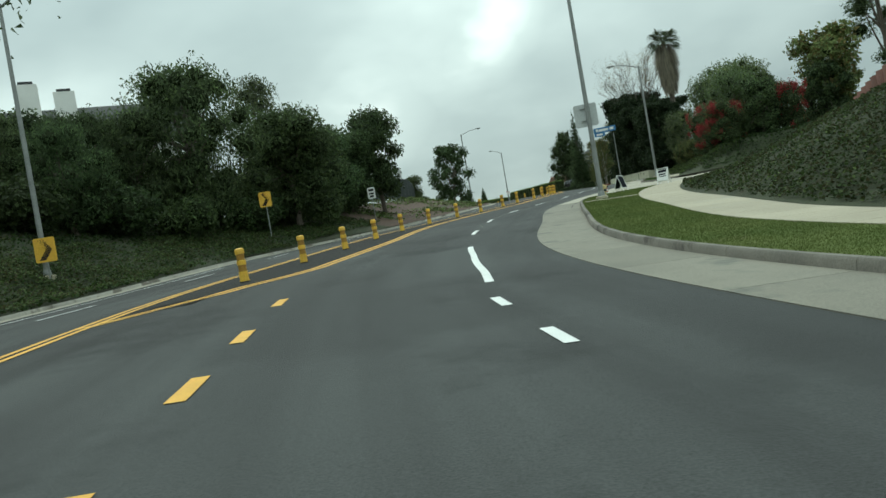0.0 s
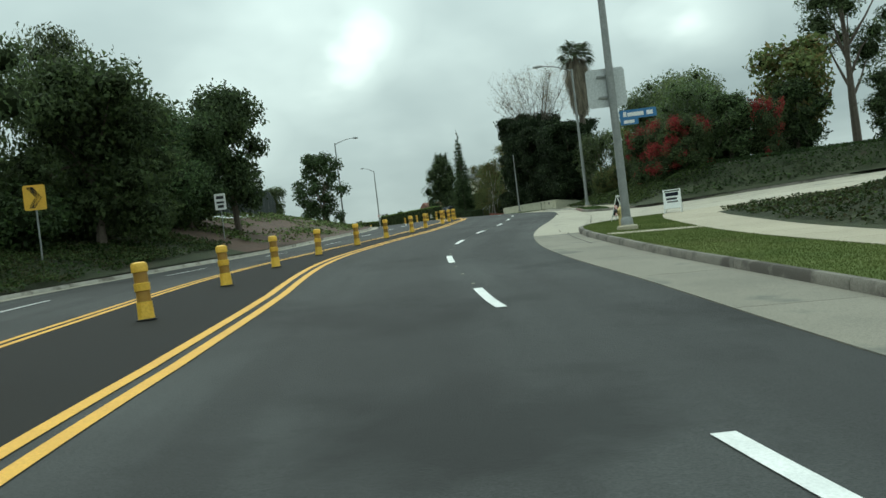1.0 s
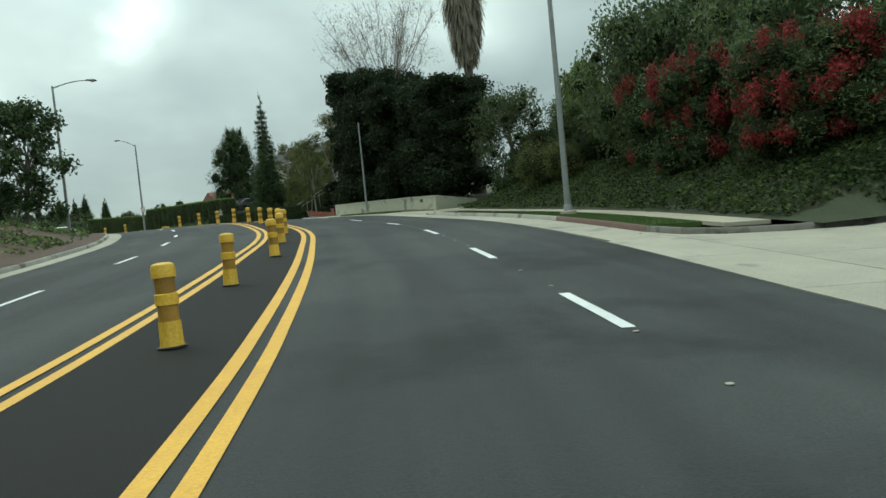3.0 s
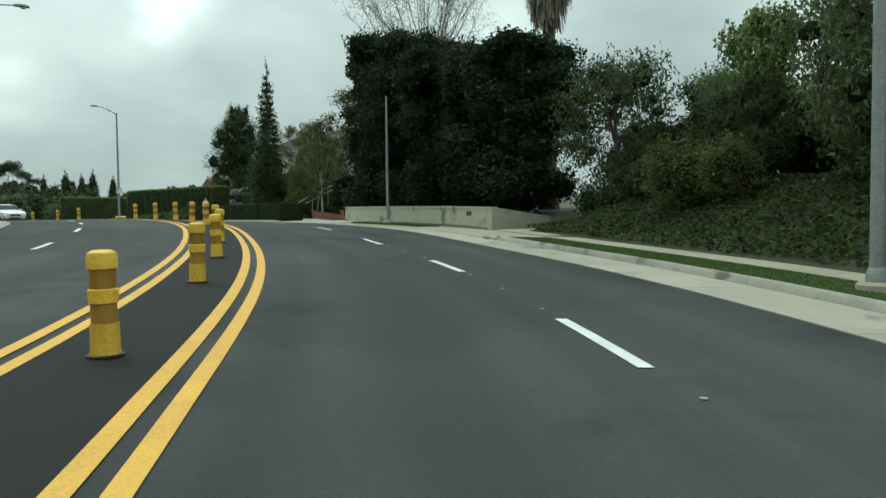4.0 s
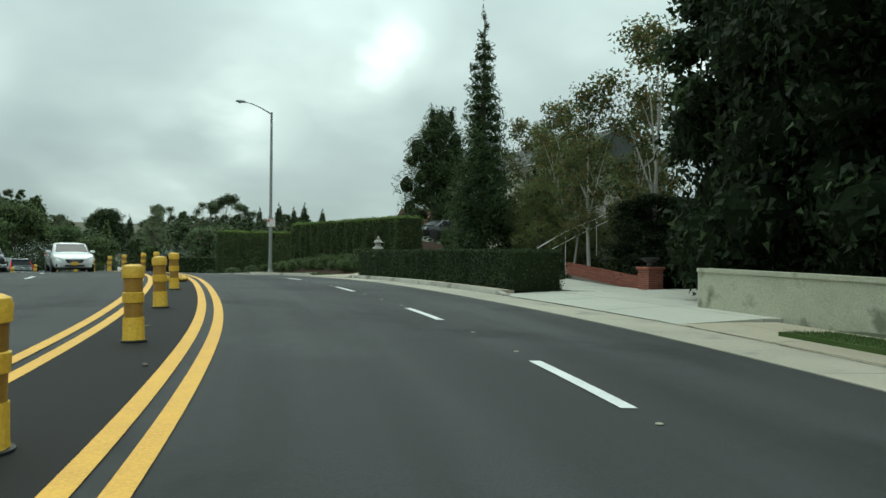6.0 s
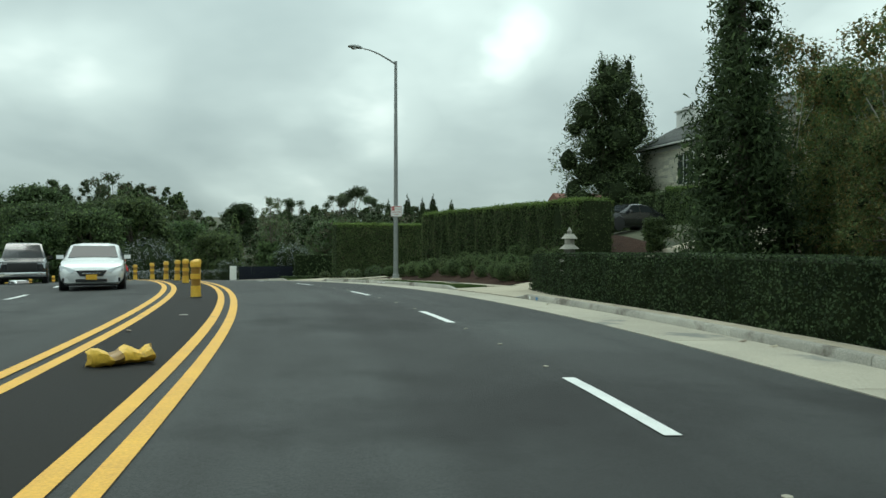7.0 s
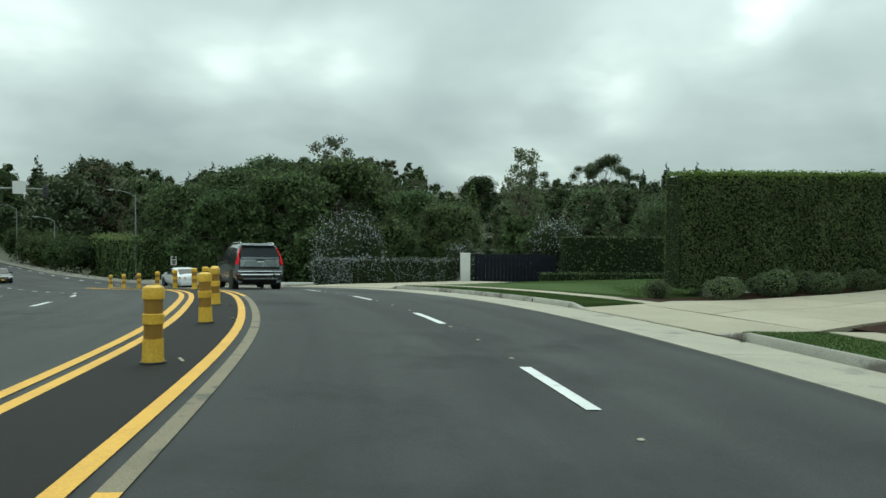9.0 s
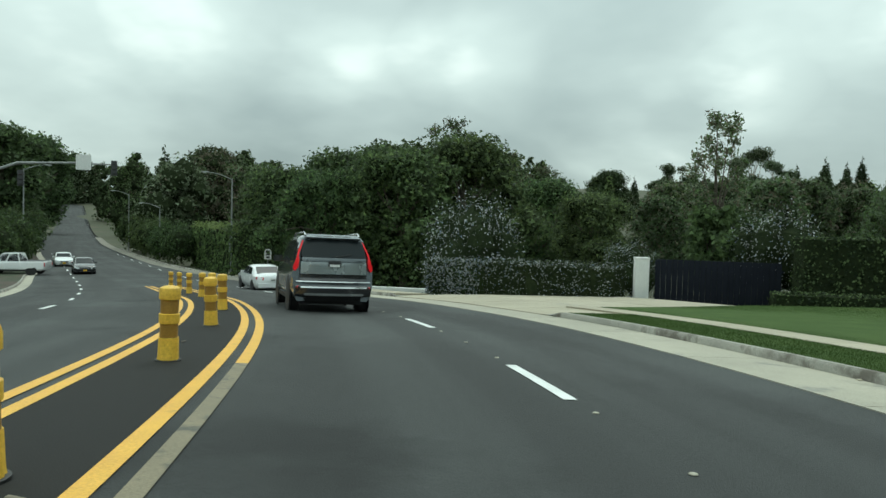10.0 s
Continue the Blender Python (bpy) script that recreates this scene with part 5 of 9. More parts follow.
for s, d, turn, size in ((76.5, -22, 30, 0.9), (81.5, -23, 110, 0.95), (71, -25, 220, 0.8)):
    plant(dark_mass, s, d, turn, size, label="dark shrubby tree half hiding a white house")
for k, (s, d, size) in enumerate(((268, -10.5, 1.3), (276, -10, 1.5), (284, -9.6, 1.6), (293, -9.4, 1.7), (302, -9.6, 1.8), (312, -9.4, 1.8), (323, -9.8, 1.9), (335, -9.6, 2.0), (288, 9.2, 1.3), (297, 9.4, 1.5), (307, 9.2, 1.6), (318, 9.6, 1.7), (330, 9.4, 1.8))):
    plant(understory, s, d, k * 83 % 360, size, size * 1.2, label="large dark shrub beside the far hill road")

# ivy slope and the planted street corner
cover("ivy_corner_slope", "mixed green and dry ground cover on a steep slope", 26, 89, 13.75, 26, 130000, 0.085, [IVY, IVY_DRY, LEAF_DARK, LEAF_LIGHT], [0.46, 0.30, 0.18, 0.06])
cover("ivy_side_street", "dark ivy along the side street", 106.4, 113, 14, 48, 26000, 0.13, [IVY, LEAF_DARK], [0.6, 0.4])
cover("ivy_street_bank", "dark ivy over a bank by the sidewalk", 107.6, 133, 12.2, 17, 30000, 0.11, [IVY, LEAF_FICUS], [0.75, 0.25])


def bougainvillea(label, seed):
    """A mounding climber: dark green clumps, with clusters of red bracts hanging out of some of them."""
    rng = np.random.default_rng(seed)
    root = thing("bougainvillea", label, "climber")
    cs, rs = clump_set(rng, 5.4, 3.0, 0.4, 16, 0.42)
    part("stem", limbs(rng, 4, 2.4, 0.12, 5), BARK, root)
    part("foliage", crown("foliage", rng, cs, rs, 9000, 0.17, (LEAF_DARK, LEAF_MID), (0.6, 0.4), 0.75), None, root)
    reds = []
    for k in range(36):
        c, r = cs[rng.integers(len(cs))], rs[0]
        a = rng.uniform(0, 6.28)
        reds.append((c[0] + math.cos(a) * r[0] * 0.85, c[1] + math.sin(a) * r[0] * 0.85, c[2] + rng.uniform(-0.5, 0.7)))
    part("red_blossom", crown("red_blossom", rng, reds, [(rng.uniform(0.3, 0.7),) * 2 + (rng.uniform(0.35, 0.9),) for _ in reds], 5600, 0.15, (BLOOM_RED,), (1.0,), 0.0, droop=0.8, shell=0.1), None, root, "hanging clusters of red bracts")
    return root


bougain = bougainvillea("sprawling bougainvillea with hanging red bracts", 21)
for s, d, size, turn, tall in ((109.6, 16.0, 0.75, 0, 0.62), (112.2, 15.6, 0.92, 60, 1.05), (116.2, 15.2, 0.98, 120, 1.22), (119.8, 15.8, 0.82, 200, 1.15), (111.0, 21.0, 0.9, 260, 1.15)):
    plant(bougain, s, d, turn, size, tall)
for s, d, size, turn in ((110.5, 19, 0.62, 0), (113, 24, 0.70, 70), (110, 29, 0.66, 140), (111, 35, 0.7, 220), (110, 42, 0.74, 310), (117, 19.5, 0.78, 15), (122, 21, 0.88, 90), (127.5, 22.5, 0.5, 170), (132.5, 21, 0.42, 250), (120, 27, 0.8, 30), (126, 29, 0.5, 110), (109.5, 49, 0.8, 40)):
    plant(dark_mass, s, d, turn, size, label="dense dark evergreen in a deep thicket")
for s, d, size, turn in ((121.5, 16.5, 0.82, 0), (126.2, 16.6, 0.5, 100), (131.8, 15.8, 0.88, 210), (123.6, 18.8, 0.95, 40), (129.5, 18.8, 0.66, 300), (119.6, 17.6, 1.1, 75), (116.2, 18.6, 1.04, 160), (113.4, 17.2, 0.86, 20)):
    plant(grey_tree, s, d, turn, size)
plant(light_tree, 117.5, 20, 0, 0.95, label="feathery light tree above the thicket")
plant(light_tree, 114.6, 17.6, 90, 0.98, label="feathery light tree above the thicket")
plant(light_tree, 112.6, 19.6, 200, 0.95, label="feathery light tree above the thicket")
yellow_bush = shrub("yellow-green bush on the ivy bank", 19, 2.5, 1.25, 5200, 0.10, (LEAF_AUTUMN, LEAF_LIGHT, LEAF_MID), (0.35, 0.4, 0.25), 6, core=0.7)
plant(yellow_bush, 126.9, 14.3, 50, 1.0)
plant(yellow_bush, 125.4, 14.9, 170, 0.82)
yellow_tree = broad_tree("yellow-green leafy tree above the thicket", 31, 8.8, 3.6, 2.0, 12, 6000, 0.34, (LEAF_LIGHT, LEAF_AUTUMN), (0.75, 0.25), 0.2, 0.55)
plant(yellow_tree, 114.5, 25, 0, 0.92)
plant(yellow_tree, 126.6, 17.4, 120, 0.42, 0.72, label="slim yellow-green tree behind a bush")
for s, d, size, turn in ((132.2, 18.0, 0.5, 40), (130.6, 19.4, 0.62, 130), (134.0, 19.0, 0.62, 220), (128.4, 17.0, 0.42, 310)):
    plant(dark_mass, s, d, turn, size, label="dense dark evergreen at the top of a drive")
for s, d, size, turn in ((131.0, 16.4, 0.6, 0), (133.4, 16.2, 0.62, 120), (129.4, 15.2, 0.5, 200)):
    plant(understory, s, d, turn, size, label="dark rounded shrub beside a drive")
for s, d, size, turn in ((123.4, 20.2, 1.25, 0), (125.6, 19.4, 1.15, 70), (127.6, 20.2, 1.2, 150), (129.4, 21.4, 1.1, 230), (121.6, 18.6, 1.15, 310)):
    plant(understory, s, d, turn, size, label="dark rounded shrub deep in a thicket")
pine = broad_tree("tall pine with dark rounded needle clumps", 33, 15.5, 4.6, 7.5, 16, 9000, 0.4, (LEAF_DARK, LEAF_MID), (0.75, 0.25), 0.32, 0.6, blob=0.36, slim=0.25, name="pine_tree")
plant(pine, 118, 31, 0, 0.95)
plant(round_mid, 87, 31, 10, 0.7, label="clipped shrubs on top of the slope")

# ficus block behind the low wall, palm and bare tree
for s, d, turn, size in ((136.9, 14.6, 0, 0.73), (140.2, 14.9, 70, 1.07), (143.6, 14.6, 150, 1.16), (147.0, 14.9, 220, 1.34), (150.4, 15.4, 300, 1.58), (152.4, 17.0, 30, 1.64), (140.8, 17.3, 110, 1.10), (146, 18, 200, 1.26), (151, 19.2, 260, 1.64)):
    tagged(plant(ficus, s, d, turn, 0.97, size), group="ficus trees behind the low wall")
canopy = broad_tree("tall dark tree with a high crown behind a wall", 18, 13.6, 2.3, 4.6, 26, 11000, 0.26, (LEAF_FICUS, LEAF_DARK), (0.6, 0.4), 0.26, 0.6, blob=0.36)
plant(canopy, 153.0, 15.6, 0, 0.95)
palm = fan_palm("tall fan palm with a shaggy dead skirt", 41, 15.3, 0.34)
plant(palm, 137.7, 16.9, 0, 1.0)


def bare_tree(label, seed, height, spread):
    rng = np.random.default_rng(seed)
    root = thing("bare_tree", label, "tree")
    bm = bmesh.new()
    tube([(0, 0, -0.3), (0.1, 0, height * 0.35), (0.2, 0.1, height * 0.6)], [0.3, 0.22, 0.14], 7, bm)
    for k in range(44):
        a, f = k * 2.4, rng.uniform(0.3, 0.6)
        o = Vector((0.15, 0.05, height * f))
        e = Vector((math.cos(a) * spread * rng.uniform(0.4, 1), math.sin(a) * spread * rng.uniform(0.4, 1), height * rng.uniform(0.72, 1.0)))
        m1 = o.lerp(e, 0.5) + Vector((0, 0, -0.3))
        tube([o, m1, e], [0.04, 0.025, 0.008], 4, bm)
        for j in range(26):
            q = m1.lerp(e, rng.uniform(0.1, 0.95))
            tube([q, q + Vector((rng.uniform(-1, 1), rng.uniform(-1, 1), rng.uniform(0.3, 1.5)))], [0.011, 0.004], 3, bm)
    part("twig_crown", bm, BARK, root)
    tops = [(math.cos(k * 2.4) * spread * rng.uniform(0.2, 0.9), math.sin(k * 2.4) * spread * rng.uniform(0.2, 0.9), height * rng.uniform(0.74, 0.98)) for k in range(26)]
    part("dry_leaves", crown("dry_leaves", rng, tops, [(1.5, 1.5, 1.3)] * 26, 5200, 0.11, (LEAF_DEAD, LEAF_AUTUMN), (0.6, 0.4), 0.0, shell=0.05), None, root, "last dry leaves among the twigs")
    return root


plant(bare_tree("leafless tree with many thin grey twigs", 43, 18.4, 6.0), 149.2, 17.4, 0, 1.0)

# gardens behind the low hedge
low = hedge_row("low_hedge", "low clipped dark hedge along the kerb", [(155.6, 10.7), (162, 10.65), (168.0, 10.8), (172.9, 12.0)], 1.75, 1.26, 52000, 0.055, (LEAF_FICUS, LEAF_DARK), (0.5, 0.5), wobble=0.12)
plant(conifer("tall narrow dark conifer", 51, 14.2, 2.3, 0.3, 26, 26000, 0.22, (LEAF_DARK, LEAF_MID), (0.75, 0.25), core=0.5), 169.3, 16.6, 0, 1.0)


def spindle_tree(label, seed, height, reach):
    """A dense upright evergreen: clumps fill a spindle, and small pointed tops break its outline."""
    rng = np.random.default_rng(seed)
    root = thing("evergreen_tree", label, "tree")
    cs, rs = [], []
    for k in range(64):
        f = (k + 0.5) / 64
        wide = reach * min(1.0, 0.75 + f) * (1 - max(0.0, f - 0.45) ** 1.6 * 1.7)
        a, off = k * 2.4, wide * (0.25 + 0.6 * rng.random())
        r = rng.uniform(0.75, 1.2)
        cs.append((math.cos(a) * off, math.sin(a) * off, 0.5 + (height - 1.6) * f))
        rs.append((r, r, r * rng.uniform(1.0, 1.5)))
    for k in range(9):
        a = k * 2.4
        cs.append((math.cos(a) * rng.uniform(0.1, 1.1), math.sin(a) * rng.uniform(0.1, 1.1), height * rng.uniform(0.9, 1.0)))
        rs.append((0.35, 0.35, 1.0))
    part("trunk", limbs(rng, height * 0.9, reach * 0.6, 0.28, 6), BARK, root)
    part("crown", crown("crown", rng, cs, rs, 28000, 0.2, (LEAF_DARK, LEAF_FICUS, LEAF_MID), (0.5, 0.25, 0.25), 0.68, slim=0.4, shell=0.55), None, root)
    return root


upright = spindle_tree("upright dark evergreen with many pointed tops", 53, 12.6, 3.3)
plant(upright, 189.4, 29.8, 0, 1.2, 1.0)
birch = broad_tree("thin birch with yellowing leaves", 55, 9.0, 2.1, 2.2, 18, 4500, 0.14, (LEAF_AUTUMN, LEAF_MID), (0.5, 0.5), 0.09, 0.0, blob=0.36, bark=BARK_PALE, shell=0.1, name="birch_tree")
for s, d, size, turn in ((164.5, 17.6, 0.9, 0), (171, 20.5, 1.0, 70), (160.5, 19, 0.98, 150), (166.8, 19.6, 0.95, 230), (158.8, 17.4, 1.3, 300), (162, 16.4, 0.7, 40), (160.2, 15.8, 1.0, 100)):
    plant(birch, s, d, turn, size)
garden_mix = broad_tree("brownish green garden tree with thin foliage", 57, 8.0, 3.6, 0.6, 24, 17000, 0.16, (LEAF_MID, LEAF_AUTUMN, LEAF_LIGHT), (0.4, 0.35, 0.25), 0.14, 0.3, blob=0.34, slim=0.5, droop=0.3)
for s, d, size, turn in ((163, 21, 0.66, 90), (167.5, 21.5, 0.68, 180), (160.8, 17.8, 0.5, 140), (165.5, 18.4, 0.56, 230), (170, 20.5, 0.6, 310), (168.2, 18.4, 0.5, 50), (163.2, 18.0, 0.5, 10)):
    plant(garden_mix, s, d, turn, size)
for s, d, size, turn in ((158.4, 17.6, 0.44, 0), (156.4, 18.2, 0.42, 90), (158.6, 20.6, 0.46, 20), (156.6, 21.4, 0.46, 120)):
    plant(ficus, s, d, turn, 0.62, size, label="dark clipped ficus backing a shaded garden")
for s, d, size, turn, tall in ((164.6, 16.6, 0.78, 75, 0.80), (167.6, 19.0, 0.74, 160, 0.84), (170.4, 22.4, 1.0, 250, 1.3), (173.4, 25.4, 1.0, 20, 1.35), (166.2, 20.8, 1.0, 330, 1.2)):
    plant(garden_mix, s, d, turn, size, tall)
plant(round_mid, 171.5, 17.6, 0, 0.26, label="low rounded dark shrub in the garden")
plant(round_mid, 175.8, 19, 100, 0.3, label="rounded shrub by a driveway")
cover("garden_ivy", "dark ground cover in a shaded garden", 161, 169, 11.8, 20, 3600, 0.2, [IVY, LEAF_FICUS], [0.6, 0.4])

# clipped hedge above the shrub bed
for name_h, a, b, base, high, n in (("tall_hedge", (23.6, 135.9), (16.4, 151.6), 4.9, 3.55, 78000), ("tall_hedge", (9.0, 158.4), (20.5, 161.9), 4.15, 3.85, 62000)):
    hedge_row(name_h, "tall clipped hedge with light green new growth on top", [a, b], 1.8, high, n, 0.075, (LEAF_HEDGE, LEAF_MID, LEAF_BROWN), (0.55, 0.35, 0.10), top=LEAF_HEDGE_TOP, wobble=0.26, h=base, on_land=False, ragged=0.12)
ball = shrub("clipped round green shrub on bark mulch", 61, 0.85, 0.48, 2000, 0.06, (LEAF_HEDGE, LEAF_MID), (0.6, 0.4), ball=True, core=0.9)
grey_ball = shrub("rounded grey-green shrub on bark mulch", 62, 0.7, 0.5, 2000, 0.055, (LEAF_GREY, LEAF_LIGHT), (0.65, 0.35), ball=True, core=0.9)
gr = random.Random(5)
for k in range(48):
    row = k % 4
    s = 176.6 + (k // 4) * 1.22 + 0.5 * (row % 2) + gr.uniform(-0.3, 0.3)
    d = 12.9 + row * 1.05 + gr.uniform(-0.3, 0.3)
    if s > 190.6:
        continue
    tagged(plant(ball, s, d, gr.uniform(0, 360), gr.uniform(0.6, 1.0)), group="shrubs in the bed")
for s, d, size in ((197.5, 14.6, 1.05), (198.3, 15.6, 0.9), (197.6, 16.7, 1.15), (198.0, 18.2, 0.95), (197.0, 18.0, 0.95), (197.0, 19.4, 0.95), (198.9, 13.4, 0.8), (198.6, 17.0, 0.8)):
    tagged(plant(grey_ball, s, d, s * 31 % 360, size), group="shrubs in the bed")

# gate, topiary and flowering hedge
def row_xy(name, label, a, b, width, high, n, size, mats, mix, top=None, wobble=0.3, ragged=0.2):
    z = min(ground_z(*a), ground_z(*b))
    return hedge_row(name, label, [a, b], width, high, n, size, mats, mix, top=top, wobble=wobble, h=z, on_land=False, ragged=ragged)


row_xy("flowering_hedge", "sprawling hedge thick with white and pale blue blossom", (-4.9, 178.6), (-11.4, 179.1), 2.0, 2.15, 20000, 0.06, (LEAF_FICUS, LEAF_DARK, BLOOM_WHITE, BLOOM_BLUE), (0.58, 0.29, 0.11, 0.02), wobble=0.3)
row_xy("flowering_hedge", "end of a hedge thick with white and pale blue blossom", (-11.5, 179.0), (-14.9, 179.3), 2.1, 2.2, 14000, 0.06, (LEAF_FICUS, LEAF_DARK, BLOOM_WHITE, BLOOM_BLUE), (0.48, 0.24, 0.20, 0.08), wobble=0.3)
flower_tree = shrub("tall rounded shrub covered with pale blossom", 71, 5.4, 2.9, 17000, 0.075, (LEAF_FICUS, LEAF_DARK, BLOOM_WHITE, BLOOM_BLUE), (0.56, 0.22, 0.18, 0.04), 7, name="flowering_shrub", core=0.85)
plant_at(flower_tree, -13.9, 181.8, 0, 1.14)
plant_at(flower_tree, -5.5, 184.5, 70, 0.55, label="pale blossoming shrub behind a hedge")
plant_at(flower_tree, 1.6, 182.0, 150, 0.78, label="pale blossoming shrub behind topiary")
row_xy("topiary_hedge", "dark square-clipped topiary hedge", (2.6, 177.6), (10.5, 180.0), 1.6, 3.1, 5000, 0.12, (LEAF_FICUS, LEAF_HEDGE), (0.6, 0.4), wobble=0.08, ragged=0.03)
row_xy("topiary_hedge", "low square-clipped hedge before a taller one", (1.8, 174.6), (10.0, 177.0), 1.2, 0.9, 3000, 0.1, (LEAF_FICUS, LEAF_HEDGE), (0.6, 0.4), wobble=0.08, ragged=0.03)
row_xy("topiary_hedge", "tall dark clipped hedge by a lawn", (11.6, 178.8), (20.5, 182.0), 1.8, 3.7, 6500, 0.13, (LEAF_HEDGE, LEAF_DARK), (0.6, 0.4), top=LEAF_HEDGE_TOP, wobble=0.15, ragged=0.08)
row_xy("roadside_hedge", "ragged light green hedge below dark trees", (-44.5, 198.5), (-66.0, 214.0), 2.6, 5.2, 7000, 0.28, (LEAF_MID, LEAF_LIGHT), (0.55, 0.45), top=LEAF_LIGHT, wobble=0.6, ragged=0.6)

# woods beyond: the tree line seen from the camera's last place, as its bearing and how far it rises over each metre of
# distance
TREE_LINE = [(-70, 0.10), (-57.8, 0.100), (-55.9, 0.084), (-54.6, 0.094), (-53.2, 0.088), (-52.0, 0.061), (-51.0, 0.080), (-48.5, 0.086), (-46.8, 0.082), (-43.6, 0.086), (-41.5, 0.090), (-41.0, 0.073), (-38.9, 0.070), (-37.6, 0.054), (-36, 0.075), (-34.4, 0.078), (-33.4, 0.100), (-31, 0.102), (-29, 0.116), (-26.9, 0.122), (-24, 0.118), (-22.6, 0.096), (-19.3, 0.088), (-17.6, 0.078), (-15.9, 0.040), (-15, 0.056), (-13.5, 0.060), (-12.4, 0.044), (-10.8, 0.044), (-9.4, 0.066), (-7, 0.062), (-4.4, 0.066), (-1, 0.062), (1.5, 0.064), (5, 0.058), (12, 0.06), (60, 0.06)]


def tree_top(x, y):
    """Height over a place in the woods of the tree line seen from the camera's end."""
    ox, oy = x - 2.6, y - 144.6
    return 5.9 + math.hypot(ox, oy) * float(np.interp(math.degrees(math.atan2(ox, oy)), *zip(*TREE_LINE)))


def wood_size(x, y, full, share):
    """Scale of a tree that is full metres high, to reach that share of the tree line seen from the camera's end."""
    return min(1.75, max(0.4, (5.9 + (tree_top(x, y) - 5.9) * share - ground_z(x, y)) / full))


share_rng = random.Random(44)
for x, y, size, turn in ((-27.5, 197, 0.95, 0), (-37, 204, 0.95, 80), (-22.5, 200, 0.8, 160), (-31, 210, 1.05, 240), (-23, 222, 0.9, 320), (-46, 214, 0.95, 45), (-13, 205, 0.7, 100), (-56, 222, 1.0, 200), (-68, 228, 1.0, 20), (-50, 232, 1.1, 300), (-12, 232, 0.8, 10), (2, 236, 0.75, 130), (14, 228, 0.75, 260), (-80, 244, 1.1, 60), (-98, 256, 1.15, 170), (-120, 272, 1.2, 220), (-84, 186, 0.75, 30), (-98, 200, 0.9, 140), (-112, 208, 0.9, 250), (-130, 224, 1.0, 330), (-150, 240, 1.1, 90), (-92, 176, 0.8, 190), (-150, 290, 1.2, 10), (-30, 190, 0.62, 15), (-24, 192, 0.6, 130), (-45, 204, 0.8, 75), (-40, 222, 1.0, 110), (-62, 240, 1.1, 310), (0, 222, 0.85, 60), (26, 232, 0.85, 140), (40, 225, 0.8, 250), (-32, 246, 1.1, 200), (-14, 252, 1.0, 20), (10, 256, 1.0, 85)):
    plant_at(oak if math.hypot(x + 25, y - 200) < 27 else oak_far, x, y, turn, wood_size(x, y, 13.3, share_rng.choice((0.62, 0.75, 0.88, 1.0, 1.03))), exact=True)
for x, y, size, turn in ((-17, 192, 0.55, 0), (-20.5, 189.5, 0.4, 60), (6, 206, 0.75, 120), (-4, 212, 0.9, 180), (16, 204, 0.8, 240), (24, 196, 0.85, 300), (-8, 196, 0.5, 20), (30, 212, 0.9, 40), (40, 200, 0.9, 75), (-74, 178, 0.7, 110), (-70, 172, 0.6, 205)):
    plant_at(round_mid, x, y, turn, min(size * 0.6, wood_size(x, y, 9.0, 0.9)), exact=True)
for x, y, size, turn in ((-16, 214, 1.3, 0), (8, 196, 0.95, 60), (20, 218, 1.2, 100), (-36, 224, 1.35, 200), (-2, 202, 0.8, 310), (12, 210, 0.9, 210)):
    plant_at(grey_tree, x, y, turn, min(size * 0.82, wood_size(x, y, 8.5, 0.95)), exact=True, label="tall grey-green tree with loose foliage")
airy = broad_tree("thin airy tree rising above dark oaks", 91, 16.4, 4.0, 6.0, 30, 3600, 0.34, (LEAF_GREY, LEAF_BROWN, LEAF_MID), (0.4, 0.3, 0.3), 0.24, 0.0, blob=0.24, slim=0.5, shell=0.1)
for x, y, size, turn in ((-40.1, 233.5, 1.26, 0), (-46, 240, 0.98, 120), (-34, 240, 0.92, 60), (-28, 236, 0.85, 150), (-1.4, 185.5, 0.62, 230)):
    plant_at(airy, x, y, turn, size, exact=True)
plant_at(round_mid, -1.2, 184.0, 40, 0.55, exact=True, label="dark rounded tree behind a gate")
plant_at(small_dark, 36, 176, 0, 0.8, label="small dark tree beside a roof")


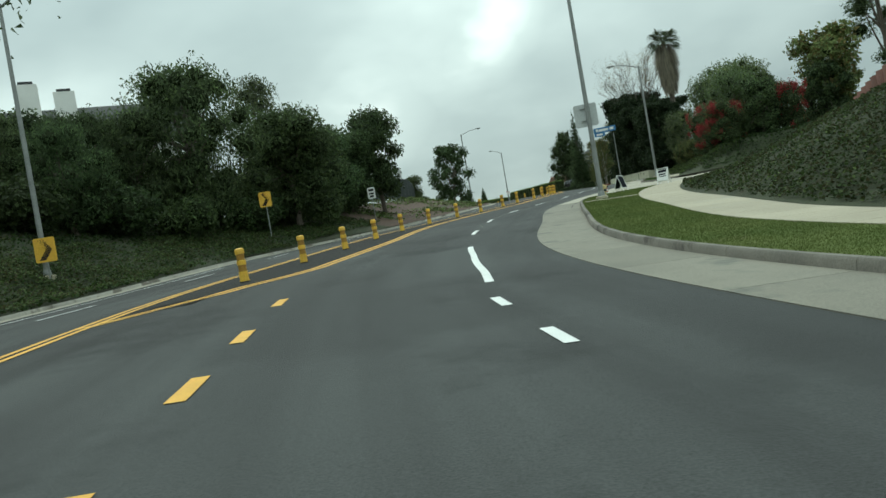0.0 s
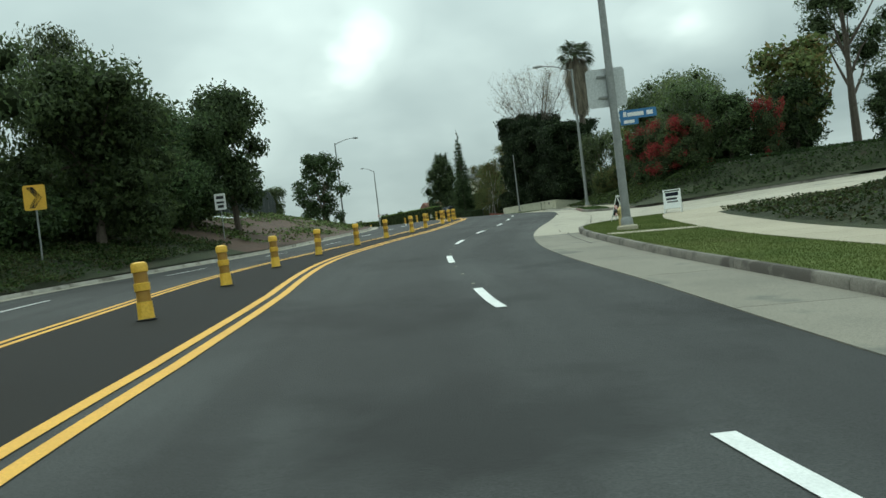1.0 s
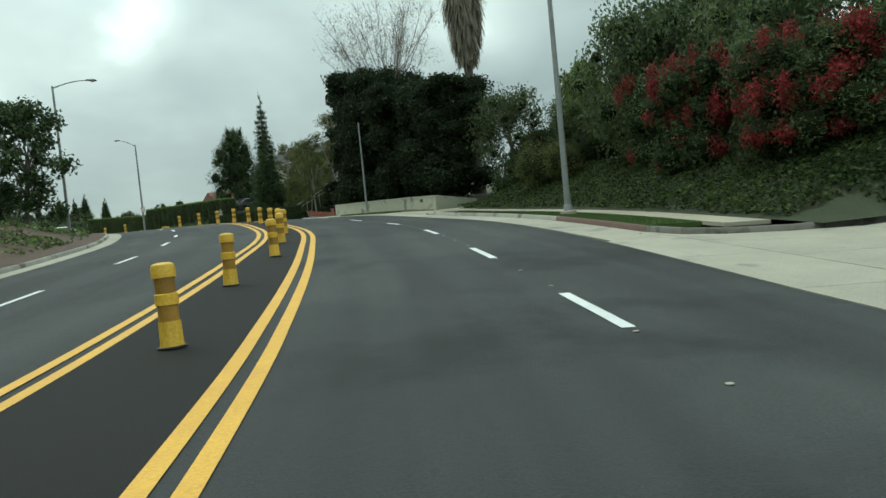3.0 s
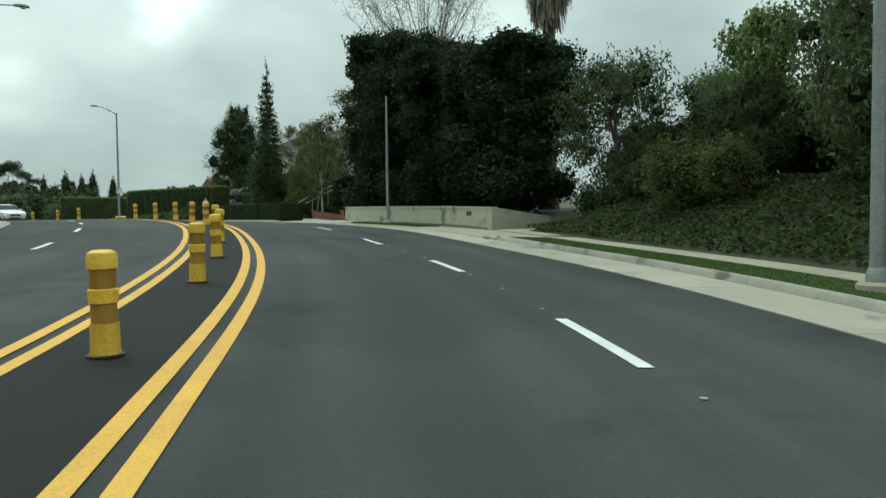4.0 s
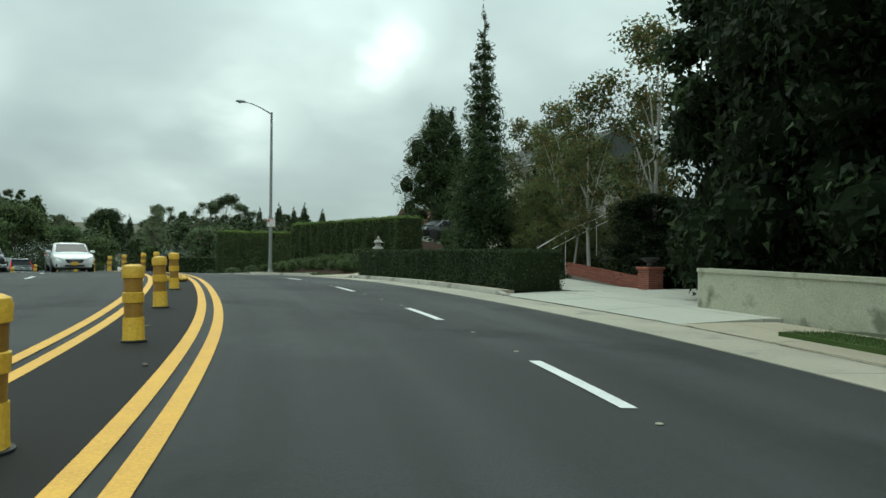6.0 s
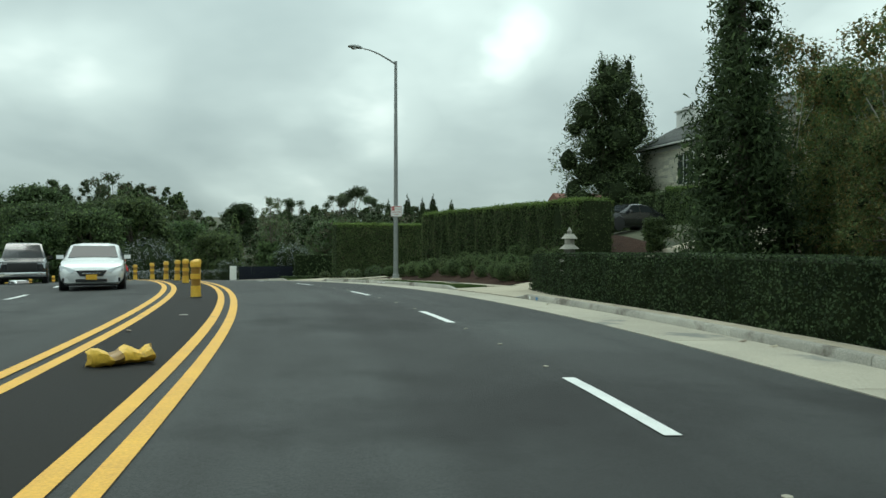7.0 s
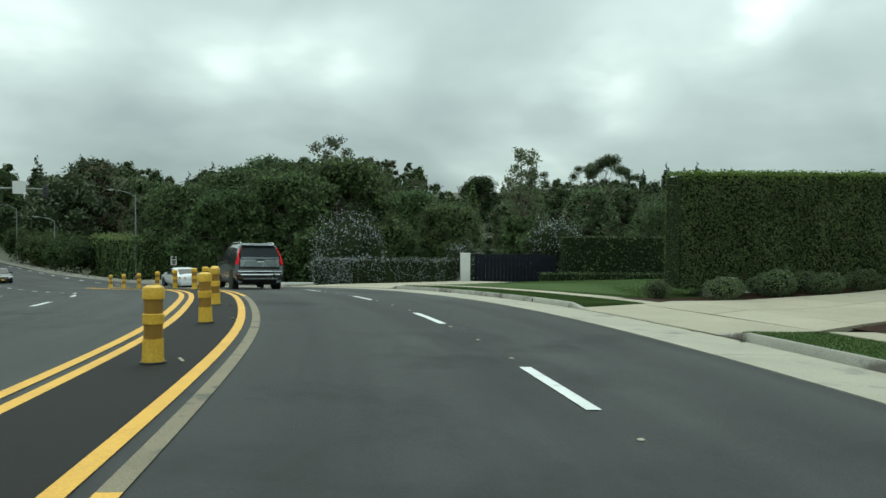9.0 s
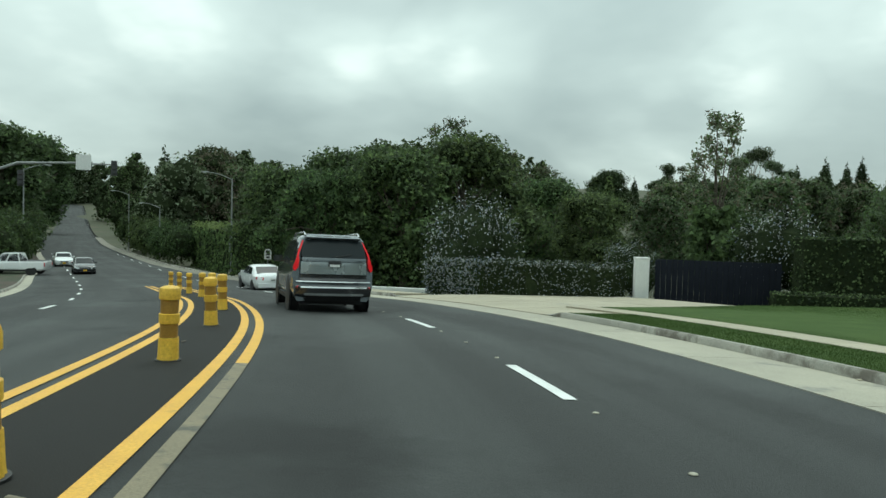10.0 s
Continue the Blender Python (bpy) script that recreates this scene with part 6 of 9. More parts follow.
def far_woods(name, label, spots, mats, mix, seed):
    """Distant woods: for each spot (x, y, height, spread) a few ragged clumps of large leaves and a stem."""
    rng = np.random.default_rng(seed)
    quads, slots = [], []
    for x, y, h, sp in spots:
        z = ground_z(x, y)
        cs, rs = [], []
        kind = rng.random()
        if kind < 0.10:
            # a pointed conifer
            for k in range(12):
                f = (k + 0.5) / 12
                r = sp * 0.52 * (1 - f) + 0.45
                cs.append((x + rng.uniform(-0.3, 0.3), y + rng.uniform(-0.3, 0.3), z + h * f))
                rs.append((r, r, h * 0.07))
        for k in range(13 if kind >= 0.10 else 0):
            a, off = k * 2.4 + rng.uniform(0, 1), math.sqrt((k + 0.5) / 13)
            r = sp * (rng.uniform(0.28, 0.52) if kind < 0.75 else rng.uniform(0.18, 0.34))
            cs.append((x + math.cos(a) * off * sp * 0.8, y + math.sin(a) * off * sp * 0.8, z + h - r - h * 0.62 * off ** 2.2 * rng.uniform(0.75, 1.1)))
            rs.append((r, r, r * rng.uniform(0.8, 1.1)))
        for k in range(4 if kind >= 0.10 else 0):
            a = k * 1.57 + rng.uniform(0, 1)
            cs.append((x + math.cos(a) * sp * 0.5, y + math.sin(a) * sp * 0.5, z + h * 0.22))
            rs.append((sp * 0.5, sp * 0.5, h * 0.26))
        close = 3.6 if math.hypot(x, y - 150) < 150 else 2.0 if math.hypot(x, y - 150) < 240 else 1.0
        q = leaves(rng, cs, rs, int((560 + 24 * h) * close ** 0.8), (0.08 * sp + 0.30) / close ** 0.42, slim=0.9, shell=0.55, ragged=0.45)
        quads.append(q)
        # most leaves of a tree are of one kind
        own = rng.choice(len(mix), p=mix)
        slots.append(np.where(rng.random(len(q)) < 0.75, own, rng.choice(len(mix), len(q), p=mix)))
        # dark filler cores in place of shade between the leaves
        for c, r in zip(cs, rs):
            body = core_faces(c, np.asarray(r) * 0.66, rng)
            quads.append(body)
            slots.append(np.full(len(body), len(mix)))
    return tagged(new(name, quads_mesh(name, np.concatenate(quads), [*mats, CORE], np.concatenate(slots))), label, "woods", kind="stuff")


wr = random.Random(17)
spots = []
while len(spots) < 290:
    a, r = radians(wr.uniform(-38, 80)), wr.uniform(115, 430)
    x, y = -10 - math.sin(a) * r, 140 + math.cos(a) * r
    k = int(np.argmin((rp2[:, 0] - x) ** 2 + (rp2[:, 1] - y) ** 2))
    if math.hypot(rp2[k, 0] - x, rp2[k, 1] - y) < 19:
        continue
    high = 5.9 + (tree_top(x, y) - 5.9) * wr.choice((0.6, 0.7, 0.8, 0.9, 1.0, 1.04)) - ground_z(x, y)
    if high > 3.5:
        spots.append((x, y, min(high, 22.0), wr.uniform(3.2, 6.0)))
far_woods("far_woods", "distant wooded hillside of mixed grey-green trees", spots, [LEAF_LIGHT, LEAF_MID, LEAF_GREY, LEAF_BROWN, LEAF_DARK], [0.1, 0.3, 0.28, 0.14, 0.18], 19)
spots = []
for k in range(90):
    s_far, side = wr.uniform(300, 590), wr.choice((-1, 1))
    p = road_point(s_far, side * wr.uniform(14, 60))
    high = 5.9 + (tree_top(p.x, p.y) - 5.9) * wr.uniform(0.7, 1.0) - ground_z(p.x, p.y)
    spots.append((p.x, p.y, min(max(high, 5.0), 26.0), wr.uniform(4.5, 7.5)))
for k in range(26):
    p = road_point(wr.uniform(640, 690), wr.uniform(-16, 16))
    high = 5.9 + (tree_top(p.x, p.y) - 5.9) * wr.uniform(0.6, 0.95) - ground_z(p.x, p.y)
    spots.append((p.x, p.y, min(max(high, 8.0), 30.0), wr.uniform(6, 9)))
far_woods("hill_road_woods", "dark mixed woods along the far hill road", spots, [LEAF_DARK, LEAF_MID, LEAF_GREY, LEAF_BROWN], [0.25, 0.35, 0.25, 0.15], 29)
spots = []
while len(spots) < 80:
    a, r = radians(wr.uniform(60, 178)), wr.uniform(45, 190)
    x, y = -5 - math.sin(a) * r, 95 + math.cos(a) * r
    k = int(np.argmin((rp2[:, 0] - x) ** 2 + (rp2[:, 1] - y) ** 2))
    if math.hypot(rp2[k, 0] - x, rp2[k, 1] - y) < 42:
        continue
    spots.append((x, y, wr.uniform(5, 9), wr.uniform(3.5, 6)))
far_woods("hillside_trees", "garden trees on lower ground beyond the far kerb", spots, [LEAF_DARK, LEAF_MID, LEAF_GREY], [0.3, 0.4, 0.3], 23)


def eucalyptus(label, seed, height):
    rng = np.random.default_rng(seed)
    root = thing("eucalyptus_tree", label, "tree")
    tops = [(rng.uniform(-4, 4), rng.uniform(-4, 4), height * rng.uniform(0.32, 0.95)) for _ in range(22)]
    part("trunk", limbs(rng, height * 0.8, 5, 0.5, 7, 0.05, 0.45, tops), BARK_PALE, root)
    part("crown", crown("crown", rng, tops, [(rng.uniform(1.6, 2.8),) * 2 + (rng.uniform(1.3, 2.2),) for _ in tops], 9000, 0.5, (LEAF_DARK, LEAF_GREY), (0.45, 0.55), 0.6, shell=0.5), None, root)
    return root


euc = eucalyptus("tall eucalyptus with flat dark clumps on the skyline", 81, 24)
# bearing, distance and rise from the camera's last place set each size
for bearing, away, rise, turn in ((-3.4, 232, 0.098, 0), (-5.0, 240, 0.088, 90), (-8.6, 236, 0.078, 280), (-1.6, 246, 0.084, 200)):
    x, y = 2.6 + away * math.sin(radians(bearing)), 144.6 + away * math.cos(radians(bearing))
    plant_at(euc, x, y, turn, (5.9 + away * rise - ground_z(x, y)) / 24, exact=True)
spire = conifer("pointed conifer on the skyline", 83, 17, 3.6, 1, 26, 6500, 0.7, name="conifer_tree", core=0.75, power=0.7)
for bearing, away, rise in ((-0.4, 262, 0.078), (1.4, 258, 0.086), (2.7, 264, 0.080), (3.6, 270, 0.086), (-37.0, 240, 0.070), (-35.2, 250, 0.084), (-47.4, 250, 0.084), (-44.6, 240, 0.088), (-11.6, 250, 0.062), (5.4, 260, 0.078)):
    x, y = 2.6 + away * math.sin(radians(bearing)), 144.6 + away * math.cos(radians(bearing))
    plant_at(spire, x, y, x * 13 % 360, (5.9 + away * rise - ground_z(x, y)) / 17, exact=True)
lone = broad_tree("dark rounded tree standing over lower woods", 95, 14, 5.2, 2.0, 26, 9000, 0.42, (LEAF_DARK, LEAF_MID), (0.7, 0.3), 0.4, 0.62, blob=0.4)
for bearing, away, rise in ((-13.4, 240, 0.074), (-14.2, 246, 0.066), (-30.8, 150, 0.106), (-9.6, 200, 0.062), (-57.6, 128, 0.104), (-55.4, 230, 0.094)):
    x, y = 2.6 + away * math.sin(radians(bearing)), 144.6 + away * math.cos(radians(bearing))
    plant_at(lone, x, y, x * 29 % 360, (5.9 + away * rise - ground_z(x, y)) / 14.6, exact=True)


# ---- street furniture ----
def marker_post():
    """Yellow tubular post: fluted foot, two amber bands between bright collars, and a domed cap."""
    root = thing("delineator_post", "yellow plastic delineator post with amber reflective bands", "traffic post", group="posts along the median")
    bm = bmesh.new()
    turns = 24
    rings = []
    for z, f in ((0.0, 1.0), (0.012, 1.0), (0.06, 0.94), (0.28, 0.9)):
        rings.append([bm.verts.new(((0.128 * f - (0.012 if k % 3 == 0 else 0)) * math.cos(2 * math.pi * k / turns), (0.128 * f - (0.012 if k % 3 == 0 else 0)) * math.sin(2 * math.pi * k / turns), z)) for k in range(turns)])
    for a, b in zip(rings, rings[1:]):
        for k in range(turns):
            bm.faces.new((a[k], a[(k + 1) % turns], b[(k + 1) % turns], b[k]))
    bm.faces.new(rings[-1])
    part("foot", bm, POST_YELLOW, root, "fluted yellow foot")
    part("band", lathe([(0.104, 0.27), (0.104, 0.45)], 20), POST_BAND, root, "amber reflective band")
    part("collar", lathe([(0.100, 0.44), (0.118, 0.45), (0.120, 0.56), (0.100, 0.57)], 20), POST_YELLOW, root)
    part("band", lathe([(0.104, 0.56), (0.104, 0.735)], 20), POST_BAND, root, "amber reflective band")
    part("cap", lathe([(0.100, 0.725), (0.122, 0.735), (0.124, 0.83), (0.112, 0.868), (0.07, 0.888), (0.0, 0.892)], 20), POST_YELLOW, root, "domed yellow cap")
    part("base_plate", lathe([(0.15, 0.0), (0.15, 0.015), (0.13, 0.02)], 20), TRIM_BLACK, root)
    return root


post = marker_post()
post_rng = random.Random(3)
where = [62.8, 67.4, 71.9, 76.6, 81.1, 85.5, 90.3, 95.0, 99.4, 104.2, 108.9, 113.3, 118.1, 122.3, 127.0, 131.5, 135.7, 140.1, 144.5, 148.9, 154.2, 168.4, 173.4, 178.6, 183.2, 187.9, 192.5, 197.0, 201.6, 206.3, 211.0, 215.6, 220.2, 224.8, 229.4, 233.6]
aside = {62.8: -0.12, 104.2: -0.22, 108.9: 0.10, 95.0: -0.12, 148.9: -0.1, 178.6: -0.08, 211.0: 0.12}
for k, s in enumerate(where):
    m = Matrix.Translation(road_point(s, aside.get(s, 0.0), 0.006)) @ pose(0, 0, 0, post_rng.uniform(-1.6, 1.6), post_rng.uniform(-1.6, 1.6), post_rng.uniform(0, 360))
    if k == 0:
        post.matrix_basis = m
    else:
        copy_thing(post, m)


def crushed_post(label):
    """A plastic post run over: a flattened, kinked tube with a torn end and its darker bands."""
    root = thing("crushed_post", label, "road post")
    rng = random.Random(8)
    rings = []
    for k in range(13):
        f = k / 12
        y, kink = (f - 0.5) * 0.62, 0.07 * math.sin(f * 5.2)
        wide, thick = 0.15 + 0.03 * math.sin(f * 9), 0.055 + 0.035 * abs(math.sin(f * 7 + 0.6))
        rings.append([(kink + wide * math.cos(a) * rng.uniform(0.88, 1.1), y + 0.03 * math.cos(a * 2 + f), thick + thick * math.sin(a) * rng.uniform(0.8, 1.25)) for a in np.linspace(0, 2 * math.pi, 12, endpoint=False)])
    for name_p, lo, hi, material in (("crushed_base", 0, 4, POST_YELLOW), ("band", 4, 6, POST_BAND), ("crushed_tube", 6, 10, POST_YELLOW), ("torn_top", 10, 12, POST_YELLOW)):
        part(name_p, loft(rings[lo:hi + 1]), material, root)
    return root


fallen = crushed_post("crushed yellow delineator post lying on the median")
fallen.matrix_basis = Matrix.Translation(road_point(158.3, 0.06, 0.012)) @ pose(0, 0, 0, 0, 0, road_heading(158.3) - 70)
for s in (158.9, 163.6):
    tagged(part("post_scar", lathe([(0.08, 0.0), (0.08, 0.004), (0.06, 0.006)], 14), KERB, None, m=Matrix.Translation(road_point(s, 0.05, 0.007))), "pale round scar where a post stood", "road patch")


def lamp_pole(label, high, radius, arm=0.0, name="street_lamp", banded=False):
    """A tapered pole on a concrete foot; with an arm and a lamp head if it has one (the arm points to -x)."""
    root = thing(name, label, "street lamp" if arm else "pole")
    part("foot", lathe([(0.30, -0.1), (0.30, 0.09), (0.26, 0.13), (0.0, 0.14)], 16), CONCRETE, root, "round concrete foot")
    part("pole", lathe([(radius * 1.15, 0.05), (radius, 0.6), (radius * 0.8, high * 0.6), (radius * 0.62, high)], 12), STEEL, root)
    part("base_cover", lathe([(radius * 1.5, 0.12), (radius * 1.35, 0.3), (radius * 1.1, 0.36)], 12), STEEL, root)
    if arm:
        pts = [(0, 0, high - 0.15)] + [(-arm * f, 0, high - 0.15 + 0.62 * math.sin(f * 1.5)) for f in (0.25, 0.5, 0.75, 1.0)]
        part("arm", tube(pts, [0.05, 0.045, 0.04, 0.035, 0.03], 8), STEEL, root)
        end = pts[-1]
        head = []
        for f, w, hgt in ((0.0, 0.06, 0.05), (0.15, 0.13, 0.09), (0.45, 0.17, 0.10), (0.68, 0.12, 0.07), (0.75, 0.04, 0.03)):
            x = end[0] - f
            head.append([(x, -w, end[2]), (x, -w * 0.7, end[2] + hgt), (x, w * 0.7, end[2] + hgt), (x, w, end[2]), (x, w * 0.6, end[2] - 0.04), (x, -w * 0.6, end[2] - 0.04)])
        h = part("lamp_head", loft(head), STEEL, root)
        part("lens", lathe([(0.11, -0.07), (0.13, -0.02), (0.13, 0.0)], 12), LENS_GREY, h, m=Matrix.Translation((end[0] - 0.45, 0, end[2] - 0.03)))
    return root


def road_frame(s, d, h=0.0, turn=0.0):
    """A pose on the land whose x axis points away from the road's middle to the right."""
    return Matrix.Translation(land_point(s, d, h)) @ pose(0, 0, 0, 0, 0, road_heading(s) + turn)


def put_thing(ob, s, d, turn=0.0, h=0.0):
    ob.matrix_basis = road_frame(s, d, h, turn)
    return ob


lp = lamp_pole("tall grey street lamp pole at a street corner", 11.4, 0.125, 2.2)
put_thing(lp, 82.8, 9.95, 0, 0.0)
lp2 = lamp_pole("tall galvanised street lamp on a grass verge", 10.4, 0.115, 2.1)
put_thing(lp2, 116.5, 10.15, 0, 0.0)
put_thing(lamp_pole("plain tapered steel pole without a lamp", 6.7, 0.085, 0, name="steel_pole"), 142.35, 10.35)
lp4 = lamp_pole("tall street lamp with a parking sign on its pole", 11.6, 0.125, 1.9)
put_thing(lp4, 185.7, 11.2)
put_thing(lamp_pole("tall street lamp on the far side of the road", 10.6, 0.11, 2.2), 151.8, -8.4, 180)
put_thing(lamp_pole("leaning street lamp pole behind a chevron sign", 11.0, 0.11, 2.0), 70.6, -11.9, 180)
put_thing(lamp_pole("street lamp at the bottom of the hill", 9.4, 0.11, 2.2), 265.7, 9.9)
for s, d, turn, high in ((300, 8.6, 0, 7.2), (322, 7.2, 0, 9.4), (285, -8.0, 180, 10.4), (350, -9.0, 180, 8.2)):
    put_thing(lamp_pole("distant street lamp on the hill road", high, 0.10, 2.0), s, d, turn)


def bars(parent, rows, material, y=-0.012):
    """Unreadable lettering as plain raised bars: rows of (x0, x1, z0, z1)."""
    for x0, x1, z0, z1 in rows:
        part("lettering", box(x1 - x0, 0.004, z1 - z0, ((x0 + x1) / 2, y, z0)), material, parent)


def word(parent, text, size, x, z, material, y=-0.010):
    cu = bpy.data.curves.new("lettering", "FONT")
    cu.body, cu.size, cu.align_x, cu.extrude = text, size, "CENTER", 0.002
    tmp = new("lettering", cu)
    bpy.context.view_layer.update()
    me = bpy.data.meshes.new_from_object(tmp.evaluated_get(bpy.context.evaluated_depsgraph_get()))
    bpy.data.objects.remove(tmp)
    me.materials.clear()
    me.materials.append(material)
    return part("lettering", me, None, parent, m=pose(x, y, z, 90, 0, 0))


def plate(width, high, at=(0, 0, 0), thick=0.008, corner=0.04):
    """A sheet metal plate in the xz plane with cut corners, its face towards -y."""
    w, h = width / 2, high / 2
    c = min(corner, w * 0.5, h * 0.5)
    pts = [(-w + c, -h), (w - c, -h), (w, -h + c), (w, h - c), (w - c, h), (-w + c, h), (-w, h - c), (-w, -h + c)]
    return slab([(x + at[0], at[1], z + at[2]) for x, z in pts], thick)


# signs that hang on the lamp poles
sign = thing("parking_sign", "white no-stopping sign with red lettering on a lamp pole", "sign", Matrix.Translation(lp4.matrix_basis.translation + Vector((0, 0, 3.66))) @ pose(0, 0, 0, 0, 0, 14) @ pose(0, -0.15, 0) @ Matrix.Scale(0.76, 4))
part("plate", plate(0.78, 0.74), SIGN_WHITE, sign)
for x0, x1, z0, z1 in ((-0.37, 0.37, 0.345, 0.355), (-0.37, 0.37, -0.355, -0.345), (-0.375, -0.365, -0.355, 0.355), (0.365, 0.375, -0.355, 0.355)):
    part("border", box(x1 - x0, 0.004, z1 - z0, ((x0 + x1) / 2, -0.011, z0)), SIGN_RED, sign)
part("panel", box(0.22, 0.004, 0.24, (-0.235, -0.011, 0.04)), SIGN_RED, sign, "red panel")
word(sign, "NO", 0.13, -0.235, 0.11, SIGN_WHITE, -0.016)
word(sign, "STOPPING", 0.085, 0.12, 0.12, SIGN_RED)
word(sign, "ANY TIME", 0.13, 0.0, -0.1, SIGN_RED)
part("arrow", box(0.36, 0.004, 0.025, (0, -0.011, -0.24)), SIGN_RED, sign)
bars(sign, [(-0.3, 0.3, 0.30, 0.33)], SIGN_RED)
part("bracket", box(0.06, 0.12, 0.04, (0, 0.065, -0.02)), STEEL, sign)

square = thing("square_sign", "bare aluminium back of a large square road sign", "sign", Matrix.Translation(lp.matrix_basis.translation + Vector((-0.12, 0, 4.15))) @ pose(0, 0, 0, 0, 0, -14) @ pose(0, 0.17, 0))
part("plate", plate(1.12, 1.12, corner=0.07), SIGN_BACK, square)
part("bracket", box(0.5, 0.05, 0.05, (0, -0.045, 0.3)), STEEL, square)
part("bracket", box(0.5, 0.05, 0.05, (0, -0.045, -0.3)), STEEL, square)
street_sign = thing("street_name_sign", "blue street name plate fixed to a lamp pole", "sign", Matrix.Translation(lp.matrix_basis.translation + Vector((0, 0, 3.28))) @ pose(0, 0, 0, 0, 0, -16) @ pose(0.66, -0.02, 0))
part("plate", plate(1.05, 0.26, corner=0.02), SIGN_BLUE, street_sign)
part("lower_plate", plate(0.5, 0.17, (-0.26, 0, -0.21), corner=0.02), SIGN_BLUE, street_sign)
bars(street_sign, [(-0.42, -0.33, -0.06, 0.08), (-0.30, 0.16, -0.06, 0.05), (0.24, 0.42, -0.06, 0.06)], SIGN_WHITE)
bars(street_sign, [(-0.42, -0.12, -0.25, -0.16)], SIGN_WHITE)


def chevron(label, high, lean=0.0, size=1.0):
    root = thing("chevron_sign", label, "road sign", group="curve warning signs")
    part("post", tube([(0, 0.03, -0.2), (lean, 0.03, high)], [0.035, 0.035], 8), STEEL, root)
    p = part("plate", plate(0.78 * size, 0.96 * size, (lean, 0, high - 0.42), corner=0.05), SIGN_YELLOW, root)
    w, h, z = 0.26 * size, 0.40 * size, high - 0.42
    arm = [(-w, -h), (-w + 0.24, -h), (w, 0), (-w + 0.24, h), (-w, h), (w - 0.24, 0)]
    bm = bmesh.new()
    for tri in ([arm[0], arm[1], arm[2], arm[5]], [arm[5], arm[2], arm[3], arm[4]]):
        slab([(x + lean, -0.004, zz + z) for x, zz in tri], 0.004, bm)
    part("arrow", bm, SIGN_BLACK, p, "black chevron")
    return root


put_thing(chevron("yellow warning sign with a black chevron on a thin post", 3.0), 86.7, -11.3, 22)
put_thing(chevron("yellow warning sign with a black chevron leaning on a bank", 1.75), 70.2, -11.5, 22)
speed = thing("roadside_sign", "narrow white roadside sign on a post", "road sign")
part("post", tube([(0, 0.03, -0.2), (0, 0.03, 2.5)], [0.03, 0.03], 8), STEEL, speed)
part("plate", plate(0.6, 0.9, (0, 0, 2.1)), SIGN_WHITE, speed)
bars(speed, [(-0.2, 0.2, 2.25, 2.42), (-0.2, 0.2, 2.0, 2.12), (-0.16, 0.16, 1.76, 1.92)], SIGN_BLACK)
put_thing(speed, 99.0, -10.5, 20)
far_sign = copy_thing(speed, road_frame(255, 10.6))
tagged(far_sign, "white roadside sign at the foot of the hill")
box_sign = thing("pole_cabinet", "grey cabinet and small sign on a lamp pole", "sign", road_frame(265.7, 9.9, 2.6))
part("cabinet", box(0.55, 0.3, 0.9, (0, -0.25, -0.5), 0.03), STEEL, box_sign)
part("plate", plate(0.5, 0.6, (0, -0.3, 0.85)), SIGN_BACK, box_sign)

# screen fence with a banner on the far bank
fence = thing("screen_fence", "dark green cloth screen on a building site fence", "fence")
for k in range(15):
    a, b = land_point(104 + k * 2.4, -18.6 + 0.12 * k), land_point(104 + (k + 1) * 2.4, -18.6 + 0.12 * (k + 1))
    part("cloth_panel", slab([a + Vector((0, 0, 0.05)), b + Vector((0, 0, 0.05)), b + Vector((0, 0, 2.3)), a + Vector((0, 0, 2.3))], 0.03), SCREEN, fence)
    part("fence_post", tube([a - Vector((0, 0, 0.2)), a + Vector((0, 0, 2.4))], [0.04, 0.04], 6), STEEL, fence)
banner = thing("banner", "tall white feather banner with faded lettering", "banner", Matrix.Translation(land_point(133.4, -18.4)) @ pose(0, 0, 0, 0, 0, 0))
part("pole", tube([(0, 0, -0.2), (0, 0, 3.6)], [0.025, 0.015], 6), STEEL, banner)
part("cloth", loft([[(0.02, -0.01, z), (0.02, 0.01, z), (0.72 + 0.05 * math.sin(z * 2), 0.06 * math.sin(z * 3), z), (0.72 + 0.05 * math.sin(z * 2), -0.02 + 0.06 * math.sin(z * 3), z)] for z in np.linspace(0.9, 3.5, 8)]), SIGN_WHITE, banner)
bars(banner, [(0.25, 0.45, 1.4, 2.9)], SIGN_RED, 0.05)


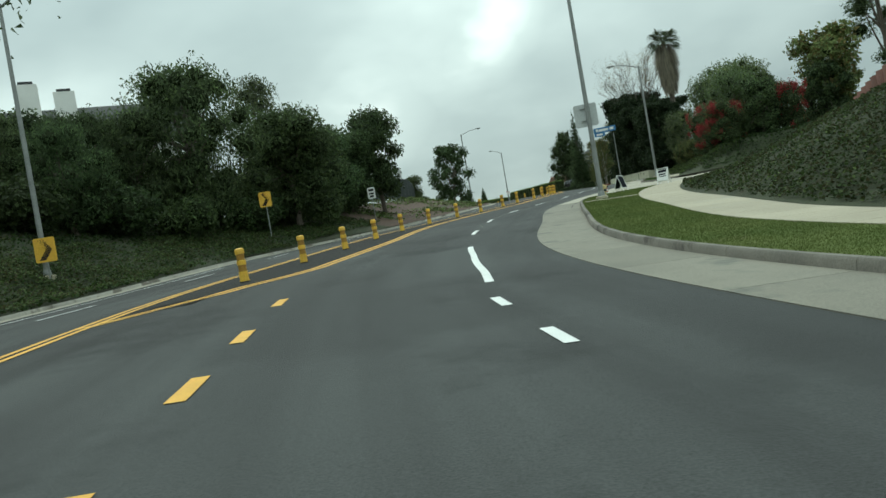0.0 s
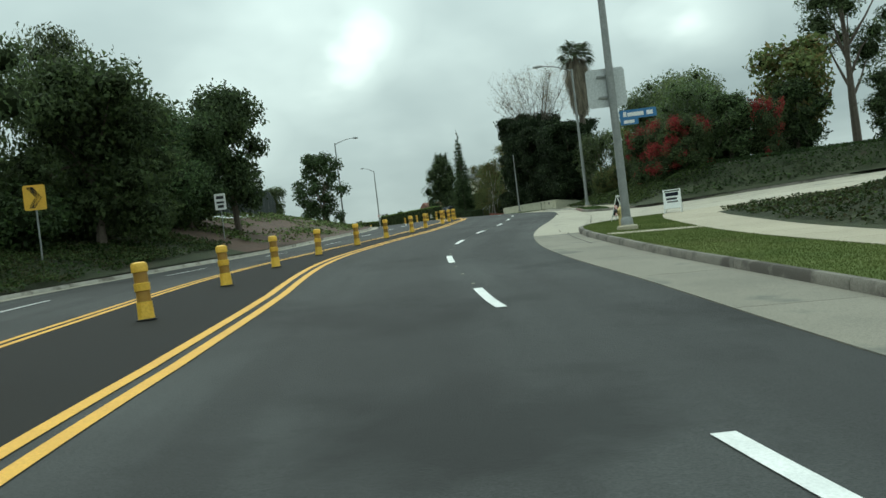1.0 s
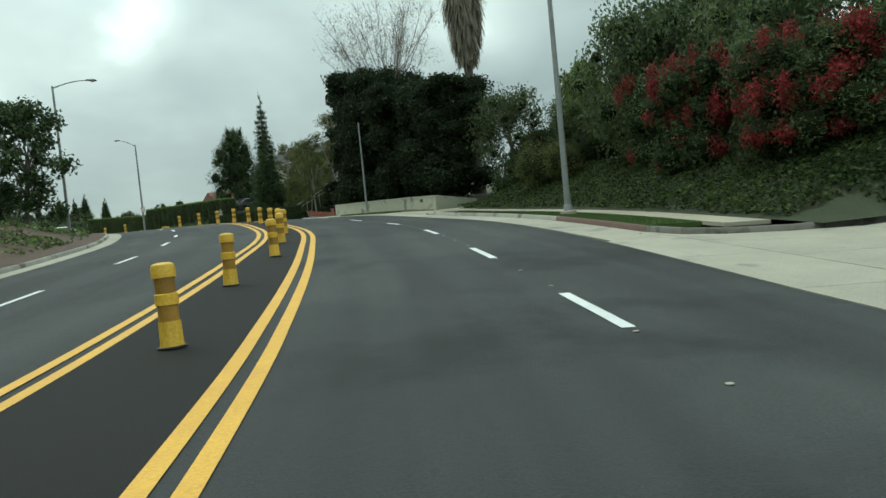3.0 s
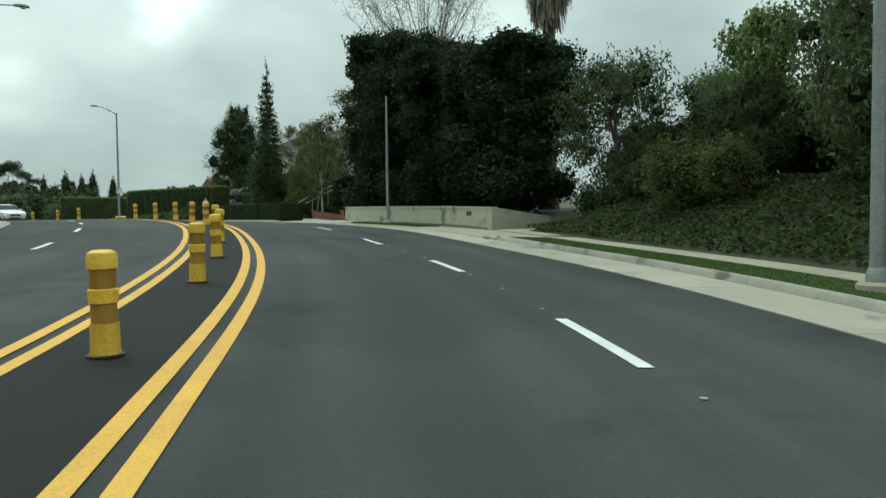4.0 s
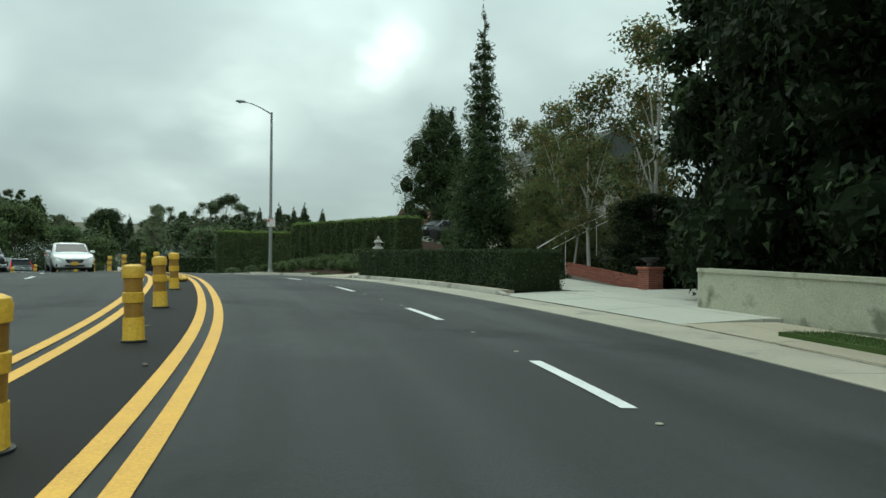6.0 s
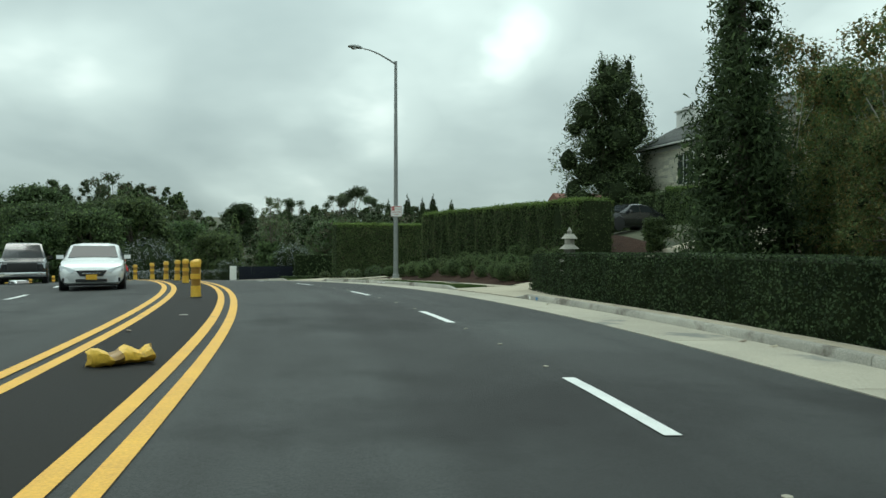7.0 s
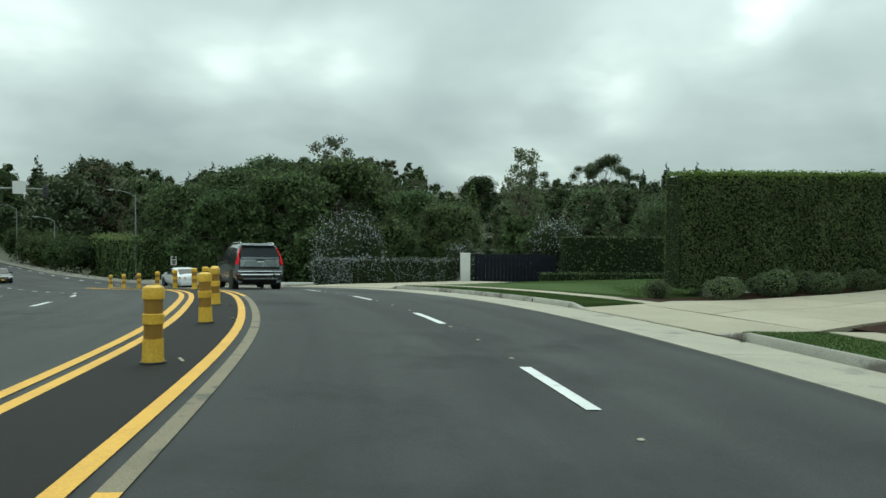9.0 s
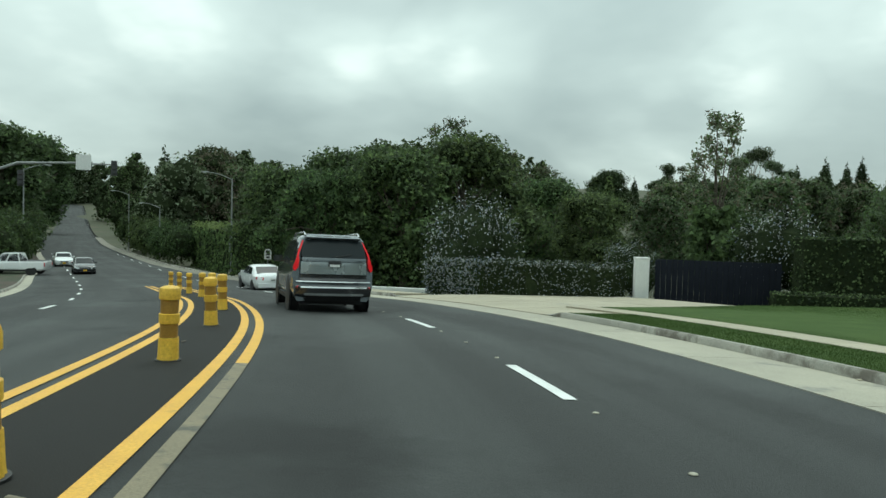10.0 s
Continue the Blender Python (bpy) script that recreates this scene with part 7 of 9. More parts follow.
def a_board(label, turn, s, d, board=True):
    """A folding sign: two frames that meet at the top, with boards between the bars."""
    root = thing("folding_sign", label, "folding sign", Matrix.Translation(land_point(s, d)) @ pose(0, 0, 0, 0, 0, turn) @ Matrix.Scale(0.86, 4), group="folding signs at the corner")
    for side in (-1, 1):
        base = Matrix.Translation((0, side * 0.33, 0)) @ pose(0, 0, 0, side * 17, 0, 0)
        leaf_ob = part("side_frame", box(0.04, 0.03, 1.14, (-0.36, 0, 0), 0.006), SIGN_WHITE, root, m=base)
        part("bar", box(0.04, 0.03, 1.14, (0.36, 0, 0), 0.006), SIGN_WHITE, leaf_ob)
        part("bar", box(0.76, 0.03, 0.04, (0, 0, 1.08), 0.006), SIGN_WHITE, leaf_ob)
        part("bar", box(0.76, 0.03, 0.04, (0, 0, 0.22), 0.006), SIGN_WHITE, leaf_ob)
        b = part("board", box(0.68, 0.015, 0.74, (0, 0, 0.27)), SIGN_WHITE if board else GATE_DARK, leaf_ob)
        if board:
            bars(leaf_ob, [(-0.28, 0.28, 0.80, 0.97)], GATE_DARK, -0.012)
            bars(leaf_ob, [(-0.25, 0.22, 0.62, 0.72), (-0.22, 0.25, 0.50, 0.56)], SIGN_BLACK, -0.012)
    return root


a_board("white folding sign with dark lettering on the verge", -35, 91.6, 12.5)
a_board("dark folding sign standing sideways at the corner", 50, 89.1, 10.35, False)
plaid = thing("striped_flag", "small faded striped flag on a stick in the grass", "flag", Matrix.Translation(land_point(84.9, 9.95)) @ pose(0, 0, 0, 0, 0, 20))
part("stick", tube([(0, 0, -0.05), (0.03, 0, 0.62)], [0.012, 0.01], 6), BARK, plaid)
for k in range(5):
    part("stripe", slab([(0.03, 0.005 * k, 0.18 + 0.07 * k), (0.2, 0.02, 0.14 + 0.07 * k), (0.2, 0.02, 0.21 + 0.07 * k), (0.03, 0.005 * k, 0.25 + 0.07 * k)], 0.008), SIGN_RED if k % 2 else SIGN_WHITE, plaid)


def fire_hydrant(label, m):
    """A worn hydrant: flanged barrel, bonnet with an operating nut, two capped side outlets."""
    root = thing("fire_hydrant", label, "fire hydrant", m)
    part("barrel", lathe([(0.15, -0.05), (0.15, 0.03), (0.105, 0.05), (0.10, 0.40), (0.13, 0.42), (0.13, 0.46), (0.10, 0.48)], 18), HYDRANT, root)
    part("bonnet", lathe([(0.11, 0.47), (0.115, 0.53), (0.09, 0.59), (0.05, 0.63), (0.0, 0.64)], 18), HYDRANT, root)
    part("operating_nut", lathe([(0.028, 0.62), (0.028, 0.68), (0.0, 0.69)], 5, smooth=False), HYDRANT, root)
    for turn, name_o in ((90, "side_outlet"), (-90, "side_outlet"), (0, "front_outlet")):
        out = part(name_o, lathe([(0.05, 0.08), (0.05, 0.15), (0.06, 0.15), (0.06, 0.17)], 12), HYDRANT, root, m=Matrix.Translation((0, 0, 0.52 if turn else 0.34)) @ pose(0, 0, 0, 90, 0, turn))
        part("cap", lathe([(0.066, 0.165), (0.066, 0.215), (0.03, 0.22), (0.025, 0.25), (0.0, 0.25)], 10), STEEL_DARK, out)
    return root


hydrant_at = Matrix.Translation(land_point(84.25, 9.98, 0.0)) @ pose(0, 0, 0, 0, 0, road_heading(84.2) + 28)
fire_hydrant("weathered yellow fire hydrant on a mown verge", hydrant_at)
flag = thing("small_flag", "small striped flag on a stick leaning against a hydrant", "flag", hydrant_at @ Matrix.Translation((0.12, 0.24, 0.0)) @ pose(0, 0, 0, 12, -14, 190))
part("stick", tube([(0, 0, -0.08), (0, 0, 0.56)], [0.006, 0.006], 6), BARK, flag)
for k in range(9):
    part("stripe", box(0.024, 0.006, 0.34 if k > 3 else 0.22, (0.02 + k * 0.024, 0, 0.36 if k > 3 else 0.30)), SIGN_RED if k % 2 == 0 else SIGN_WHITE, flag)
part("canton", box(0.096, 0.007, 0.12, (0.056, 0, 0.47)), SIGN_BLUE, flag, "blue corner of the flag")


# traffic signal over the far junction
sig = thing("traffic_signal", "traffic signal arm with a white sign over the road", "traffic light")
mast = road_point(246, -11.5)
tip = road_point(246, -2.2, 7.9)
part("pole", tube([mast - Vector((0, 0, 0.3)), mast + Vector((0, 0, 6.4))], [0.16, 0.12], 10), STEEL, sig)
part("arm", tube([mast + Vector((0, 0, 6.2)), mast.lerp(tip, 0.4) + Vector((0, 0, 4.6)), mast.lerp(tip, 0.75) + Vector((0, 0, 2.0)), tip], [0.11, 0.09, 0.07, 0.05], 8), STEEL, sig)
for n_h, f in ((0, 1.0), (1, 0.42)):
    p = (mast + Vector((0, 0, 6.4))).lerp(tip, f)
    hd = part("signal_head", box(0.36, 0.3, 1.0, (0, 0, -0.62), 0.03), STEEL_DARK, sig, m=Matrix.Translation(p + Vector((0, 0, -0.1))) @ pose(0, 0, 0, 0, 0, road_heading(246)))
    for k, zz in enumerate((0.2, -0.1, -0.4)):
        part("lens", lathe([(0.11, 0.0), (0.11, 0.02), (0.0, 0.05)], 12), LAMP_SIGNAL_RED if k == 0 else TRIM_BLACK, hd, "lit red lens" if k == 0 else "", pose(0, -0.15, zz, 90, 0, 0))
        part("hood", lathe([(0.13, 0.0), (0.13, 0.14)], 12), TRIM_BLACK, hd, m=pose(0, -0.15, zz, 80, 0, 0))
p = (mast + Vector((0, 0, 6.4))).lerp(tip, 0.82)
part("sign_plate", plate(0.9, 1.0), SIGN_WHITE, sig, "white sign plate", Matrix.Translation(p + Vector((0, 0, 0.35))) @ pose(0, -0.2, 0, 0, 0, road_heading(246)))

# ---- walls, pillars and gate ----
wall = thing("low_wall", "low stained plaster garden wall with a capping", "garden wall")
run = [(134.6, 11.55), (138.5, 11.5), (143, 11.5), (147, 11.5), (149.6, 11.55)]
for (sa, da), (sb, db) in zip(run, run[1:]):
    a, b = road_point(sa, da, 0.05), road_point(sb, db, 0.05)
    n = Vector(((b - a).y, -(b - a).x, 0)).normalized() * 0.26
    up = Vector((0, 0, 0.95))
    part("wall_panel", loft([[a, a + n, a + n + up, a + up], [b, b + n, b + n + up, b + up]]), WALL_PLASTER, wall)
    cap = Vector((0, 0, 0.09))
    part("capping", loft([[a + up - n * 0.12, a + n * 1.12 + up, a + n * 1.12 + up + cap, a + up - n * 0.12 + cap], [b + up - n * 0.12, b + n * 1.12 + up, b + n * 1.12 + up + cap, b + up - n * 0.12 + cap]]), WALL_PLASTER, wall)
a, b = road_point(134.6, 11.55, 0.05), road_point(134.8, 14.6, 0.25)
n = Vector(((b - a).y, -(b - a).x, 0)).normalized() * -0.26
part("wall_panel", loft([[a, a + n, a + n + Vector((0, 0, 1.04)), a + Vector((0, 0, 1.04))], [b, b + n, b + n + Vector((0, 0, 0.5)), b + Vector((0, 0, 0.5))]]), WALL_PLASTER, wall)
part("vent_grille", box(0.5, 0.02, 0.2, (0, 0, 0), 0.005), STEEL_DARK, wall, "dark vent grille", Matrix.Translation(road_point(136.4, 11.49, 0.68)) @ pose(0, 0, 0, 0, 0, road_heading(136.4) + 90))

brick_mesh = bpy.data.meshes.new("brick")
bm = box(0.205, 0.1, 0.062, (0, 0, 0), 0.006)
bm.to_mesh(brick_mesh)
bm.free()
brick_mesh.materials.append(BRICK)


def brick_pillar(label, m, wide, high):
    root = thing("brick_pillar", label, "pillar", m)
    part("mortar_body", box(wide - 0.03, wide - 0.03, high, (0, 0, -0.1)), MORTAR, root)
    courses = int(high / 0.074)
    per = 3
    for c in range(courses):
        for f in range(4):
            turn = pose(0, 0, 0, 0, 0, 90 * f)
            for k in range(per):
                x = (k - (per - 1) / 2) * 0.216 + (0.1 if c % 2 else -0.06) * (0.5 if f % 2 else -0.5)
                if abs(x) > wide / 2 - 0.1:
                    x = math.copysign(wide / 2 - 0.1, x)
                part("brick", brick_mesh, None, root, m=turn @ pose(x, -wide / 2 + 0.045, c * 0.074 - 0.05))
    part("capping", box(wide + 0.1, wide + 0.1, 0.09, (0, 0, high - 0.1), 0.02), BRICK, root)
    return root


brick_pillar("red brick pillar with a flat cap by a driveway", road_frame(156.4, 15.5), 0.62, 0.86)
urn = thing("planter_bowl", "dark stone bowl on top of a brick pillar", "planter", road_frame(156.4, 15.5, 0.92))
part("bowl", lathe([(0.14, -0.02), (0.12, 0.05), (0.3, 0.18), (0.33, 0.24), (0.27, 0.25)], 16), STEEL_DARK, urn)
brick_wall = thing("brick_wall", "low red brick garden wall", "garden wall")
a, b = land_point(156.9, 15.6, -0.02), land_point(161.6, 15.7, -0.02)
n = Vector(((b - a).y, -(b - a).x, 0)).normalized()
part("mortar_body", loft([[a, a + n * 0.2, a + n * 0.2 + Vector((0, 0, 0.5)), a + Vector((0, 0, 0.5))], [b, b + n * 0.2, b + n * 0.2 + Vector((0, 0, 0.5)), b + Vector((0, 0, 0.5))]]), MORTAR, brick_wall)
wall_turn = math.degrees(math.atan2((b - a).y, (b - a).x))
for c in range(7):
    for k in range(int((b - a).length / 0.216)):
        p = a + (b - a).normalized() * (0.1 + 0.216 * k + (0.1 if c % 2 else 0)) + Vector((0, 0, c * 0.074)) + (b.z - a.z) * Vector((0, 0, k * 0.216 / (b - a).length))
        part("brick", brick_mesh, None, brick_wall, m=Matrix.Translation(p) @ pose(0, 0, 0, 0, 0, wall_turn))

lantern = thing("stone_lantern", "grey stone garden lantern with stacked roofs", "garden lantern", Matrix.Translation((20.17, 125.25, ground_z(20.17, 125.25) + 0.1)) @ Matrix.Diagonal((1, 1, 1.12, 1)))
part("shaft", lathe([(0.34, -0.05), (0.34, 0.12), (0.2, 0.2), (0.17, 0.75), (0.26, 0.85), (0.28, 0.95)], 12), KERB, lantern)
for k, z in enumerate((0.95, 1.3, 1.58)):
    part("light_box", lathe([(0.19 - 0.02 * k, z), (0.19 - 0.02 * k, z + 0.24)], 8), KERB, lantern)
    part("roof", lathe([(0.36 - 0.05 * k, z + 0.22), (0.3 - 0.05 * k, z + 0.27), (0.14, z + 0.35)], 8), KERB, lantern)
part("finial", lathe([(0.05, 1.9), (0.08, 2.0), (0.0, 2.12)], 8), KERB, lantern)

white_post = thing("gate_pillar", "plain white stuccoed gate pillar beside a driveway", "pillar", Matrix.Translation((-3.85, 178.3, ground_z(-3.85, 178.3))) @ pose(0, 0, 0, 0, 0, 20))
part("shaft", box(0.62, 0.62, 2.25, (0, 0, -0.1), 0.02), RENDERED, white_post)
part("capping", box(0.65, 0.65, 0.1, (0, 0, 2.15), 0.02), RENDERED, white_post)
gate = thing("driveway_gate", "dark painted board gate beside a white pillar", "gate", Matrix.Translation((-3.3, 178.5, ground_z(-3.3, 178.5))) @ pose(0, 0, 0, 0, 0, 14))
for k in range(22):
    part("board", box(0.235, 0.04, 2.1, (0.15 + k * 0.245, 0, 0.05), 0.008), GATE_DARK, gate)
part("rail", box(5.5, 0.05, 0.12, (2.75, 0.045, 0.4)), GATE_DARK, gate)
part("rail", box(5.5, 0.05, 0.12, (2.75, 0.045, 1.7)), GATE_DARK, gate)
kerb_wall = thing("low_wall", "short white garden wall under dark trees", "garden wall", Matrix.Translation((-19.5, 182.5, ground_z(-19.5, 182.5))) @ pose(0, 0, 0, 0, 0, 14))
part("wall_panel", box(6.5, 0.3, 0.65, (0, 0, -0.1), 0.03), RENDERED, kerb_wall)

# fence and house top on the corner slope
slope_fence = thing("board_fence", "red-brown board fence on top of the slope", "fence")
for k in range(46):
    s = 50 + k * 0.62
    m = Matrix.Translation(land_point(s, 20.7)) @ pose(0, 0, 0, 0, 0, road_heading(s) + 90)
    part("board", box(0.56, 0.04, 1.25, (0, 0, -0.05), 0.01), FENCE_WOOD, slope_fence, m=m)
for k in range(8):
    a, b = land_point(50 + k * 3.6, 20.74, 1.05), land_point(53.6 + k * 3.6, 20.74, 1.05)
    part("rail", tube([a, b], [0.06, 0.06], 4), FENCE_WOOD, slope_fence)


# ---- houses ----
def sash_window(parent, u, z0, z1, wide, wall_y, shutters=True):
    """A white-framed window with glazing bars and dark shutters in a wall whose face is at wall_y, towards -y."""
    root = part("window", box(wide + 0.16, 0.07, z1 - z0 + 0.16, (u, wall_y - 0.02, z0 - 0.08), 0.01), WOOD_WHITE, parent, "white window frame")
    for zz0, zz1 in ((z0, (z0 + z1) / 2 - 0.03), ((z0 + z1) / 2 + 0.03, z1)):
        part("pane", box(wide - 0.04, 0.03, zz1 - zz0, (u, wall_y - 0.045, zz0)), PANE, root)
        for f in (-1, 1):
            part("glazing_bar", box(0.025, 0.02, zz1 - zz0, (u + f * wide / 6, wall_y - 0.065, zz0)), WOOD_WHITE, root)
        part("glazing_bar", box(wide - 0.04, 0.02, 0.025, (u, wall_y - 0.067, (zz0 + zz1) / 2)), WOOD_WHITE, root)
    part("sill", box(wide + 0.3, 0.2, 0.07, (u, wall_y - 0.06, z0 - 0.14), 0.01), WOOD_WHITE, root)
    if shutters:
        for f in (-1, 1):
            sh = part("shutter", box(0.5, 0.05, z1 - z0 + 0.1, (u + f * (wide / 2 + 0.36), wall_y - 0.035, z0 - 0.05), 0.01), WOOD_GREEN, parent, "dark green shutter")
            for k in range(9):
                part("louvre", box(0.4, 0.02, 0.05, (u + f * (wide / 2 + 0.36), wall_y - 0.068, z0 + 0.08 + k * (z1 - z0 - 0.1) / 9)), WOOD_GREEN, sh)


house_at = Vector((31.3, 155.0, 0))
house_dir = math.degrees(math.atan2(145.4 - 155.0, 33.8 - 31.3))
base_z = ground_z(33, 148) + 0.05
house = thing("stone_house", "two-storey pale stone house with dark shutters and a white chimney", "house", Matrix.Translation((house_at.x, house_at.y, base_z)) @ pose(0, 0, 0, 0, 0, house_dir))
EAVE = 13.05 - base_z
LONG, DEEP = 17.0, 9.0
part("wall", box(LONG, DEEP, EAVE + 0.3, (LONG / 2, DEEP / 2 + 0.12, -0.3)), MORTAR, house)
ridge = EAVE + 2.5
roof_bm = loft([[(x, -0.45, EAVE), (x, -0.45, EAVE + 0.1), (x, DEEP / 2, ridge + 0.1), (x, DEEP + 0.45, EAVE + 0.1), (x, DEEP + 0.45, EAVE)] for x in (-0.35, LONG + 0.35)])
roof = part("roof", roof_bm, SHINGLE, house)
for k in range(12):
    f = k / 12
    part("shingle_course", box(LONG + 0.7, 0.46, 0.03, (LONG / 2, 0, 0)), SHINGLE, roof, m=pose(0, -0.45 + (DEEP / 2 + 0.45) * (f + 0.05), EAVE + 0.13 + (ridge - EAVE) * (f + 0.05), math.degrees(math.atan2(ridge - EAVE, DEEP / 2 + 0.45)), 0, 0))
part("gutter", box(LONG + 0.8, 0.14, 0.12, (LONG / 2, -0.5, EAVE - 0.03), 0.02), WOOD_WHITE, house)
part("fascia", box(LONG, 0.06, 0.26, (LONG / 2, -0.02, EAVE - 0.28)), WOOD_WHITE, house)
part("downpipe", tube([(0.35, -0.08, 0), (0.35, -0.08, EAVE)], [0.05, 0.05], 8), WOOD_WHITE, house)
ch = part("chimney", box(1.7, 1.0, 3.4, (0.9, 3.4, EAVE - 0.4), 0.03), RENDERED, house, "white stuccoed chimney")
part("chimney_cap", box(1.9, 1.2, 0.12, (0.9, 3.4, EAVE + 3.0), 0.02), RENDERED, ch)
part("flue", box(1.0, 0.5, 0.16, (0.9, 3.4, EAVE + 3.12), 0.02), TRIM_BLACK, ch)
holes = [(5.7, 10.45 - base_z, 12.35 - base_z), (5.7, 7.35 - base_z, 9.25 - base_z), (12.0, 10.45 - base_z, 12.35 - base_z), (12.0, 7.35 - base_z, 9.25 - base_z)]
for u, z0, z1 in holes:
    sash_window(house, u, z0, z1, 1.05, 0.05)
stone_rng = random.Random(8)
stone_meshes = []
for k in range(6):
    bm = box(1.0, 0.16, 1.0, (0, 0, -0.5), 0.0)
    for v in bm.verts:
        v.co += Vector((stone_rng.uniform(-0.06, 0.06), stone_rng.uniform(-0.03, 0.03), stone_rng.uniform(-0.1, 0.1)))
    me = bpy.data.meshes.new("stone")
    bm.to_mesh(me)
    bm.free()
    me.materials.append(STONE)
    stone_meshes.append(me)
z, count = 0.0, 0
loose = bmesh.new()
while z < EAVE - 0.3:
    hgt = stone_rng.choice((0.16, 0.2, 0.24, 0.3))
    u = stone_rng.uniform(-0.3, 0)
    while u < LONG:
        w = stone_rng.uniform(0.35, 0.85)
        mid_u, mid_z = u + w / 2, z + hgt / 2
        clear_of = all(not (abs(mid_u - hu) < 0.55 + w * 0.4 and hz0 - 0.12 < mid_z < hz1 + 0.1) for hu, hz0, hz1 in holes)
        if clear_of and mid_u > 0.02 and mid_u < LONG - 0.05:
            m = pose(mid_u, 0.12 - stone_rng.uniform(0.0, 0.05), mid_z) @ Matrix.Diagonal((w - 0.02, 1, hgt - 0.015, 1))
            if 2.4 < mid_u < 9.0 and count < 300 and mid_z > 0.8:
                part("stone", stone_rng.choice(stone_meshes), None, house, m=m)
                count += 1
            else:
                geo = bmesh.ops.create_cube(loose, size=1.0, matrix=m @ Matrix.Diagonal((1, 0.16, 1, 1)))
        u += w
    z += hgt
rest = part("stone_facing", loose, STONE, house)
tagged(rest, kind="stuff")
gable = bmesh.new()
part("gable", slab([(0.0, 0.1, EAVE), (0.0, DEEP + 0.1, EAVE), (0.0, DEEP / 2, ridge)], 0.2, gable), STONE, house)
row_xy("garden_hedge", "rounded garden hedge in front of a stone house", (29.3, 150.5), (30.6, 146.0), 1.5, 2.5, 2400, 0.14, (LEAF_HEDGE, LEAF_DARK), (0.6, 0.4), wobble=0.3)
plant_at(shrub("dark pointed shrub against a stone wall", 93, 3.4, 0.9, 1600, 0.16, (LEAF_FICUS, LEAF_DARK), (0.5, 0.5), 4), 33.0, 146.4, 0, 0.9)
row_xy("clipped_hedge", "clipped hedge with a light green top before a stone house", (29.4, 143.9), (34.8, 141.6), 1.3, 2.1, 16000, 0.07, (LEAF_HEDGE, LEAF_MID), (0.6, 0.4), top=LEAF_HEDGE_TOP, wobble=0.12, ragged=0.1)

roofs = thing("roof_house", "brown tiled house roof showing above a hedge", "house", Matrix.Translation((37, 178, ground_z(37, 178))) @ pose(0, 0, 0, 0, 0, 15))
part("wall", box(16, 8, 4.6, (0, 0, -0.3)), RENDERED, roofs)
part("roof", loft([[(x, -4.6, 4.2), (x, 0, 6.9), (x, 4.6, 4.2)] for x in (-8.6, 8.6)]), FENCE_WOOD, roofs)

left_house = thing("white_house", "white stucco house with two chimneys behind trees", "house", Matrix.Translation((-26.5, 59, 7.6)) @ pose(0, 0, 0, 0, 0, 25))
part("wall", box(15, 9, 9.0, (0, 0, -3.5)), RENDERED, left_house)
part("roof", loft([[(x, -5.1, 5.3), (x, 0, 9.2), (x, 5.1, 5.3)] for x in (-7.9, 7.9)]), SHINGLE, left_house)
for x, z in ((-4.1, 10.6), (-1.6, 9.9)):
    c = part("chimney", box(1.5, 1.2, z - 4, (x, -2.2, 4), 0.04), RENDERED, left_house, "white chimney")
    part("chimney_cap", box(1.0, 0.8, 0.25, (x, -2.2, z)), TRIM_BLACK, c)
for u in (-5, -1.5, 2, 5.5):
    w = part("window", box(1.3, 0.08, 1.5, (u, -4.53, 2.2), 0.01), WOOD_WHITE, left_house)
    part("pane", box(1.1, 0.03, 1.3, (u, -4.57, 2.3)), PANE, w)


# ---- vehicles ----
def wheel(parent, x, y, r, wide):
    w = part("wheel", lathe([(r * 0.62, -wide / 2), (r * 0.92, -wide / 2), (r, -wide * 0.36), (r, wide * 0.36), (r * 0.92, wide / 2), (r * 0.62, wide / 2)], 24), RUBBER, parent, "black tyre", pose(x, y, r, 0, 90, 0))
    rim = part("rim", lathe([(r * 0.64, -wide * 0.42), (r * 0.6, wide * 0.36), (r * 0.2, wide * 0.42), (0.0, wide * 0.44)], 16), RIM, w, m=Matrix.Identity(4) if x > 0 else pose(0, 0, 0, 180, 0, 0))
    return w


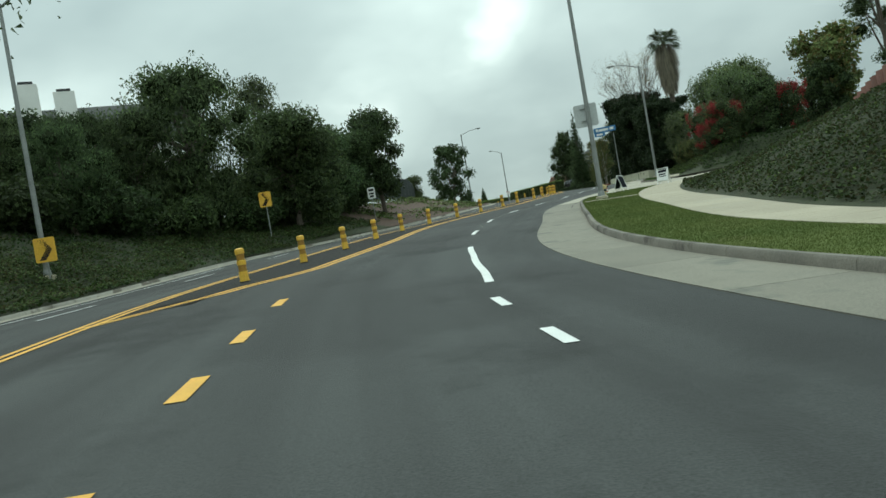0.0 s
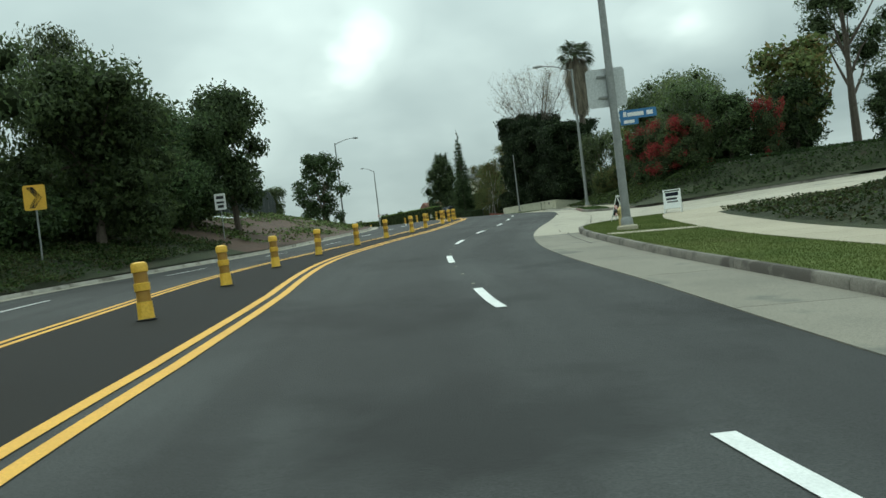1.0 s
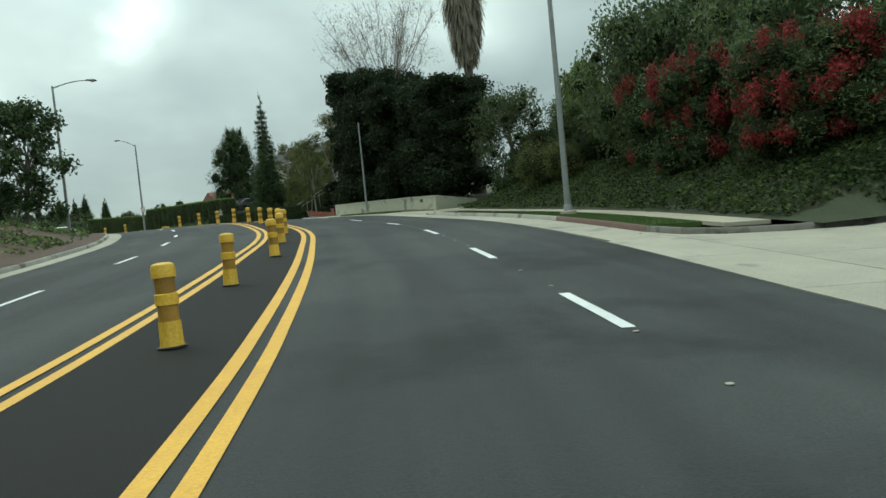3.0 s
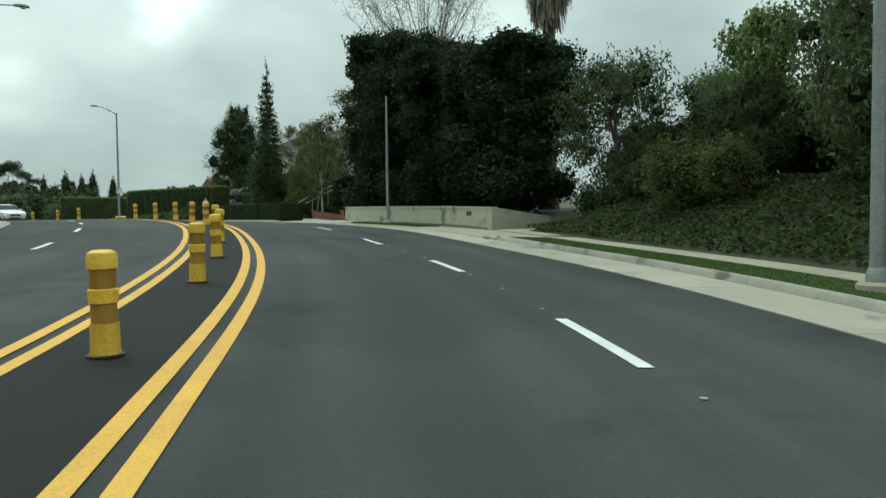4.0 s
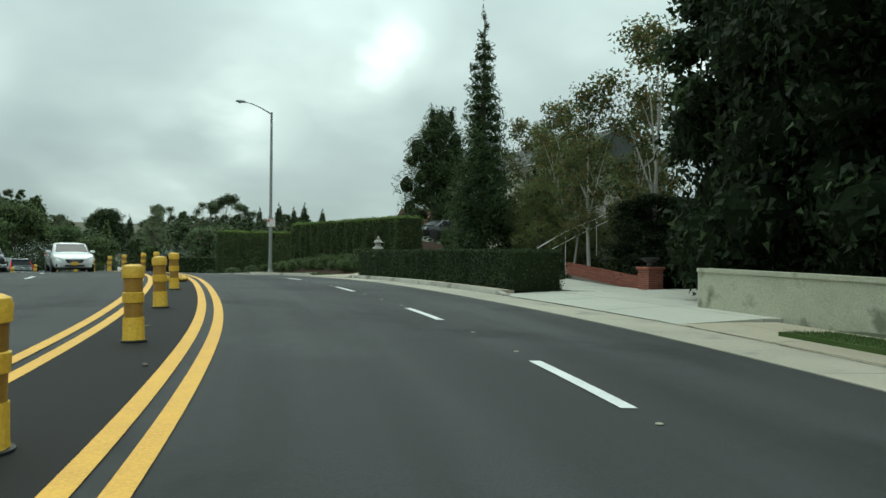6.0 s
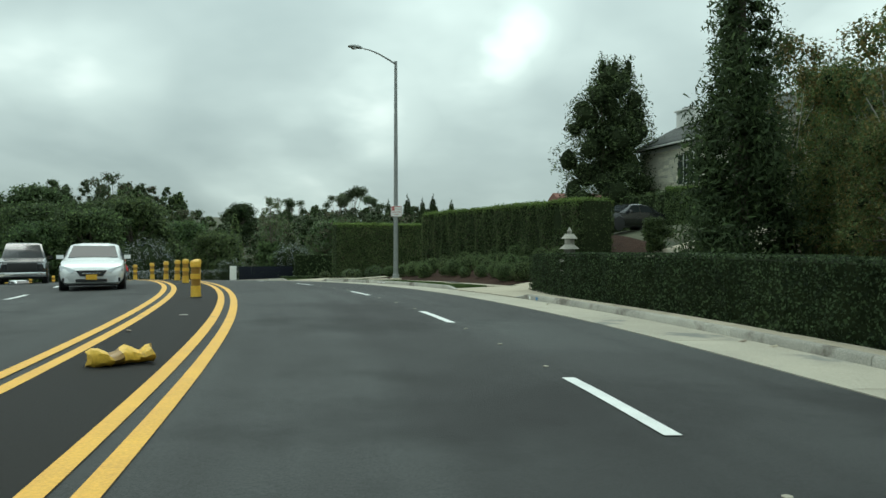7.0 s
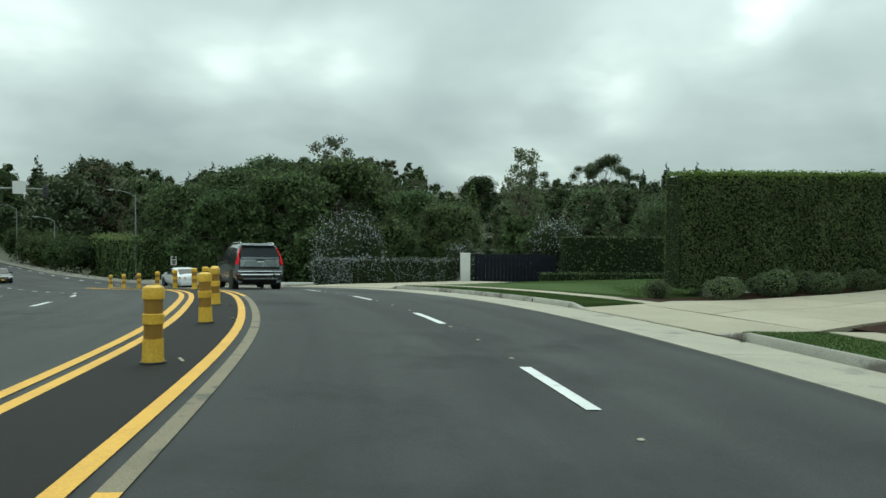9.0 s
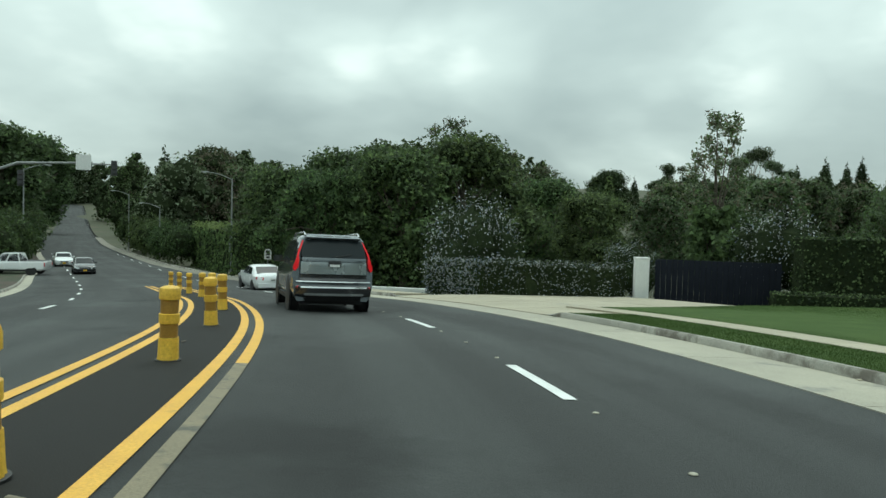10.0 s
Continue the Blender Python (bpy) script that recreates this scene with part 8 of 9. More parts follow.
def vehicle(name, label, category, paint, length, wide, high, belt, hood, clear, wheel_r, tail, nose, cabin, base_y, suv=False):
    """A car facing +y. cabin: y of windscreen foot, roof front, roof rear and rear window foot."""
    root = thing(name, label, category)
    half, w = length / 2, wide / 2

    def ring(y, k, zb, zt, shoulder=0.965):
        return [(-w * k * 0.86, y, zb), (-w * k * 0.985, y, zb + 0.12), (-w * k, y, (zb + zt) * 0.5), (-w * k * shoulder, y, zt - 0.06), (-w * k * 0.88, y, zt),
                (w * k * 0.88, y, zt), (w * k * shoulder, y, zt - 0.06), (w * k, y, (zb + zt) * 0.5), (w * k * 0.985, y, zb + 0.12), (w * k * 0.86, y, zb)]

    rows = [ring(-half, 0.86, clear + 0.16, tail - 0.04), ring(-half + 0.06, 0.93, clear + 0.06, tail), ring(-half + 0.35, 0.985, clear, belt if suv else tail + 0.02), ring(-half + 1.0, 1.0, clear, belt),
            ring(0.0, 1.0, clear, belt), ring(cabin[0] - 0.1, 1.0, clear, belt - 0.02), ring(cabin[0] + 0.25, 0.99, clear, hood + 0.06), ring(half - 0.5, 0.965, clear, hood - 0.06), ring(half - 0.12, 0.9, clear + 0.05, nose), ring(half, 0.8, clear + 0.14, nose - 0.12)]
    body = part("body", loft(rows), paint, root)
    roof_z = high - 0.04

    y0, y1, y2, y3 = cabin
    lo, hi = 0.90, 0.70
    p = {(side, n): (side * w * (lo if n in (0, 3) else hi), (y0, y1, y2, y3)[n], belt - 0.04 if n in (0, 3) else roof_z) for side in (-1, 1) for n in range(4)}
    bm = bmesh.new()
    v = {k: bm.verts.new(c) for k, c in p.items()}
    crown_v = [bm.verts.new((x, y, high)) for x, y in ((-w * hi * 0.82, y1 - 0.12), (w * hi * 0.82, y1 - 0.12), (w * hi * 0.82, y2 + 0.12), (-w * hi * 0.82, y2 + 0.12))]
    bm.faces.new((v[-1, 0], v[1, 0], v[1, 1], v[-1, 1]))
    bm.faces.new((v[1, 3], v[-1, 3], v[-1, 2], v[1, 2]))
    bm.faces.new((v[1, 0], v[1, 3], v[1, 2], v[1, 1]))
    bm.faces.new((v[-1, 3], v[-1, 0], v[-1, 1], v[-1, 2]))
    bm.faces.new(crown_v)
    tops = [v[-1, 1], v[1, 1], v[1, 2], v[-1, 2]]
    for k in range(4):
        bm.faces.new((tops[k], tops[(k + 1) % 4], crown_v[(k + 1) % 4], crown_v[k]))
    bmesh.ops.recalc_face_normals(bm, faces=bm.faces)
    part("cabin", bm, paint, root)

    def glass(nm, quad, inset, label_g=""):
        pts = [Vector(q) for q in quad]
        c = sum(pts, Vector()) / 4
        pts = [c + (q - c) * inset for q in pts]
        part(nm, slab(pts, 0.012), CAR_GLASS, root, label_g)

    glass("windscreen", (p[-1, 0], p[1, 0], p[1, 1], p[-1, 1]), 0.9)
    glass("rear_window", (p[1, 3], p[-1, 3], p[-1, 2], p[1, 2]), 0.86)
    for side in (1, -1):
        a, b, c, d = Vector(p[side, 0]), Vector(p[side, 3]), Vector(p[side, 2]), Vector(p[side, 1])
        m0, m1 = a.lerp(b, 0.48), d.lerp(c, 0.48)
        for q in ((a, m0, m1, d), (m0, b, c, m1)):
            q = q if side > 0 else q[::-1]
            pts = list(q)
            cc = sum(pts, Vector()) / 4
            part("side_window", slab([cc + (x - cc) * 0.88 for x in pts], 0.012), CAR_GLASS, root)
        part("mirror", loft([[(side * (w * 0.93 + o), y0 - 0.25 - b_, belt + zz) for zz, b_ in ((0.02, 0), (0.16, 0.0), (0.16, 0.12), (0.02, 0.12))] for o in (0.0, 0.22)]), paint, root)
        part("door_handle", box(0.03, 0.2, 0.035, (side * (w * 0.985), -0.1, belt - 0.2), 0.008), paint, root)
        part("sill_trim", box(0.05, length * 0.5, 0.1, (side * w * 0.97, 0, clear - 0.02), 0.02), TRIM_BLACK, root)
        for y in (base_y[0], base_y[1]):
            part("wheel_arch", lathe([(wheel_r * 1.06, -0.02), (wheel_r * 1.18, 0.0), (wheel_r * 1.18, 0.02), (wheel_r * 1.06, 0.03)], 24), TRIM_BLACK, root, m=pose(side * w * 0.955, y, wheel_r, 0, 90 * side, 0))
            wheel(root, side * (w - 0.13), y, wheel_r, 0.24)
    part("underside", box(wide * 0.8, length * 0.86, 0.12, (0, 0, clear - 0.06)), TRIM_BLACK, root)
    return root


def number_plate(root, y, z, face):
    part("number_plate", box(0.32, 0.012, 0.16, (0, y, z), 0.004), SIGN_WHITE, root)
    part("plate_bar", box(0.22, 0.004, 0.05, (0, y + face * 0.008, z + 0.055)), SIGN_BLACK, root)


def suv_tail(x, z, out=0.0):
    """A point of the tailgate's curved surface."""
    y = float(np.interp(z, [0.30, 0.42, 0.60, 0.74, 0.80, 1.12, 1.24, 1.70], [-2.36, -2.48, -2.50, -2.47, -2.44, -2.43, -2.41, -2.03]))
    return (x, y + 0.20 * abs(x / 0.97) ** 3.2 - out, z)


def suv_tail_width(z):
    return float(np.interp(z, [0.30, 0.45, 0.80, 1.02, 1.12, 1.40, 1.66, 1.73], [0.84, 0.92, 0.965, 0.955, 0.915, 0.83, 0.735, 0.66]))


def suv_panel(name, z0, z1, left, right, out, material, parent, label="", rows=8, cols=8, deep=0.03):
    """A panel that follows the tailgate between the edges left(z) and right(z), standing out from it."""
    grid = []
    for z in np.linspace(z0, z1, rows):
        xs = np.linspace(left(z), right(z), cols)
        grid.append([suv_tail(x, z, out) for x in xs])
    back = [[(x, y + deep, z) for x, y, z in row] for row in grid]
    verts = [p for row in grid for p in row] + [p for row in back for p in row]
    n = rows * cols
    faces = [(r * cols + c, r * cols + c + 1, (r + 1) * cols + c + 1, (r + 1) * cols + c) for r in range(rows - 1) for c in range(cols - 1)]
    rim = [c for c in range(cols)] + [r * cols + cols - 1 for r in range(1, rows)] + [(rows - 1) * cols + c for c in range(cols - 2, -1, -1)] + [r * cols for r in range(rows - 2, 0, -1)]
    faces += [(rim[k], rim[k] + n, rim[(k + 1) % len(rim)] + n, rim[(k + 1) % len(rim)]) for k in range(len(rim))]
    bm = bmesh.new()
    vs = [bm.verts.new(p) for p in verts]
    for f in faces:
        bm.faces.new([vs[k] for k in f])
    bmesh.ops.recalc_face_normals(bm, faces=bm.faces)
    return part(name, bm, material, parent, label)


def section(y, w, top, floor_z=0.27, belt=1.06):
    """One cross section of a car body, from the sill over the roof and down again."""
    up = max(0.0, top - belt)
    side = [(0.84, floor_z), (0.965, floor_z + 0.14), (1.0, min(0.58, top - 0.16)), (0.985, min(belt - 0.14, top - 0.10)), (0.955, min(belt, top - 0.03)), (0.87, belt + up * 0.48 if up else top - 0.015), (0.775, belt + up * 0.88 if up else top), (0.69, top - 0.02 if up > 0.1 else top), (0.40, top + 0.015)]
    return [(-x * w, y, z) for x, z in side] + [(x * w, y, z) for x, z in side[::-1]]


def build_suv(label):
    root = thing("suv", label, "car")

    tail_z = [0.30, 0.42, 0.62, 0.92, 1.06, 1.36, 1.62, 1.715, 1.735]
    tail_x = [suv_tail_width(z) for z in tail_z[:7]] + [0.64, 0.38]
    tail_row = [suv_tail(-x, z) for x, z in zip(tail_x, tail_z)] + [suv_tail(x, z) for x, z in list(zip(tail_x, tail_z))[::-1]]
    rows = [tail_row, section(-1.95, 0.97, 1.745), section(-1.3, 0.98, 1.765), section(-0.4, 0.98, 1.77), section(0.3, 0.98, 1.735), section(0.55, 0.98, 1.64), section(1.3, 0.98, 1.10), section(1.7, 0.97, 1.06), section(2.15, 0.95, 0.98), section(2.36, 0.90, 0.88, 0.32), section(2.46, 0.78, 0.78, 0.40)]
    part("body", loft(rows), PAINT_GREY, root)
    # pale panel: the sky mirrored in the tailgate is painted on
    suv_panel("tailgate", 0.90, 1.16, lambda z: -0.78, lambda z: 0.78, 0.014, PAINT_SKY_SHEEN, root, "upper tailgate with the sky's reflection put into its colour")
    suv_panel("lower_tailgate", 0.75, 0.89, lambda z: -0.80, lambda z: 0.80, 0.012, PAINT_BLACK, root, "black lower tailgate")
    suv_panel("window_lip", 1.17, 1.255, lambda z: -0.76, lambda z: 0.76, 0.045, PAINT_GREY, root, "", 4)
    suv_panel("rear_window", 1.262, 1.64, lambda z: -float(np.interp(z, [1.26, 1.32, 1.46, 1.64], [0.74, 0.77, 0.74, 0.67])), lambda z: float(np.interp(z, [1.26, 1.32, 1.46, 1.64], [0.74, 0.77, 0.74, 0.67])), 0.014, CAR_GLASS, root)
    part("spoiler", loft([[(x, y, z) for y, z in ((-1.80, 1.735), (-2.14, 1.665), (-2.16, 1.70), (-1.80, 1.775))] for x in (-0.64, -0.3, 0.3, 0.64)]), PAINT_GREY, root)
    part("brake_light", box(0.34, 0.015, 0.02, (0, -2.165, 1.675)), TRIM_BLACK, root)
    for side in (-1, 1):
        inner = lambda z: side * float(np.interp(z, [0.96, 1.00, 1.06, 1.20, 1.27, 1.34, 1.64], [0.90, 0.862, 0.835, 0.815, 0.832, 0.815, 0.70]))
        outer = lambda z: side * float(np.interp(z, [0.96, 1.00, 1.04, 1.12, 1.2, 1.40, 1.64], [0.92, 0.956, 0.957, 0.925, 0.895, 0.835, 0.728]))
        suv_panel("tail_light", 0.96, 1.62, inner, outer, 0.022, TAIL_LIT, root, rows=14, cols=4)
        part("roof_rail", tube([(side * 0.66, 0.25, 1.72), (side * 0.66, 0.1, 1.81), (side * 0.66, -1.75, 1.81), (side * 0.65, -1.92, 1.74)], [0.018] * 4, 6), CHROME, root)
        part("reflector", box(0.16, 0.02, 0.035, (side * 0.80, -2.42, 0.60), 0.006), TAIL_RED, root)
        part("mirror", loft([[(side * (0.93 + o), 0.72 - q, 1.08 + z) for z, q in ((0.02, 0), (0.18, 0.02), (0.18, 0.14), (0.02, 0.12))] for o in (0.0, 0.24)]), PAINT_GREY, root)

        def side_pane(corners):
            pts = [(side * (0.98 * float(np.interp(z, [1.06, 1.40, 1.68], [0.957, 0.872, 0.777])) + 0.012), y, z) for y, z in corners]
            part("side_window", slab([Vector(p) for p in (pts if side > 0 else pts[::-1])], 0.012), CAR_GLASS, root)

        side_pane([(0.98, 1.11), (-0.18, 1.11), (-0.18, 1.62), (0.42, 1.60)])
        side_pane([(-0.26, 1.11), (-1.16, 1.12), (-1.16, 1.62), (-0.26, 1.63)])
        side_pane([(-1.24, 1.13), (-1.86, 1.18), (-1.72, 1.58), (-1.24, 1.61)])
        part("sill_trim", box(0.06, 2.6, 0.1, (side * 0.93, 0.0, 0.28), 0.02), TRIM_BLACK, root)
        part("side_moulding", box(0.02, 2.2, 0.03, (side * 0.985, 0.0, 0.47), 0.006), CHROME, root)
        for y in (-1.45, 1.48):
            part("wheel_arch", lathe([(0.40, -0.02), (0.46, 0.0), (0.46, 0.02), (0.40, 0.03)], 24), TRIM_BLACK, root, m=pose(side * 0.955, y, 0.38, 0, 90 * side, 0))
            wheel(root, side * 0.84, y, 0.38, 0.26)
    part("windscreen", slab([Vector(p) for p in ((-0.80, 1.24, 1.13), (0.80, 1.24, 1.13), (0.66, 0.58, 1.63), (-0.66, 0.58, 1.63))], 0.02), CAR_GLASS, root)
    part("bumper", loft([[suv_tail(x, z, o) for z, o in ((0.42, 0.03), (0.46, 0.07), (0.62, 0.07), (0.66, 0.03))] for x in np.linspace(-0.90, 0.90, 9)]), PAINT_BLACK, root)
    suv_panel("upper_trim", 0.725, 0.745, lambda z: -0.88, lambda z: 0.88, 0.04, CHROME, root, "chrome strip under the tailgate", 3)
    suv_panel("bumper_strip", 0.60, 0.63, lambda z: -0.78, lambda z: 0.78, 0.075, CHROME, root, "chrome bumper strip", 3)
    suv_panel("lower_trim", 0.435, 0.485, lambda z: -0.70, lambda z: 0.70, 0.085, CHROME, root, "bright lower bumper strip", 3)
    suv_panel("diffuser", 0.30, 0.42, lambda z: -0.66, lambda z: 0.66, 0.03, TRIM_BLACK, root, "black lower bumper", 4)
    part("wiper", tube([suv_tail(0.02, 1.28, 0.03), suv_tail(0.38, 1.33, 0.03)], [0.014, 0.009], 5), TRIM_BLACK, root)
    part("underside", box(1.5, 4.2, 0.12, (0, 0, 0.22)), TRIM_BLACK, root)
    plate = part("number_plate", box(0.30, 0.012, 0.13, (0, -2.462, 1.06), 0.004), TRIM_BLACK, root)
    part("plate_bar", box(0.24, 0.004, 0.055, (0, -2.470, 1.06)), SIGN_WHITE, plate)
    return root


suv = build_suv("dark grey sport utility car with red tail lights")
suv.matrix_basis = Matrix.Translation(road_point(213.4, 2.85, 0.0)) @ pose(0, 0, 0, -2.5, 1.5, road_heading(213.4) - 1.5) @ Matrix.Diagonal((1.08, 1.06, 1.17, 1))


def sedan(label, paint, s, d, turn, oncoming=False):
    c = thing("sedan", label, "car")
    rows = [section(y, w, top, lo, 0.90) for y, w, top, lo in ((-2.40, 0.76, 0.84, 0.34), (-2.33, 0.86, 0.93, 0.28), (-1.72, 0.905, 0.985, 0.22), (-1.5, 0.91, 1.08, 0.22), (-0.92, 0.91, 1.37, 0.22), (-0.35, 0.91, 1.445, 0.22), (0.22, 0.91, 1.43, 0.22), (0.42, 0.91, 1.37, 0.22), (1.2, 0.91, 0.965, 0.22), (1.7, 0.90, 0.91, 0.22), (2.12, 0.86, 0.80, 0.22), (2.32, 0.79, 0.70, 0.26), (2.40, 0.66, 0.60, 0.34))]
    part("body", loft(rows), paint, c)
    part("windscreen", slab([Vector(p) for p in ((-0.70, 1.14, 1.02), (0.70, 1.14, 1.02), (0.60, 0.46, 1.375), (-0.60, 0.46, 1.375))], 0.02), CAR_GLASS, c)
    part("rear_window", slab([Vector(p) for p in ((0.68, -1.60, 1.05), (-0.68, -1.60, 1.05), (-0.60, -0.96, 1.375), (0.60, -0.96, 1.375))], 0.02), CAR_GLASS, c)
    part("underside", box(1.45, 4.0, 0.12, (0, 0, 0.17)), TRIM_BLACK, c)
    for side in (-1, 1):
        for pane in ([(0.92, 0.95), (-0.12, 0.95), (-0.12, 1.34), (0.36, 1.33)], [(-0.20, 0.95), (-1.08, 0.97), (-0.82, 1.31), (-0.20, 1.34)]):
            pts = [Vector((side * (0.91 * float(np.interp(z, [0.90, 1.16, 1.37], [0.957, 0.872, 0.777])) + 0.012), y, z)) for y, z in pane]
            part("side_window", slab(pts if side > 0 else pts[::-1], 0.012), CAR_GLASS, c)
        part("mirror", loft([[(side * (0.86 + o), 0.72 - q, 0.94 + z) for z, q in ((0.02, 0), (0.14, 0.02), (0.14, 0.12), (0.02, 0.10))] for o in (0.0, 0.2)]), paint, c)
        part("door_handle", box(0.03, 0.18, 0.03, (side * 0.90, -0.05, 0.80), 0.008), paint, c)
        for y in (-1.38, 1.42):
            part("wheel_arch", lathe([(0.34, -0.02), (0.385, 0.0), (0.385, 0.02), (0.34, 0.03)], 24), TRIM_BLACK, c, m=pose(side * 0.885, y, 0.325, 0, 90 * side, 0))
            wheel(c, side * 0.79, y, 0.325, 0.22)
    for side in (-1, 1):
        part("tail_light", loft([[(side * x, y, z) for x, y, z in ((0.5, -2.39, 0.88), (0.84, -2.26, 0.92), (0.88, -2.12, 0.84), (0.84, -2.30, 0.72), (0.52, -2.41, 0.74))], [(side * x, y - 0.025, z) for x, y, z in ((0.5, -2.39, 0.88), (0.84, -2.26, 0.92), (0.90, -2.12, 0.84), (0.84, -2.30, 0.72), (0.52, -2.41, 0.74))]]), TAIL_RED, c)
        lamp = ((0.44, 2.39, 0.64), (0.76, 2.24, 0.75), (0.87, 2.06, 0.77), (0.84, 2.22, 0.62), (0.50, 2.42, 0.56))
        part("headlight", loft([[(side * x, y - 0.06, z) for x, y, z in lamp], [(side * x, y + 0.03, z + 0.015) for x, y, z in lamp]]), LAMP_CLEAR, c)
        part("fog_recess", box(0.24, 0.08, 0.12, (side * 0.66, 2.33, 0.30), 0.02), TRIM_BLACK, c)
    part("grille", loft([[(x, y, z) for x, z in ((-0.42, 0.64), (0.42, 0.64), (0.30, 0.47), (-0.30, 0.47))] for y in (2.34, 2.435)]), TRIM_BLACK, c)
    part("grille_bar", box(0.5, 0.02, 0.02, (0, 2.44, 0.545), 0.004), CHROME, c)
    part("lower_grille", box(0.84, 0.07, 0.09, (0, 2.385, 0.30), 0.02), TRIM_BLACK, c)
    part("front_bumper", loft([[(x, y, z) for y, z in ((2.22, 0.24), (2.37, 0.28), (2.385, 0.46), (2.3, 0.5))] for x in (-0.72, -0.3, 0.3, 0.72)]), paint, c)
    part("rear_bumper", loft([[(x, y, z) for y, z in ((-2.28, 0.3), (-2.42, 0.34), (-2.43, 0.56), (-2.34, 0.62))] for x in (-0.8, -0.3, 0.3, 0.8)]), paint, c)
    number_plate(c, -2.44, 0.66, -1)
    part("front_plate", box(0.3, 0.012, 0.15, (0, 2.44, 0.37)), SIGN_YELLOW, c, "dealer plate without lettering")
    c.matrix_basis = Matrix.Translation(road_point(s, d, 0.0)) @ pose(0, 0, 0, 0, 0, road_heading(s) + turn)
    return c


sedan("white sedan driving ahead near the median posts", PAINT_WHITE, 234.5, 5.0, 2)
sedan("white oncoming sedan beside the median", PAINT_WHITE, 176.2, -3.0, 181)
sedan("small white car coming down the far hill road", PAINT_WHITE, 281, -4.3, 180)
sedan("black car coming down the far hill road", PAINT_BLACK, 266, -3.2, 180)
sedan("dark car parked high on the far hill road", PAINT_BLACK, 362, -6, 180)


def pickup(label, paint, m):
    c = vehicle("pickup_truck", label, "pickup truck", paint, 5.4, 1.95, 1.85, 1.12, 1.12, 0.36, 0.39, 1.10, 1.05, (1.35, 0.65, -0.55, -0.75), (-1.65, 1.65), True)
    part("bed_rim", box(1.8, 1.75, 0.06, (0, -1.75, 1.10), 0.02), paint, c)
    # flat black plate on the closed bed, no real opening
    part("bed_black_plate", box(1.55, 1.55, 0.05, (0, -1.75, 1.14)), TRIM_BLACK, c)
    part("grille", box(1.1, 0.05, 0.34, (0, 2.70, 0.66), 0.02), TRIM_BLACK, c)
    part("front_bumper", box(1.8, 0.14, 0.2, (0, 2.68, 0.4), 0.03), CHROME, c)
    for side in (-1, 1):
        part("headlight", box(0.28, 0.06, 0.22, (side * 0.72, 2.63, 0.76), 0.02), LAMP_CLEAR, c)
        part("tail_light", box(0.14, 0.05, 0.34, (side * 0.84, -2.69, 0.72), 0.02), TAIL_RED, c)
    c.matrix_basis = m
    return c


pickup("dark pickup truck coming the other way", PAINT_BLACK, Matrix.Translation(road_point(188.5, -6.0)) @ pose(0, 0, 0, 0, 0, road_heading(188.5) + 180))
parked = sedan("dark car parked in a driveway beside a tall hedge", PAINT_BLACK, 185, 25, 0)
parked.matrix_basis = Matrix.Translation((27.0, 143.2, ground_z(27.0, 143.2) + 0.05)) @ pose(0, 0, 0, 0, 0, 118)
pickup("white pickup truck parked on a side drive", PAINT_WHITE, Matrix.Translation((-57.8, 183.9, ground_z(-57.8, 183.9) + 0.4)) @ pose(0, 0, 0, 0, 0, 125))


# ---- small things along the kerb ----
def strip_line(points, wide, rise):
    """A thin ragged band along points (s, d) on the road."""
    pts = [road_point(s, d, rise) for s, d in points]
    fine = []
    for a, b in zip(pts, pts[1:]):
        n = max(2, int((b - a).length / 0.18))
        fine += [a.lerp(b, k / n) for k in range(n)]
    fine.append(pts[-1])
    rows = []
    for k, p in enumerate(fine):
        w = wide * (0.35 + 0.9 * abs(noise.noise((k * 0.7, p.x, p.y))))
        along = (fine[min(k + 1, len(fine) - 1)] - fine[max(k - 1, 0)]).normalized()
        side = Vector((along.y, -along.x, 0)) * w
        shift = Vector((along.y, -along.x, 0)) * 0.05 * noise.noise((k * 0.5, p.y, 3.0))
        rows.append((p + shift - side, p + shift + side))
    return mesh_of("crack", [q for r in rows for q in r], [(2 * k, 2 * k + 1, 2 * k + 3, 2 * k + 2) for k in range(len(rows) - 1)], [ASPHALT_MEDIAN])


cracks = thing("street_cracks", "dark tarred cracks in the concrete side street", "road crack", kind="structure")
for line, wide in ((((88.9, 8.05), (87.5, 8.15), (86.9, 7.98), (86.7, 8.4), (85.2, 8.35), (83.6, 8.45), (80, 8.6)), 0.022), (((96.1, 10.24), (96.2, 10.8), (96.3, 11.6)), 0.05), (((93.9, 9.72), (92.6, 9.9), (91.0, 9.7)), 0.03), (((99.5, 10.0), (99.0, 12.4)), 0.03), (((94.0, 12.6), (94.2, 15.5)), 0.04), (((92.6, 9.3), (94.0, 9.3), (97.0, 9.28), (101, 9.3)), 0.025)):
    part("crack", strip_line(line, wide, 0.026 if line[0][1] > 9.1 else 0.018), None, cracks)
joints = thing("apron_joints", "dark open joint between gutter and driveway apron", "joint", kind="structure")
for a, b in ((129.6, 147.0), (147.4, 155.2), (169.6, 175.5), (190.3, 195.1), (210.8, 224.8)):
    part("joint", strip_line([(a, KERB_RIGHT + 0.01), ((a + b) / 2, KERB_RIGHT), (b, KERB_RIGHT + 0.01)], 0.022, 0.036), None, joints)

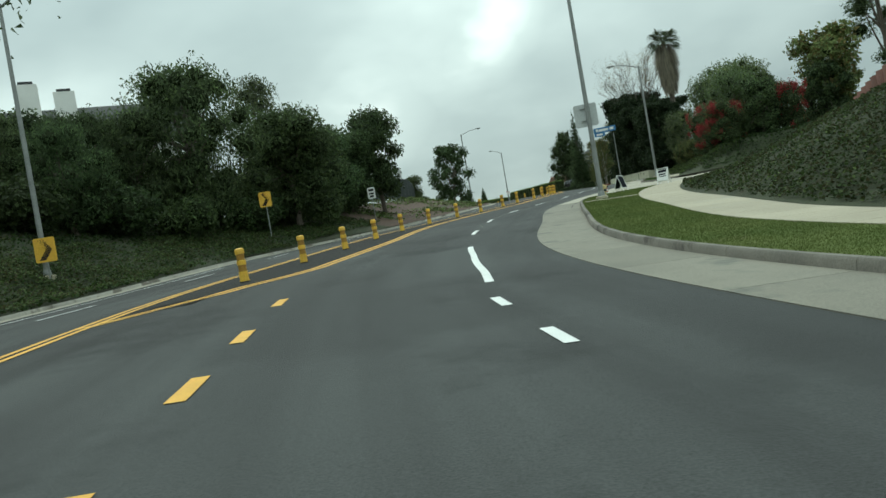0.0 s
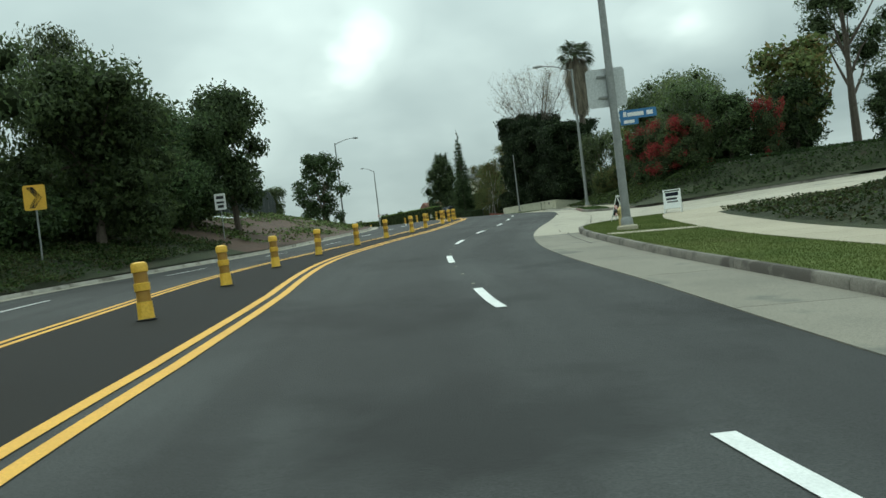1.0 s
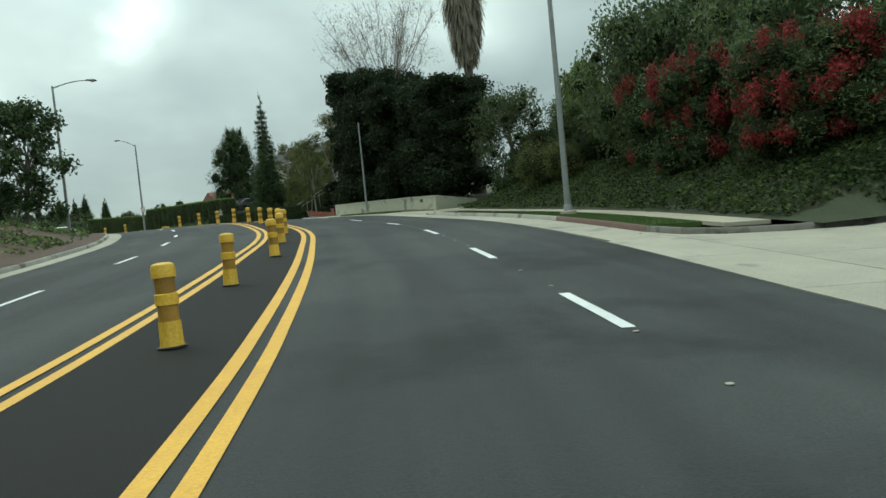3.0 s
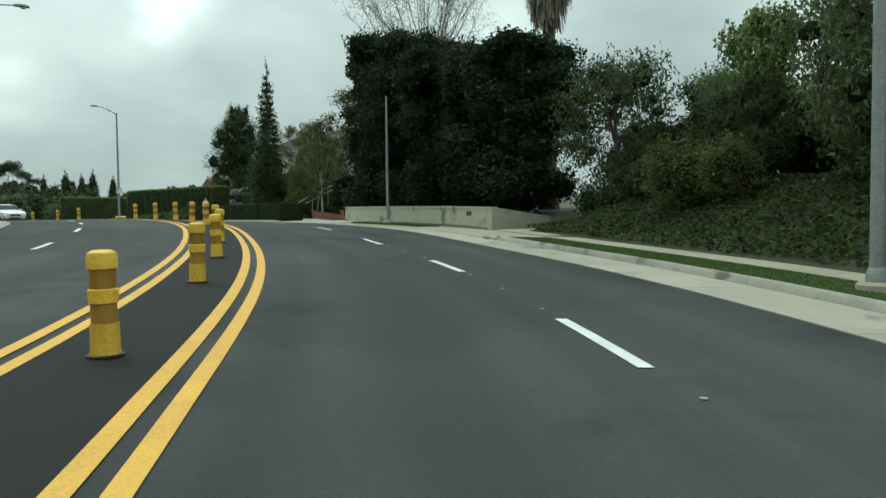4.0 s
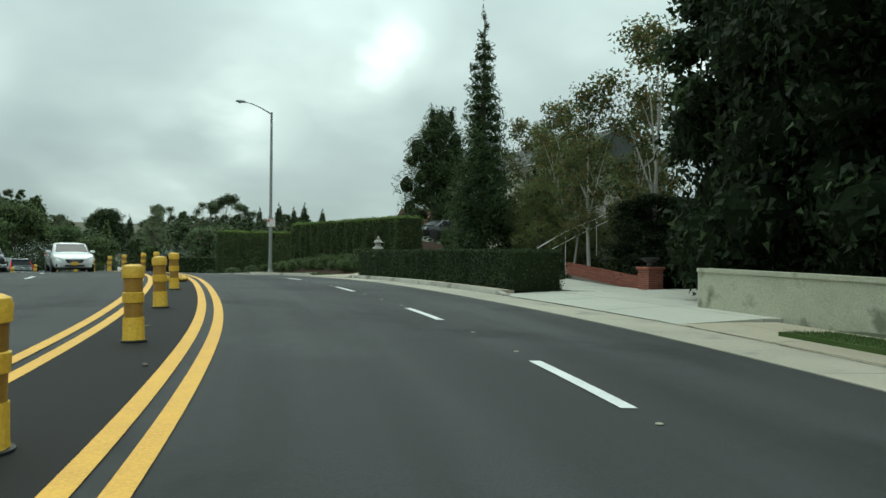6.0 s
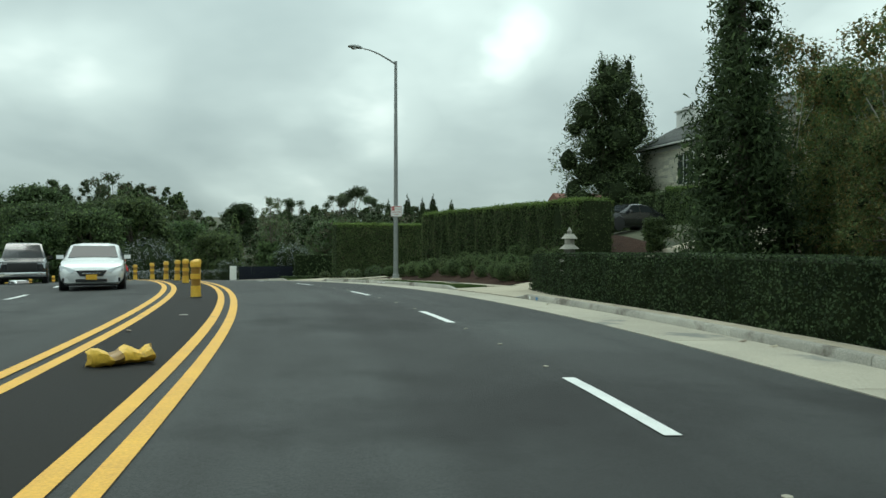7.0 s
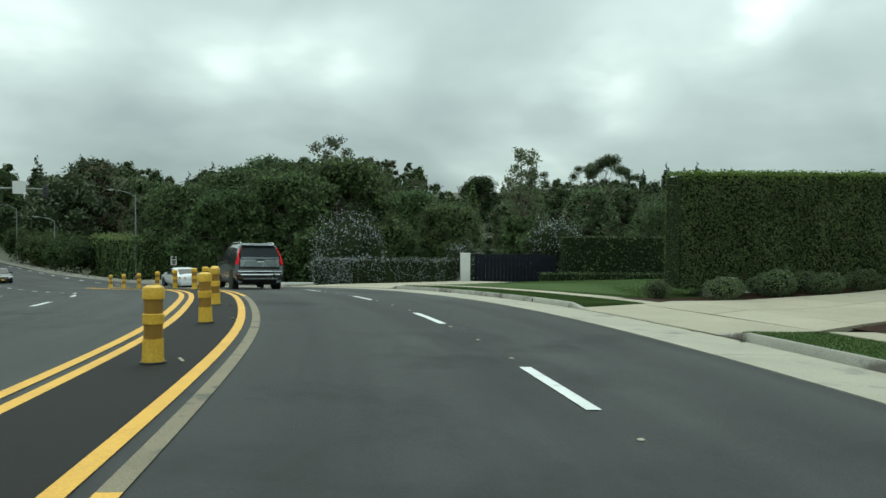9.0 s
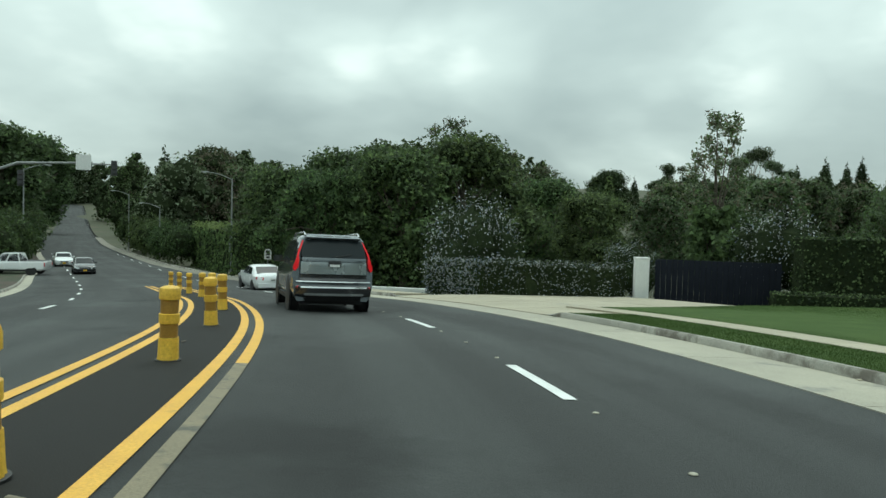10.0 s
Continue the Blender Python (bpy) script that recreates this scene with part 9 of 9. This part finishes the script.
mark = thing("kerb_mark", "white painted marks on a weathered kerb face", "kerb marking")
for s, w in ((182.15, 0.05), (182.30, 0.13), (182.62, 0.05), (182.76, 0.04), (182.90, 0.05)):
    a, b = road_point(s, KERB_RIGHT - 0.004, 0.03), road_point(s + w, KERB_RIGHT - 0.004, 0.03)
    part("painted_bar", slab([a, b, b + Vector((0, 0, 0.075)), a + Vector((0, 0, 0.075))], 0.012), SIGN_WHITE, mark)
paint_mark = thing("kerb_dab", "dab of blue survey paint on a kerb", "kerb marking")
for s, w, mat in ((168.7, 0.10, SIGN_BLUE), (169.15, 0.05, SIGN_WHITE)):
    a, b = road_point(s, KERB_RIGHT - 0.004, 0.03), road_point(s + w, KERB_RIGHT - 0.004, 0.03)
    part("painted_bar", slab([a, b, b + Vector((0, 0, 0.08)), a + Vector((0, 0, 0.08))], 0.012), mat, paint_mark)
cover_m = Matrix.Translation(road_point(177.9, 10.5, 0.15)) @ pose(0, 0, 0, 0, 0, road_heading(177.9))
utility = thing("utility_cover", "grey metal utility cover set in a verge", "cover", cover_m)
part("frame", box(0.42, 0.78, 0.06, (0, 0, 0.0), 0.01), CONCRETE, utility)
part("lid", box(0.32, 0.66, 0.02, (0, 0, 0.055), 0.006), STEEL_DARK, utility)
patch_m = Matrix.Translation(road_point(184.6, 9.85, 0.13)) @ pose(0, 0, 0, 0, 0, road_heading(184.6))
patch = thing("pole_slab", "small concrete slab in the grass at a pole", "paving", patch_m)
part("slab", box(1.0, 0.9, 0.09, (0, 0, 0.0), 0.01), CONCRETE, patch)
drain = thing("kerb_drain", "dark round drain outlet in a kerb face", "drain", Matrix.Translation(road_point(199.0, KERB_RIGHT + 0.01, 0.07)) @ pose(0, 0, 0, 90, 0, road_heading(199.0) + 90))
part("outlet", lathe([(0.0, -0.01), (0.05, -0.01), (0.055, 0.012), (0.04, 0.014), (0.0, 0.006)], 12), TRIM_BLACK, drain)

rub_rng = random.Random(9)
for k in range(9):
    bm = bmesh.new()
    bmesh.ops.create_icosphere(bm, subdivisions=1, radius=rub_rng.uniform(0.05, 0.13))
    for v_ in bm.verts:
        v_.co *= rub_rng.uniform(0.7, 1.2)
        v_.co.z *= 0.7
    root = thing("rubble_stone", "broken lump of kerb concrete in the gutter", "rubble", Matrix.Translation(road_point(129.6 + rub_rng.uniform(-0.5, 0.7), KERB_RIGHT + rub_rng.uniform(-0.25, 0.3), 0.07)), group="rubble at a kerb end")
    part("lump", bm, KERB if k % 3 else KERB_RED, root)
for k in range(26):
    s = rub_rng.uniform(100, 210)
    d_l = rub_rng.choice((KERB_RIGHT - rub_rng.uniform(0.05, 0.4), rub_rng.uniform(-0.5, 0.5)))
    root = thing("litter_scrap", "dry leaf or scrap lying on the road", "litter", Matrix.Translation(road_point(s, d_l, 0.02)) @ pose(0, 0, 0, rub_rng.uniform(-15, 15), rub_rng.uniform(-15, 15), rub_rng.uniform(0, 360)), group="scraps along the road")
    part("scrap", box(rub_rng.uniform(0.05, 0.12), rub_rng.uniform(0.03, 0.07), 0.012, (0, 0, 0), 0.003), (LEAF_DEAD, CONCRETE, BARK)[k % 3], root)

rail_root = thing("handrail", "thin white handrails of garden steps between trees", "handrail", Matrix.Translation((26.4, 118.7, 0)))
part("upper_rail", tube([(0.0, 0.0, 6.28), (1.1, -0.55, 7.0), (2.25, -1.2, 7.55), (2.8, -1.5, 7.92)], [0.025] * 4, 6), WOOD_WHITE, rail_root)
part("lower_rail", tube([(0.75, 0.15, 6.25), (1.9, -0.45, 6.95), (2.9, -1.0, 7.5)], [0.022] * 3, 6), WOOD_WHITE, rail_root)
for x, y, z in ((0.05, -0.02, 6.3), (1.1, -0.55, 7.0), (2.25, -1.2, 7.55)):
    part("rail_post", tube([(x, y, z - 1.6), (x, y, z)], [0.02, 0.02], 6), WOOD_WHITE, rail_root)
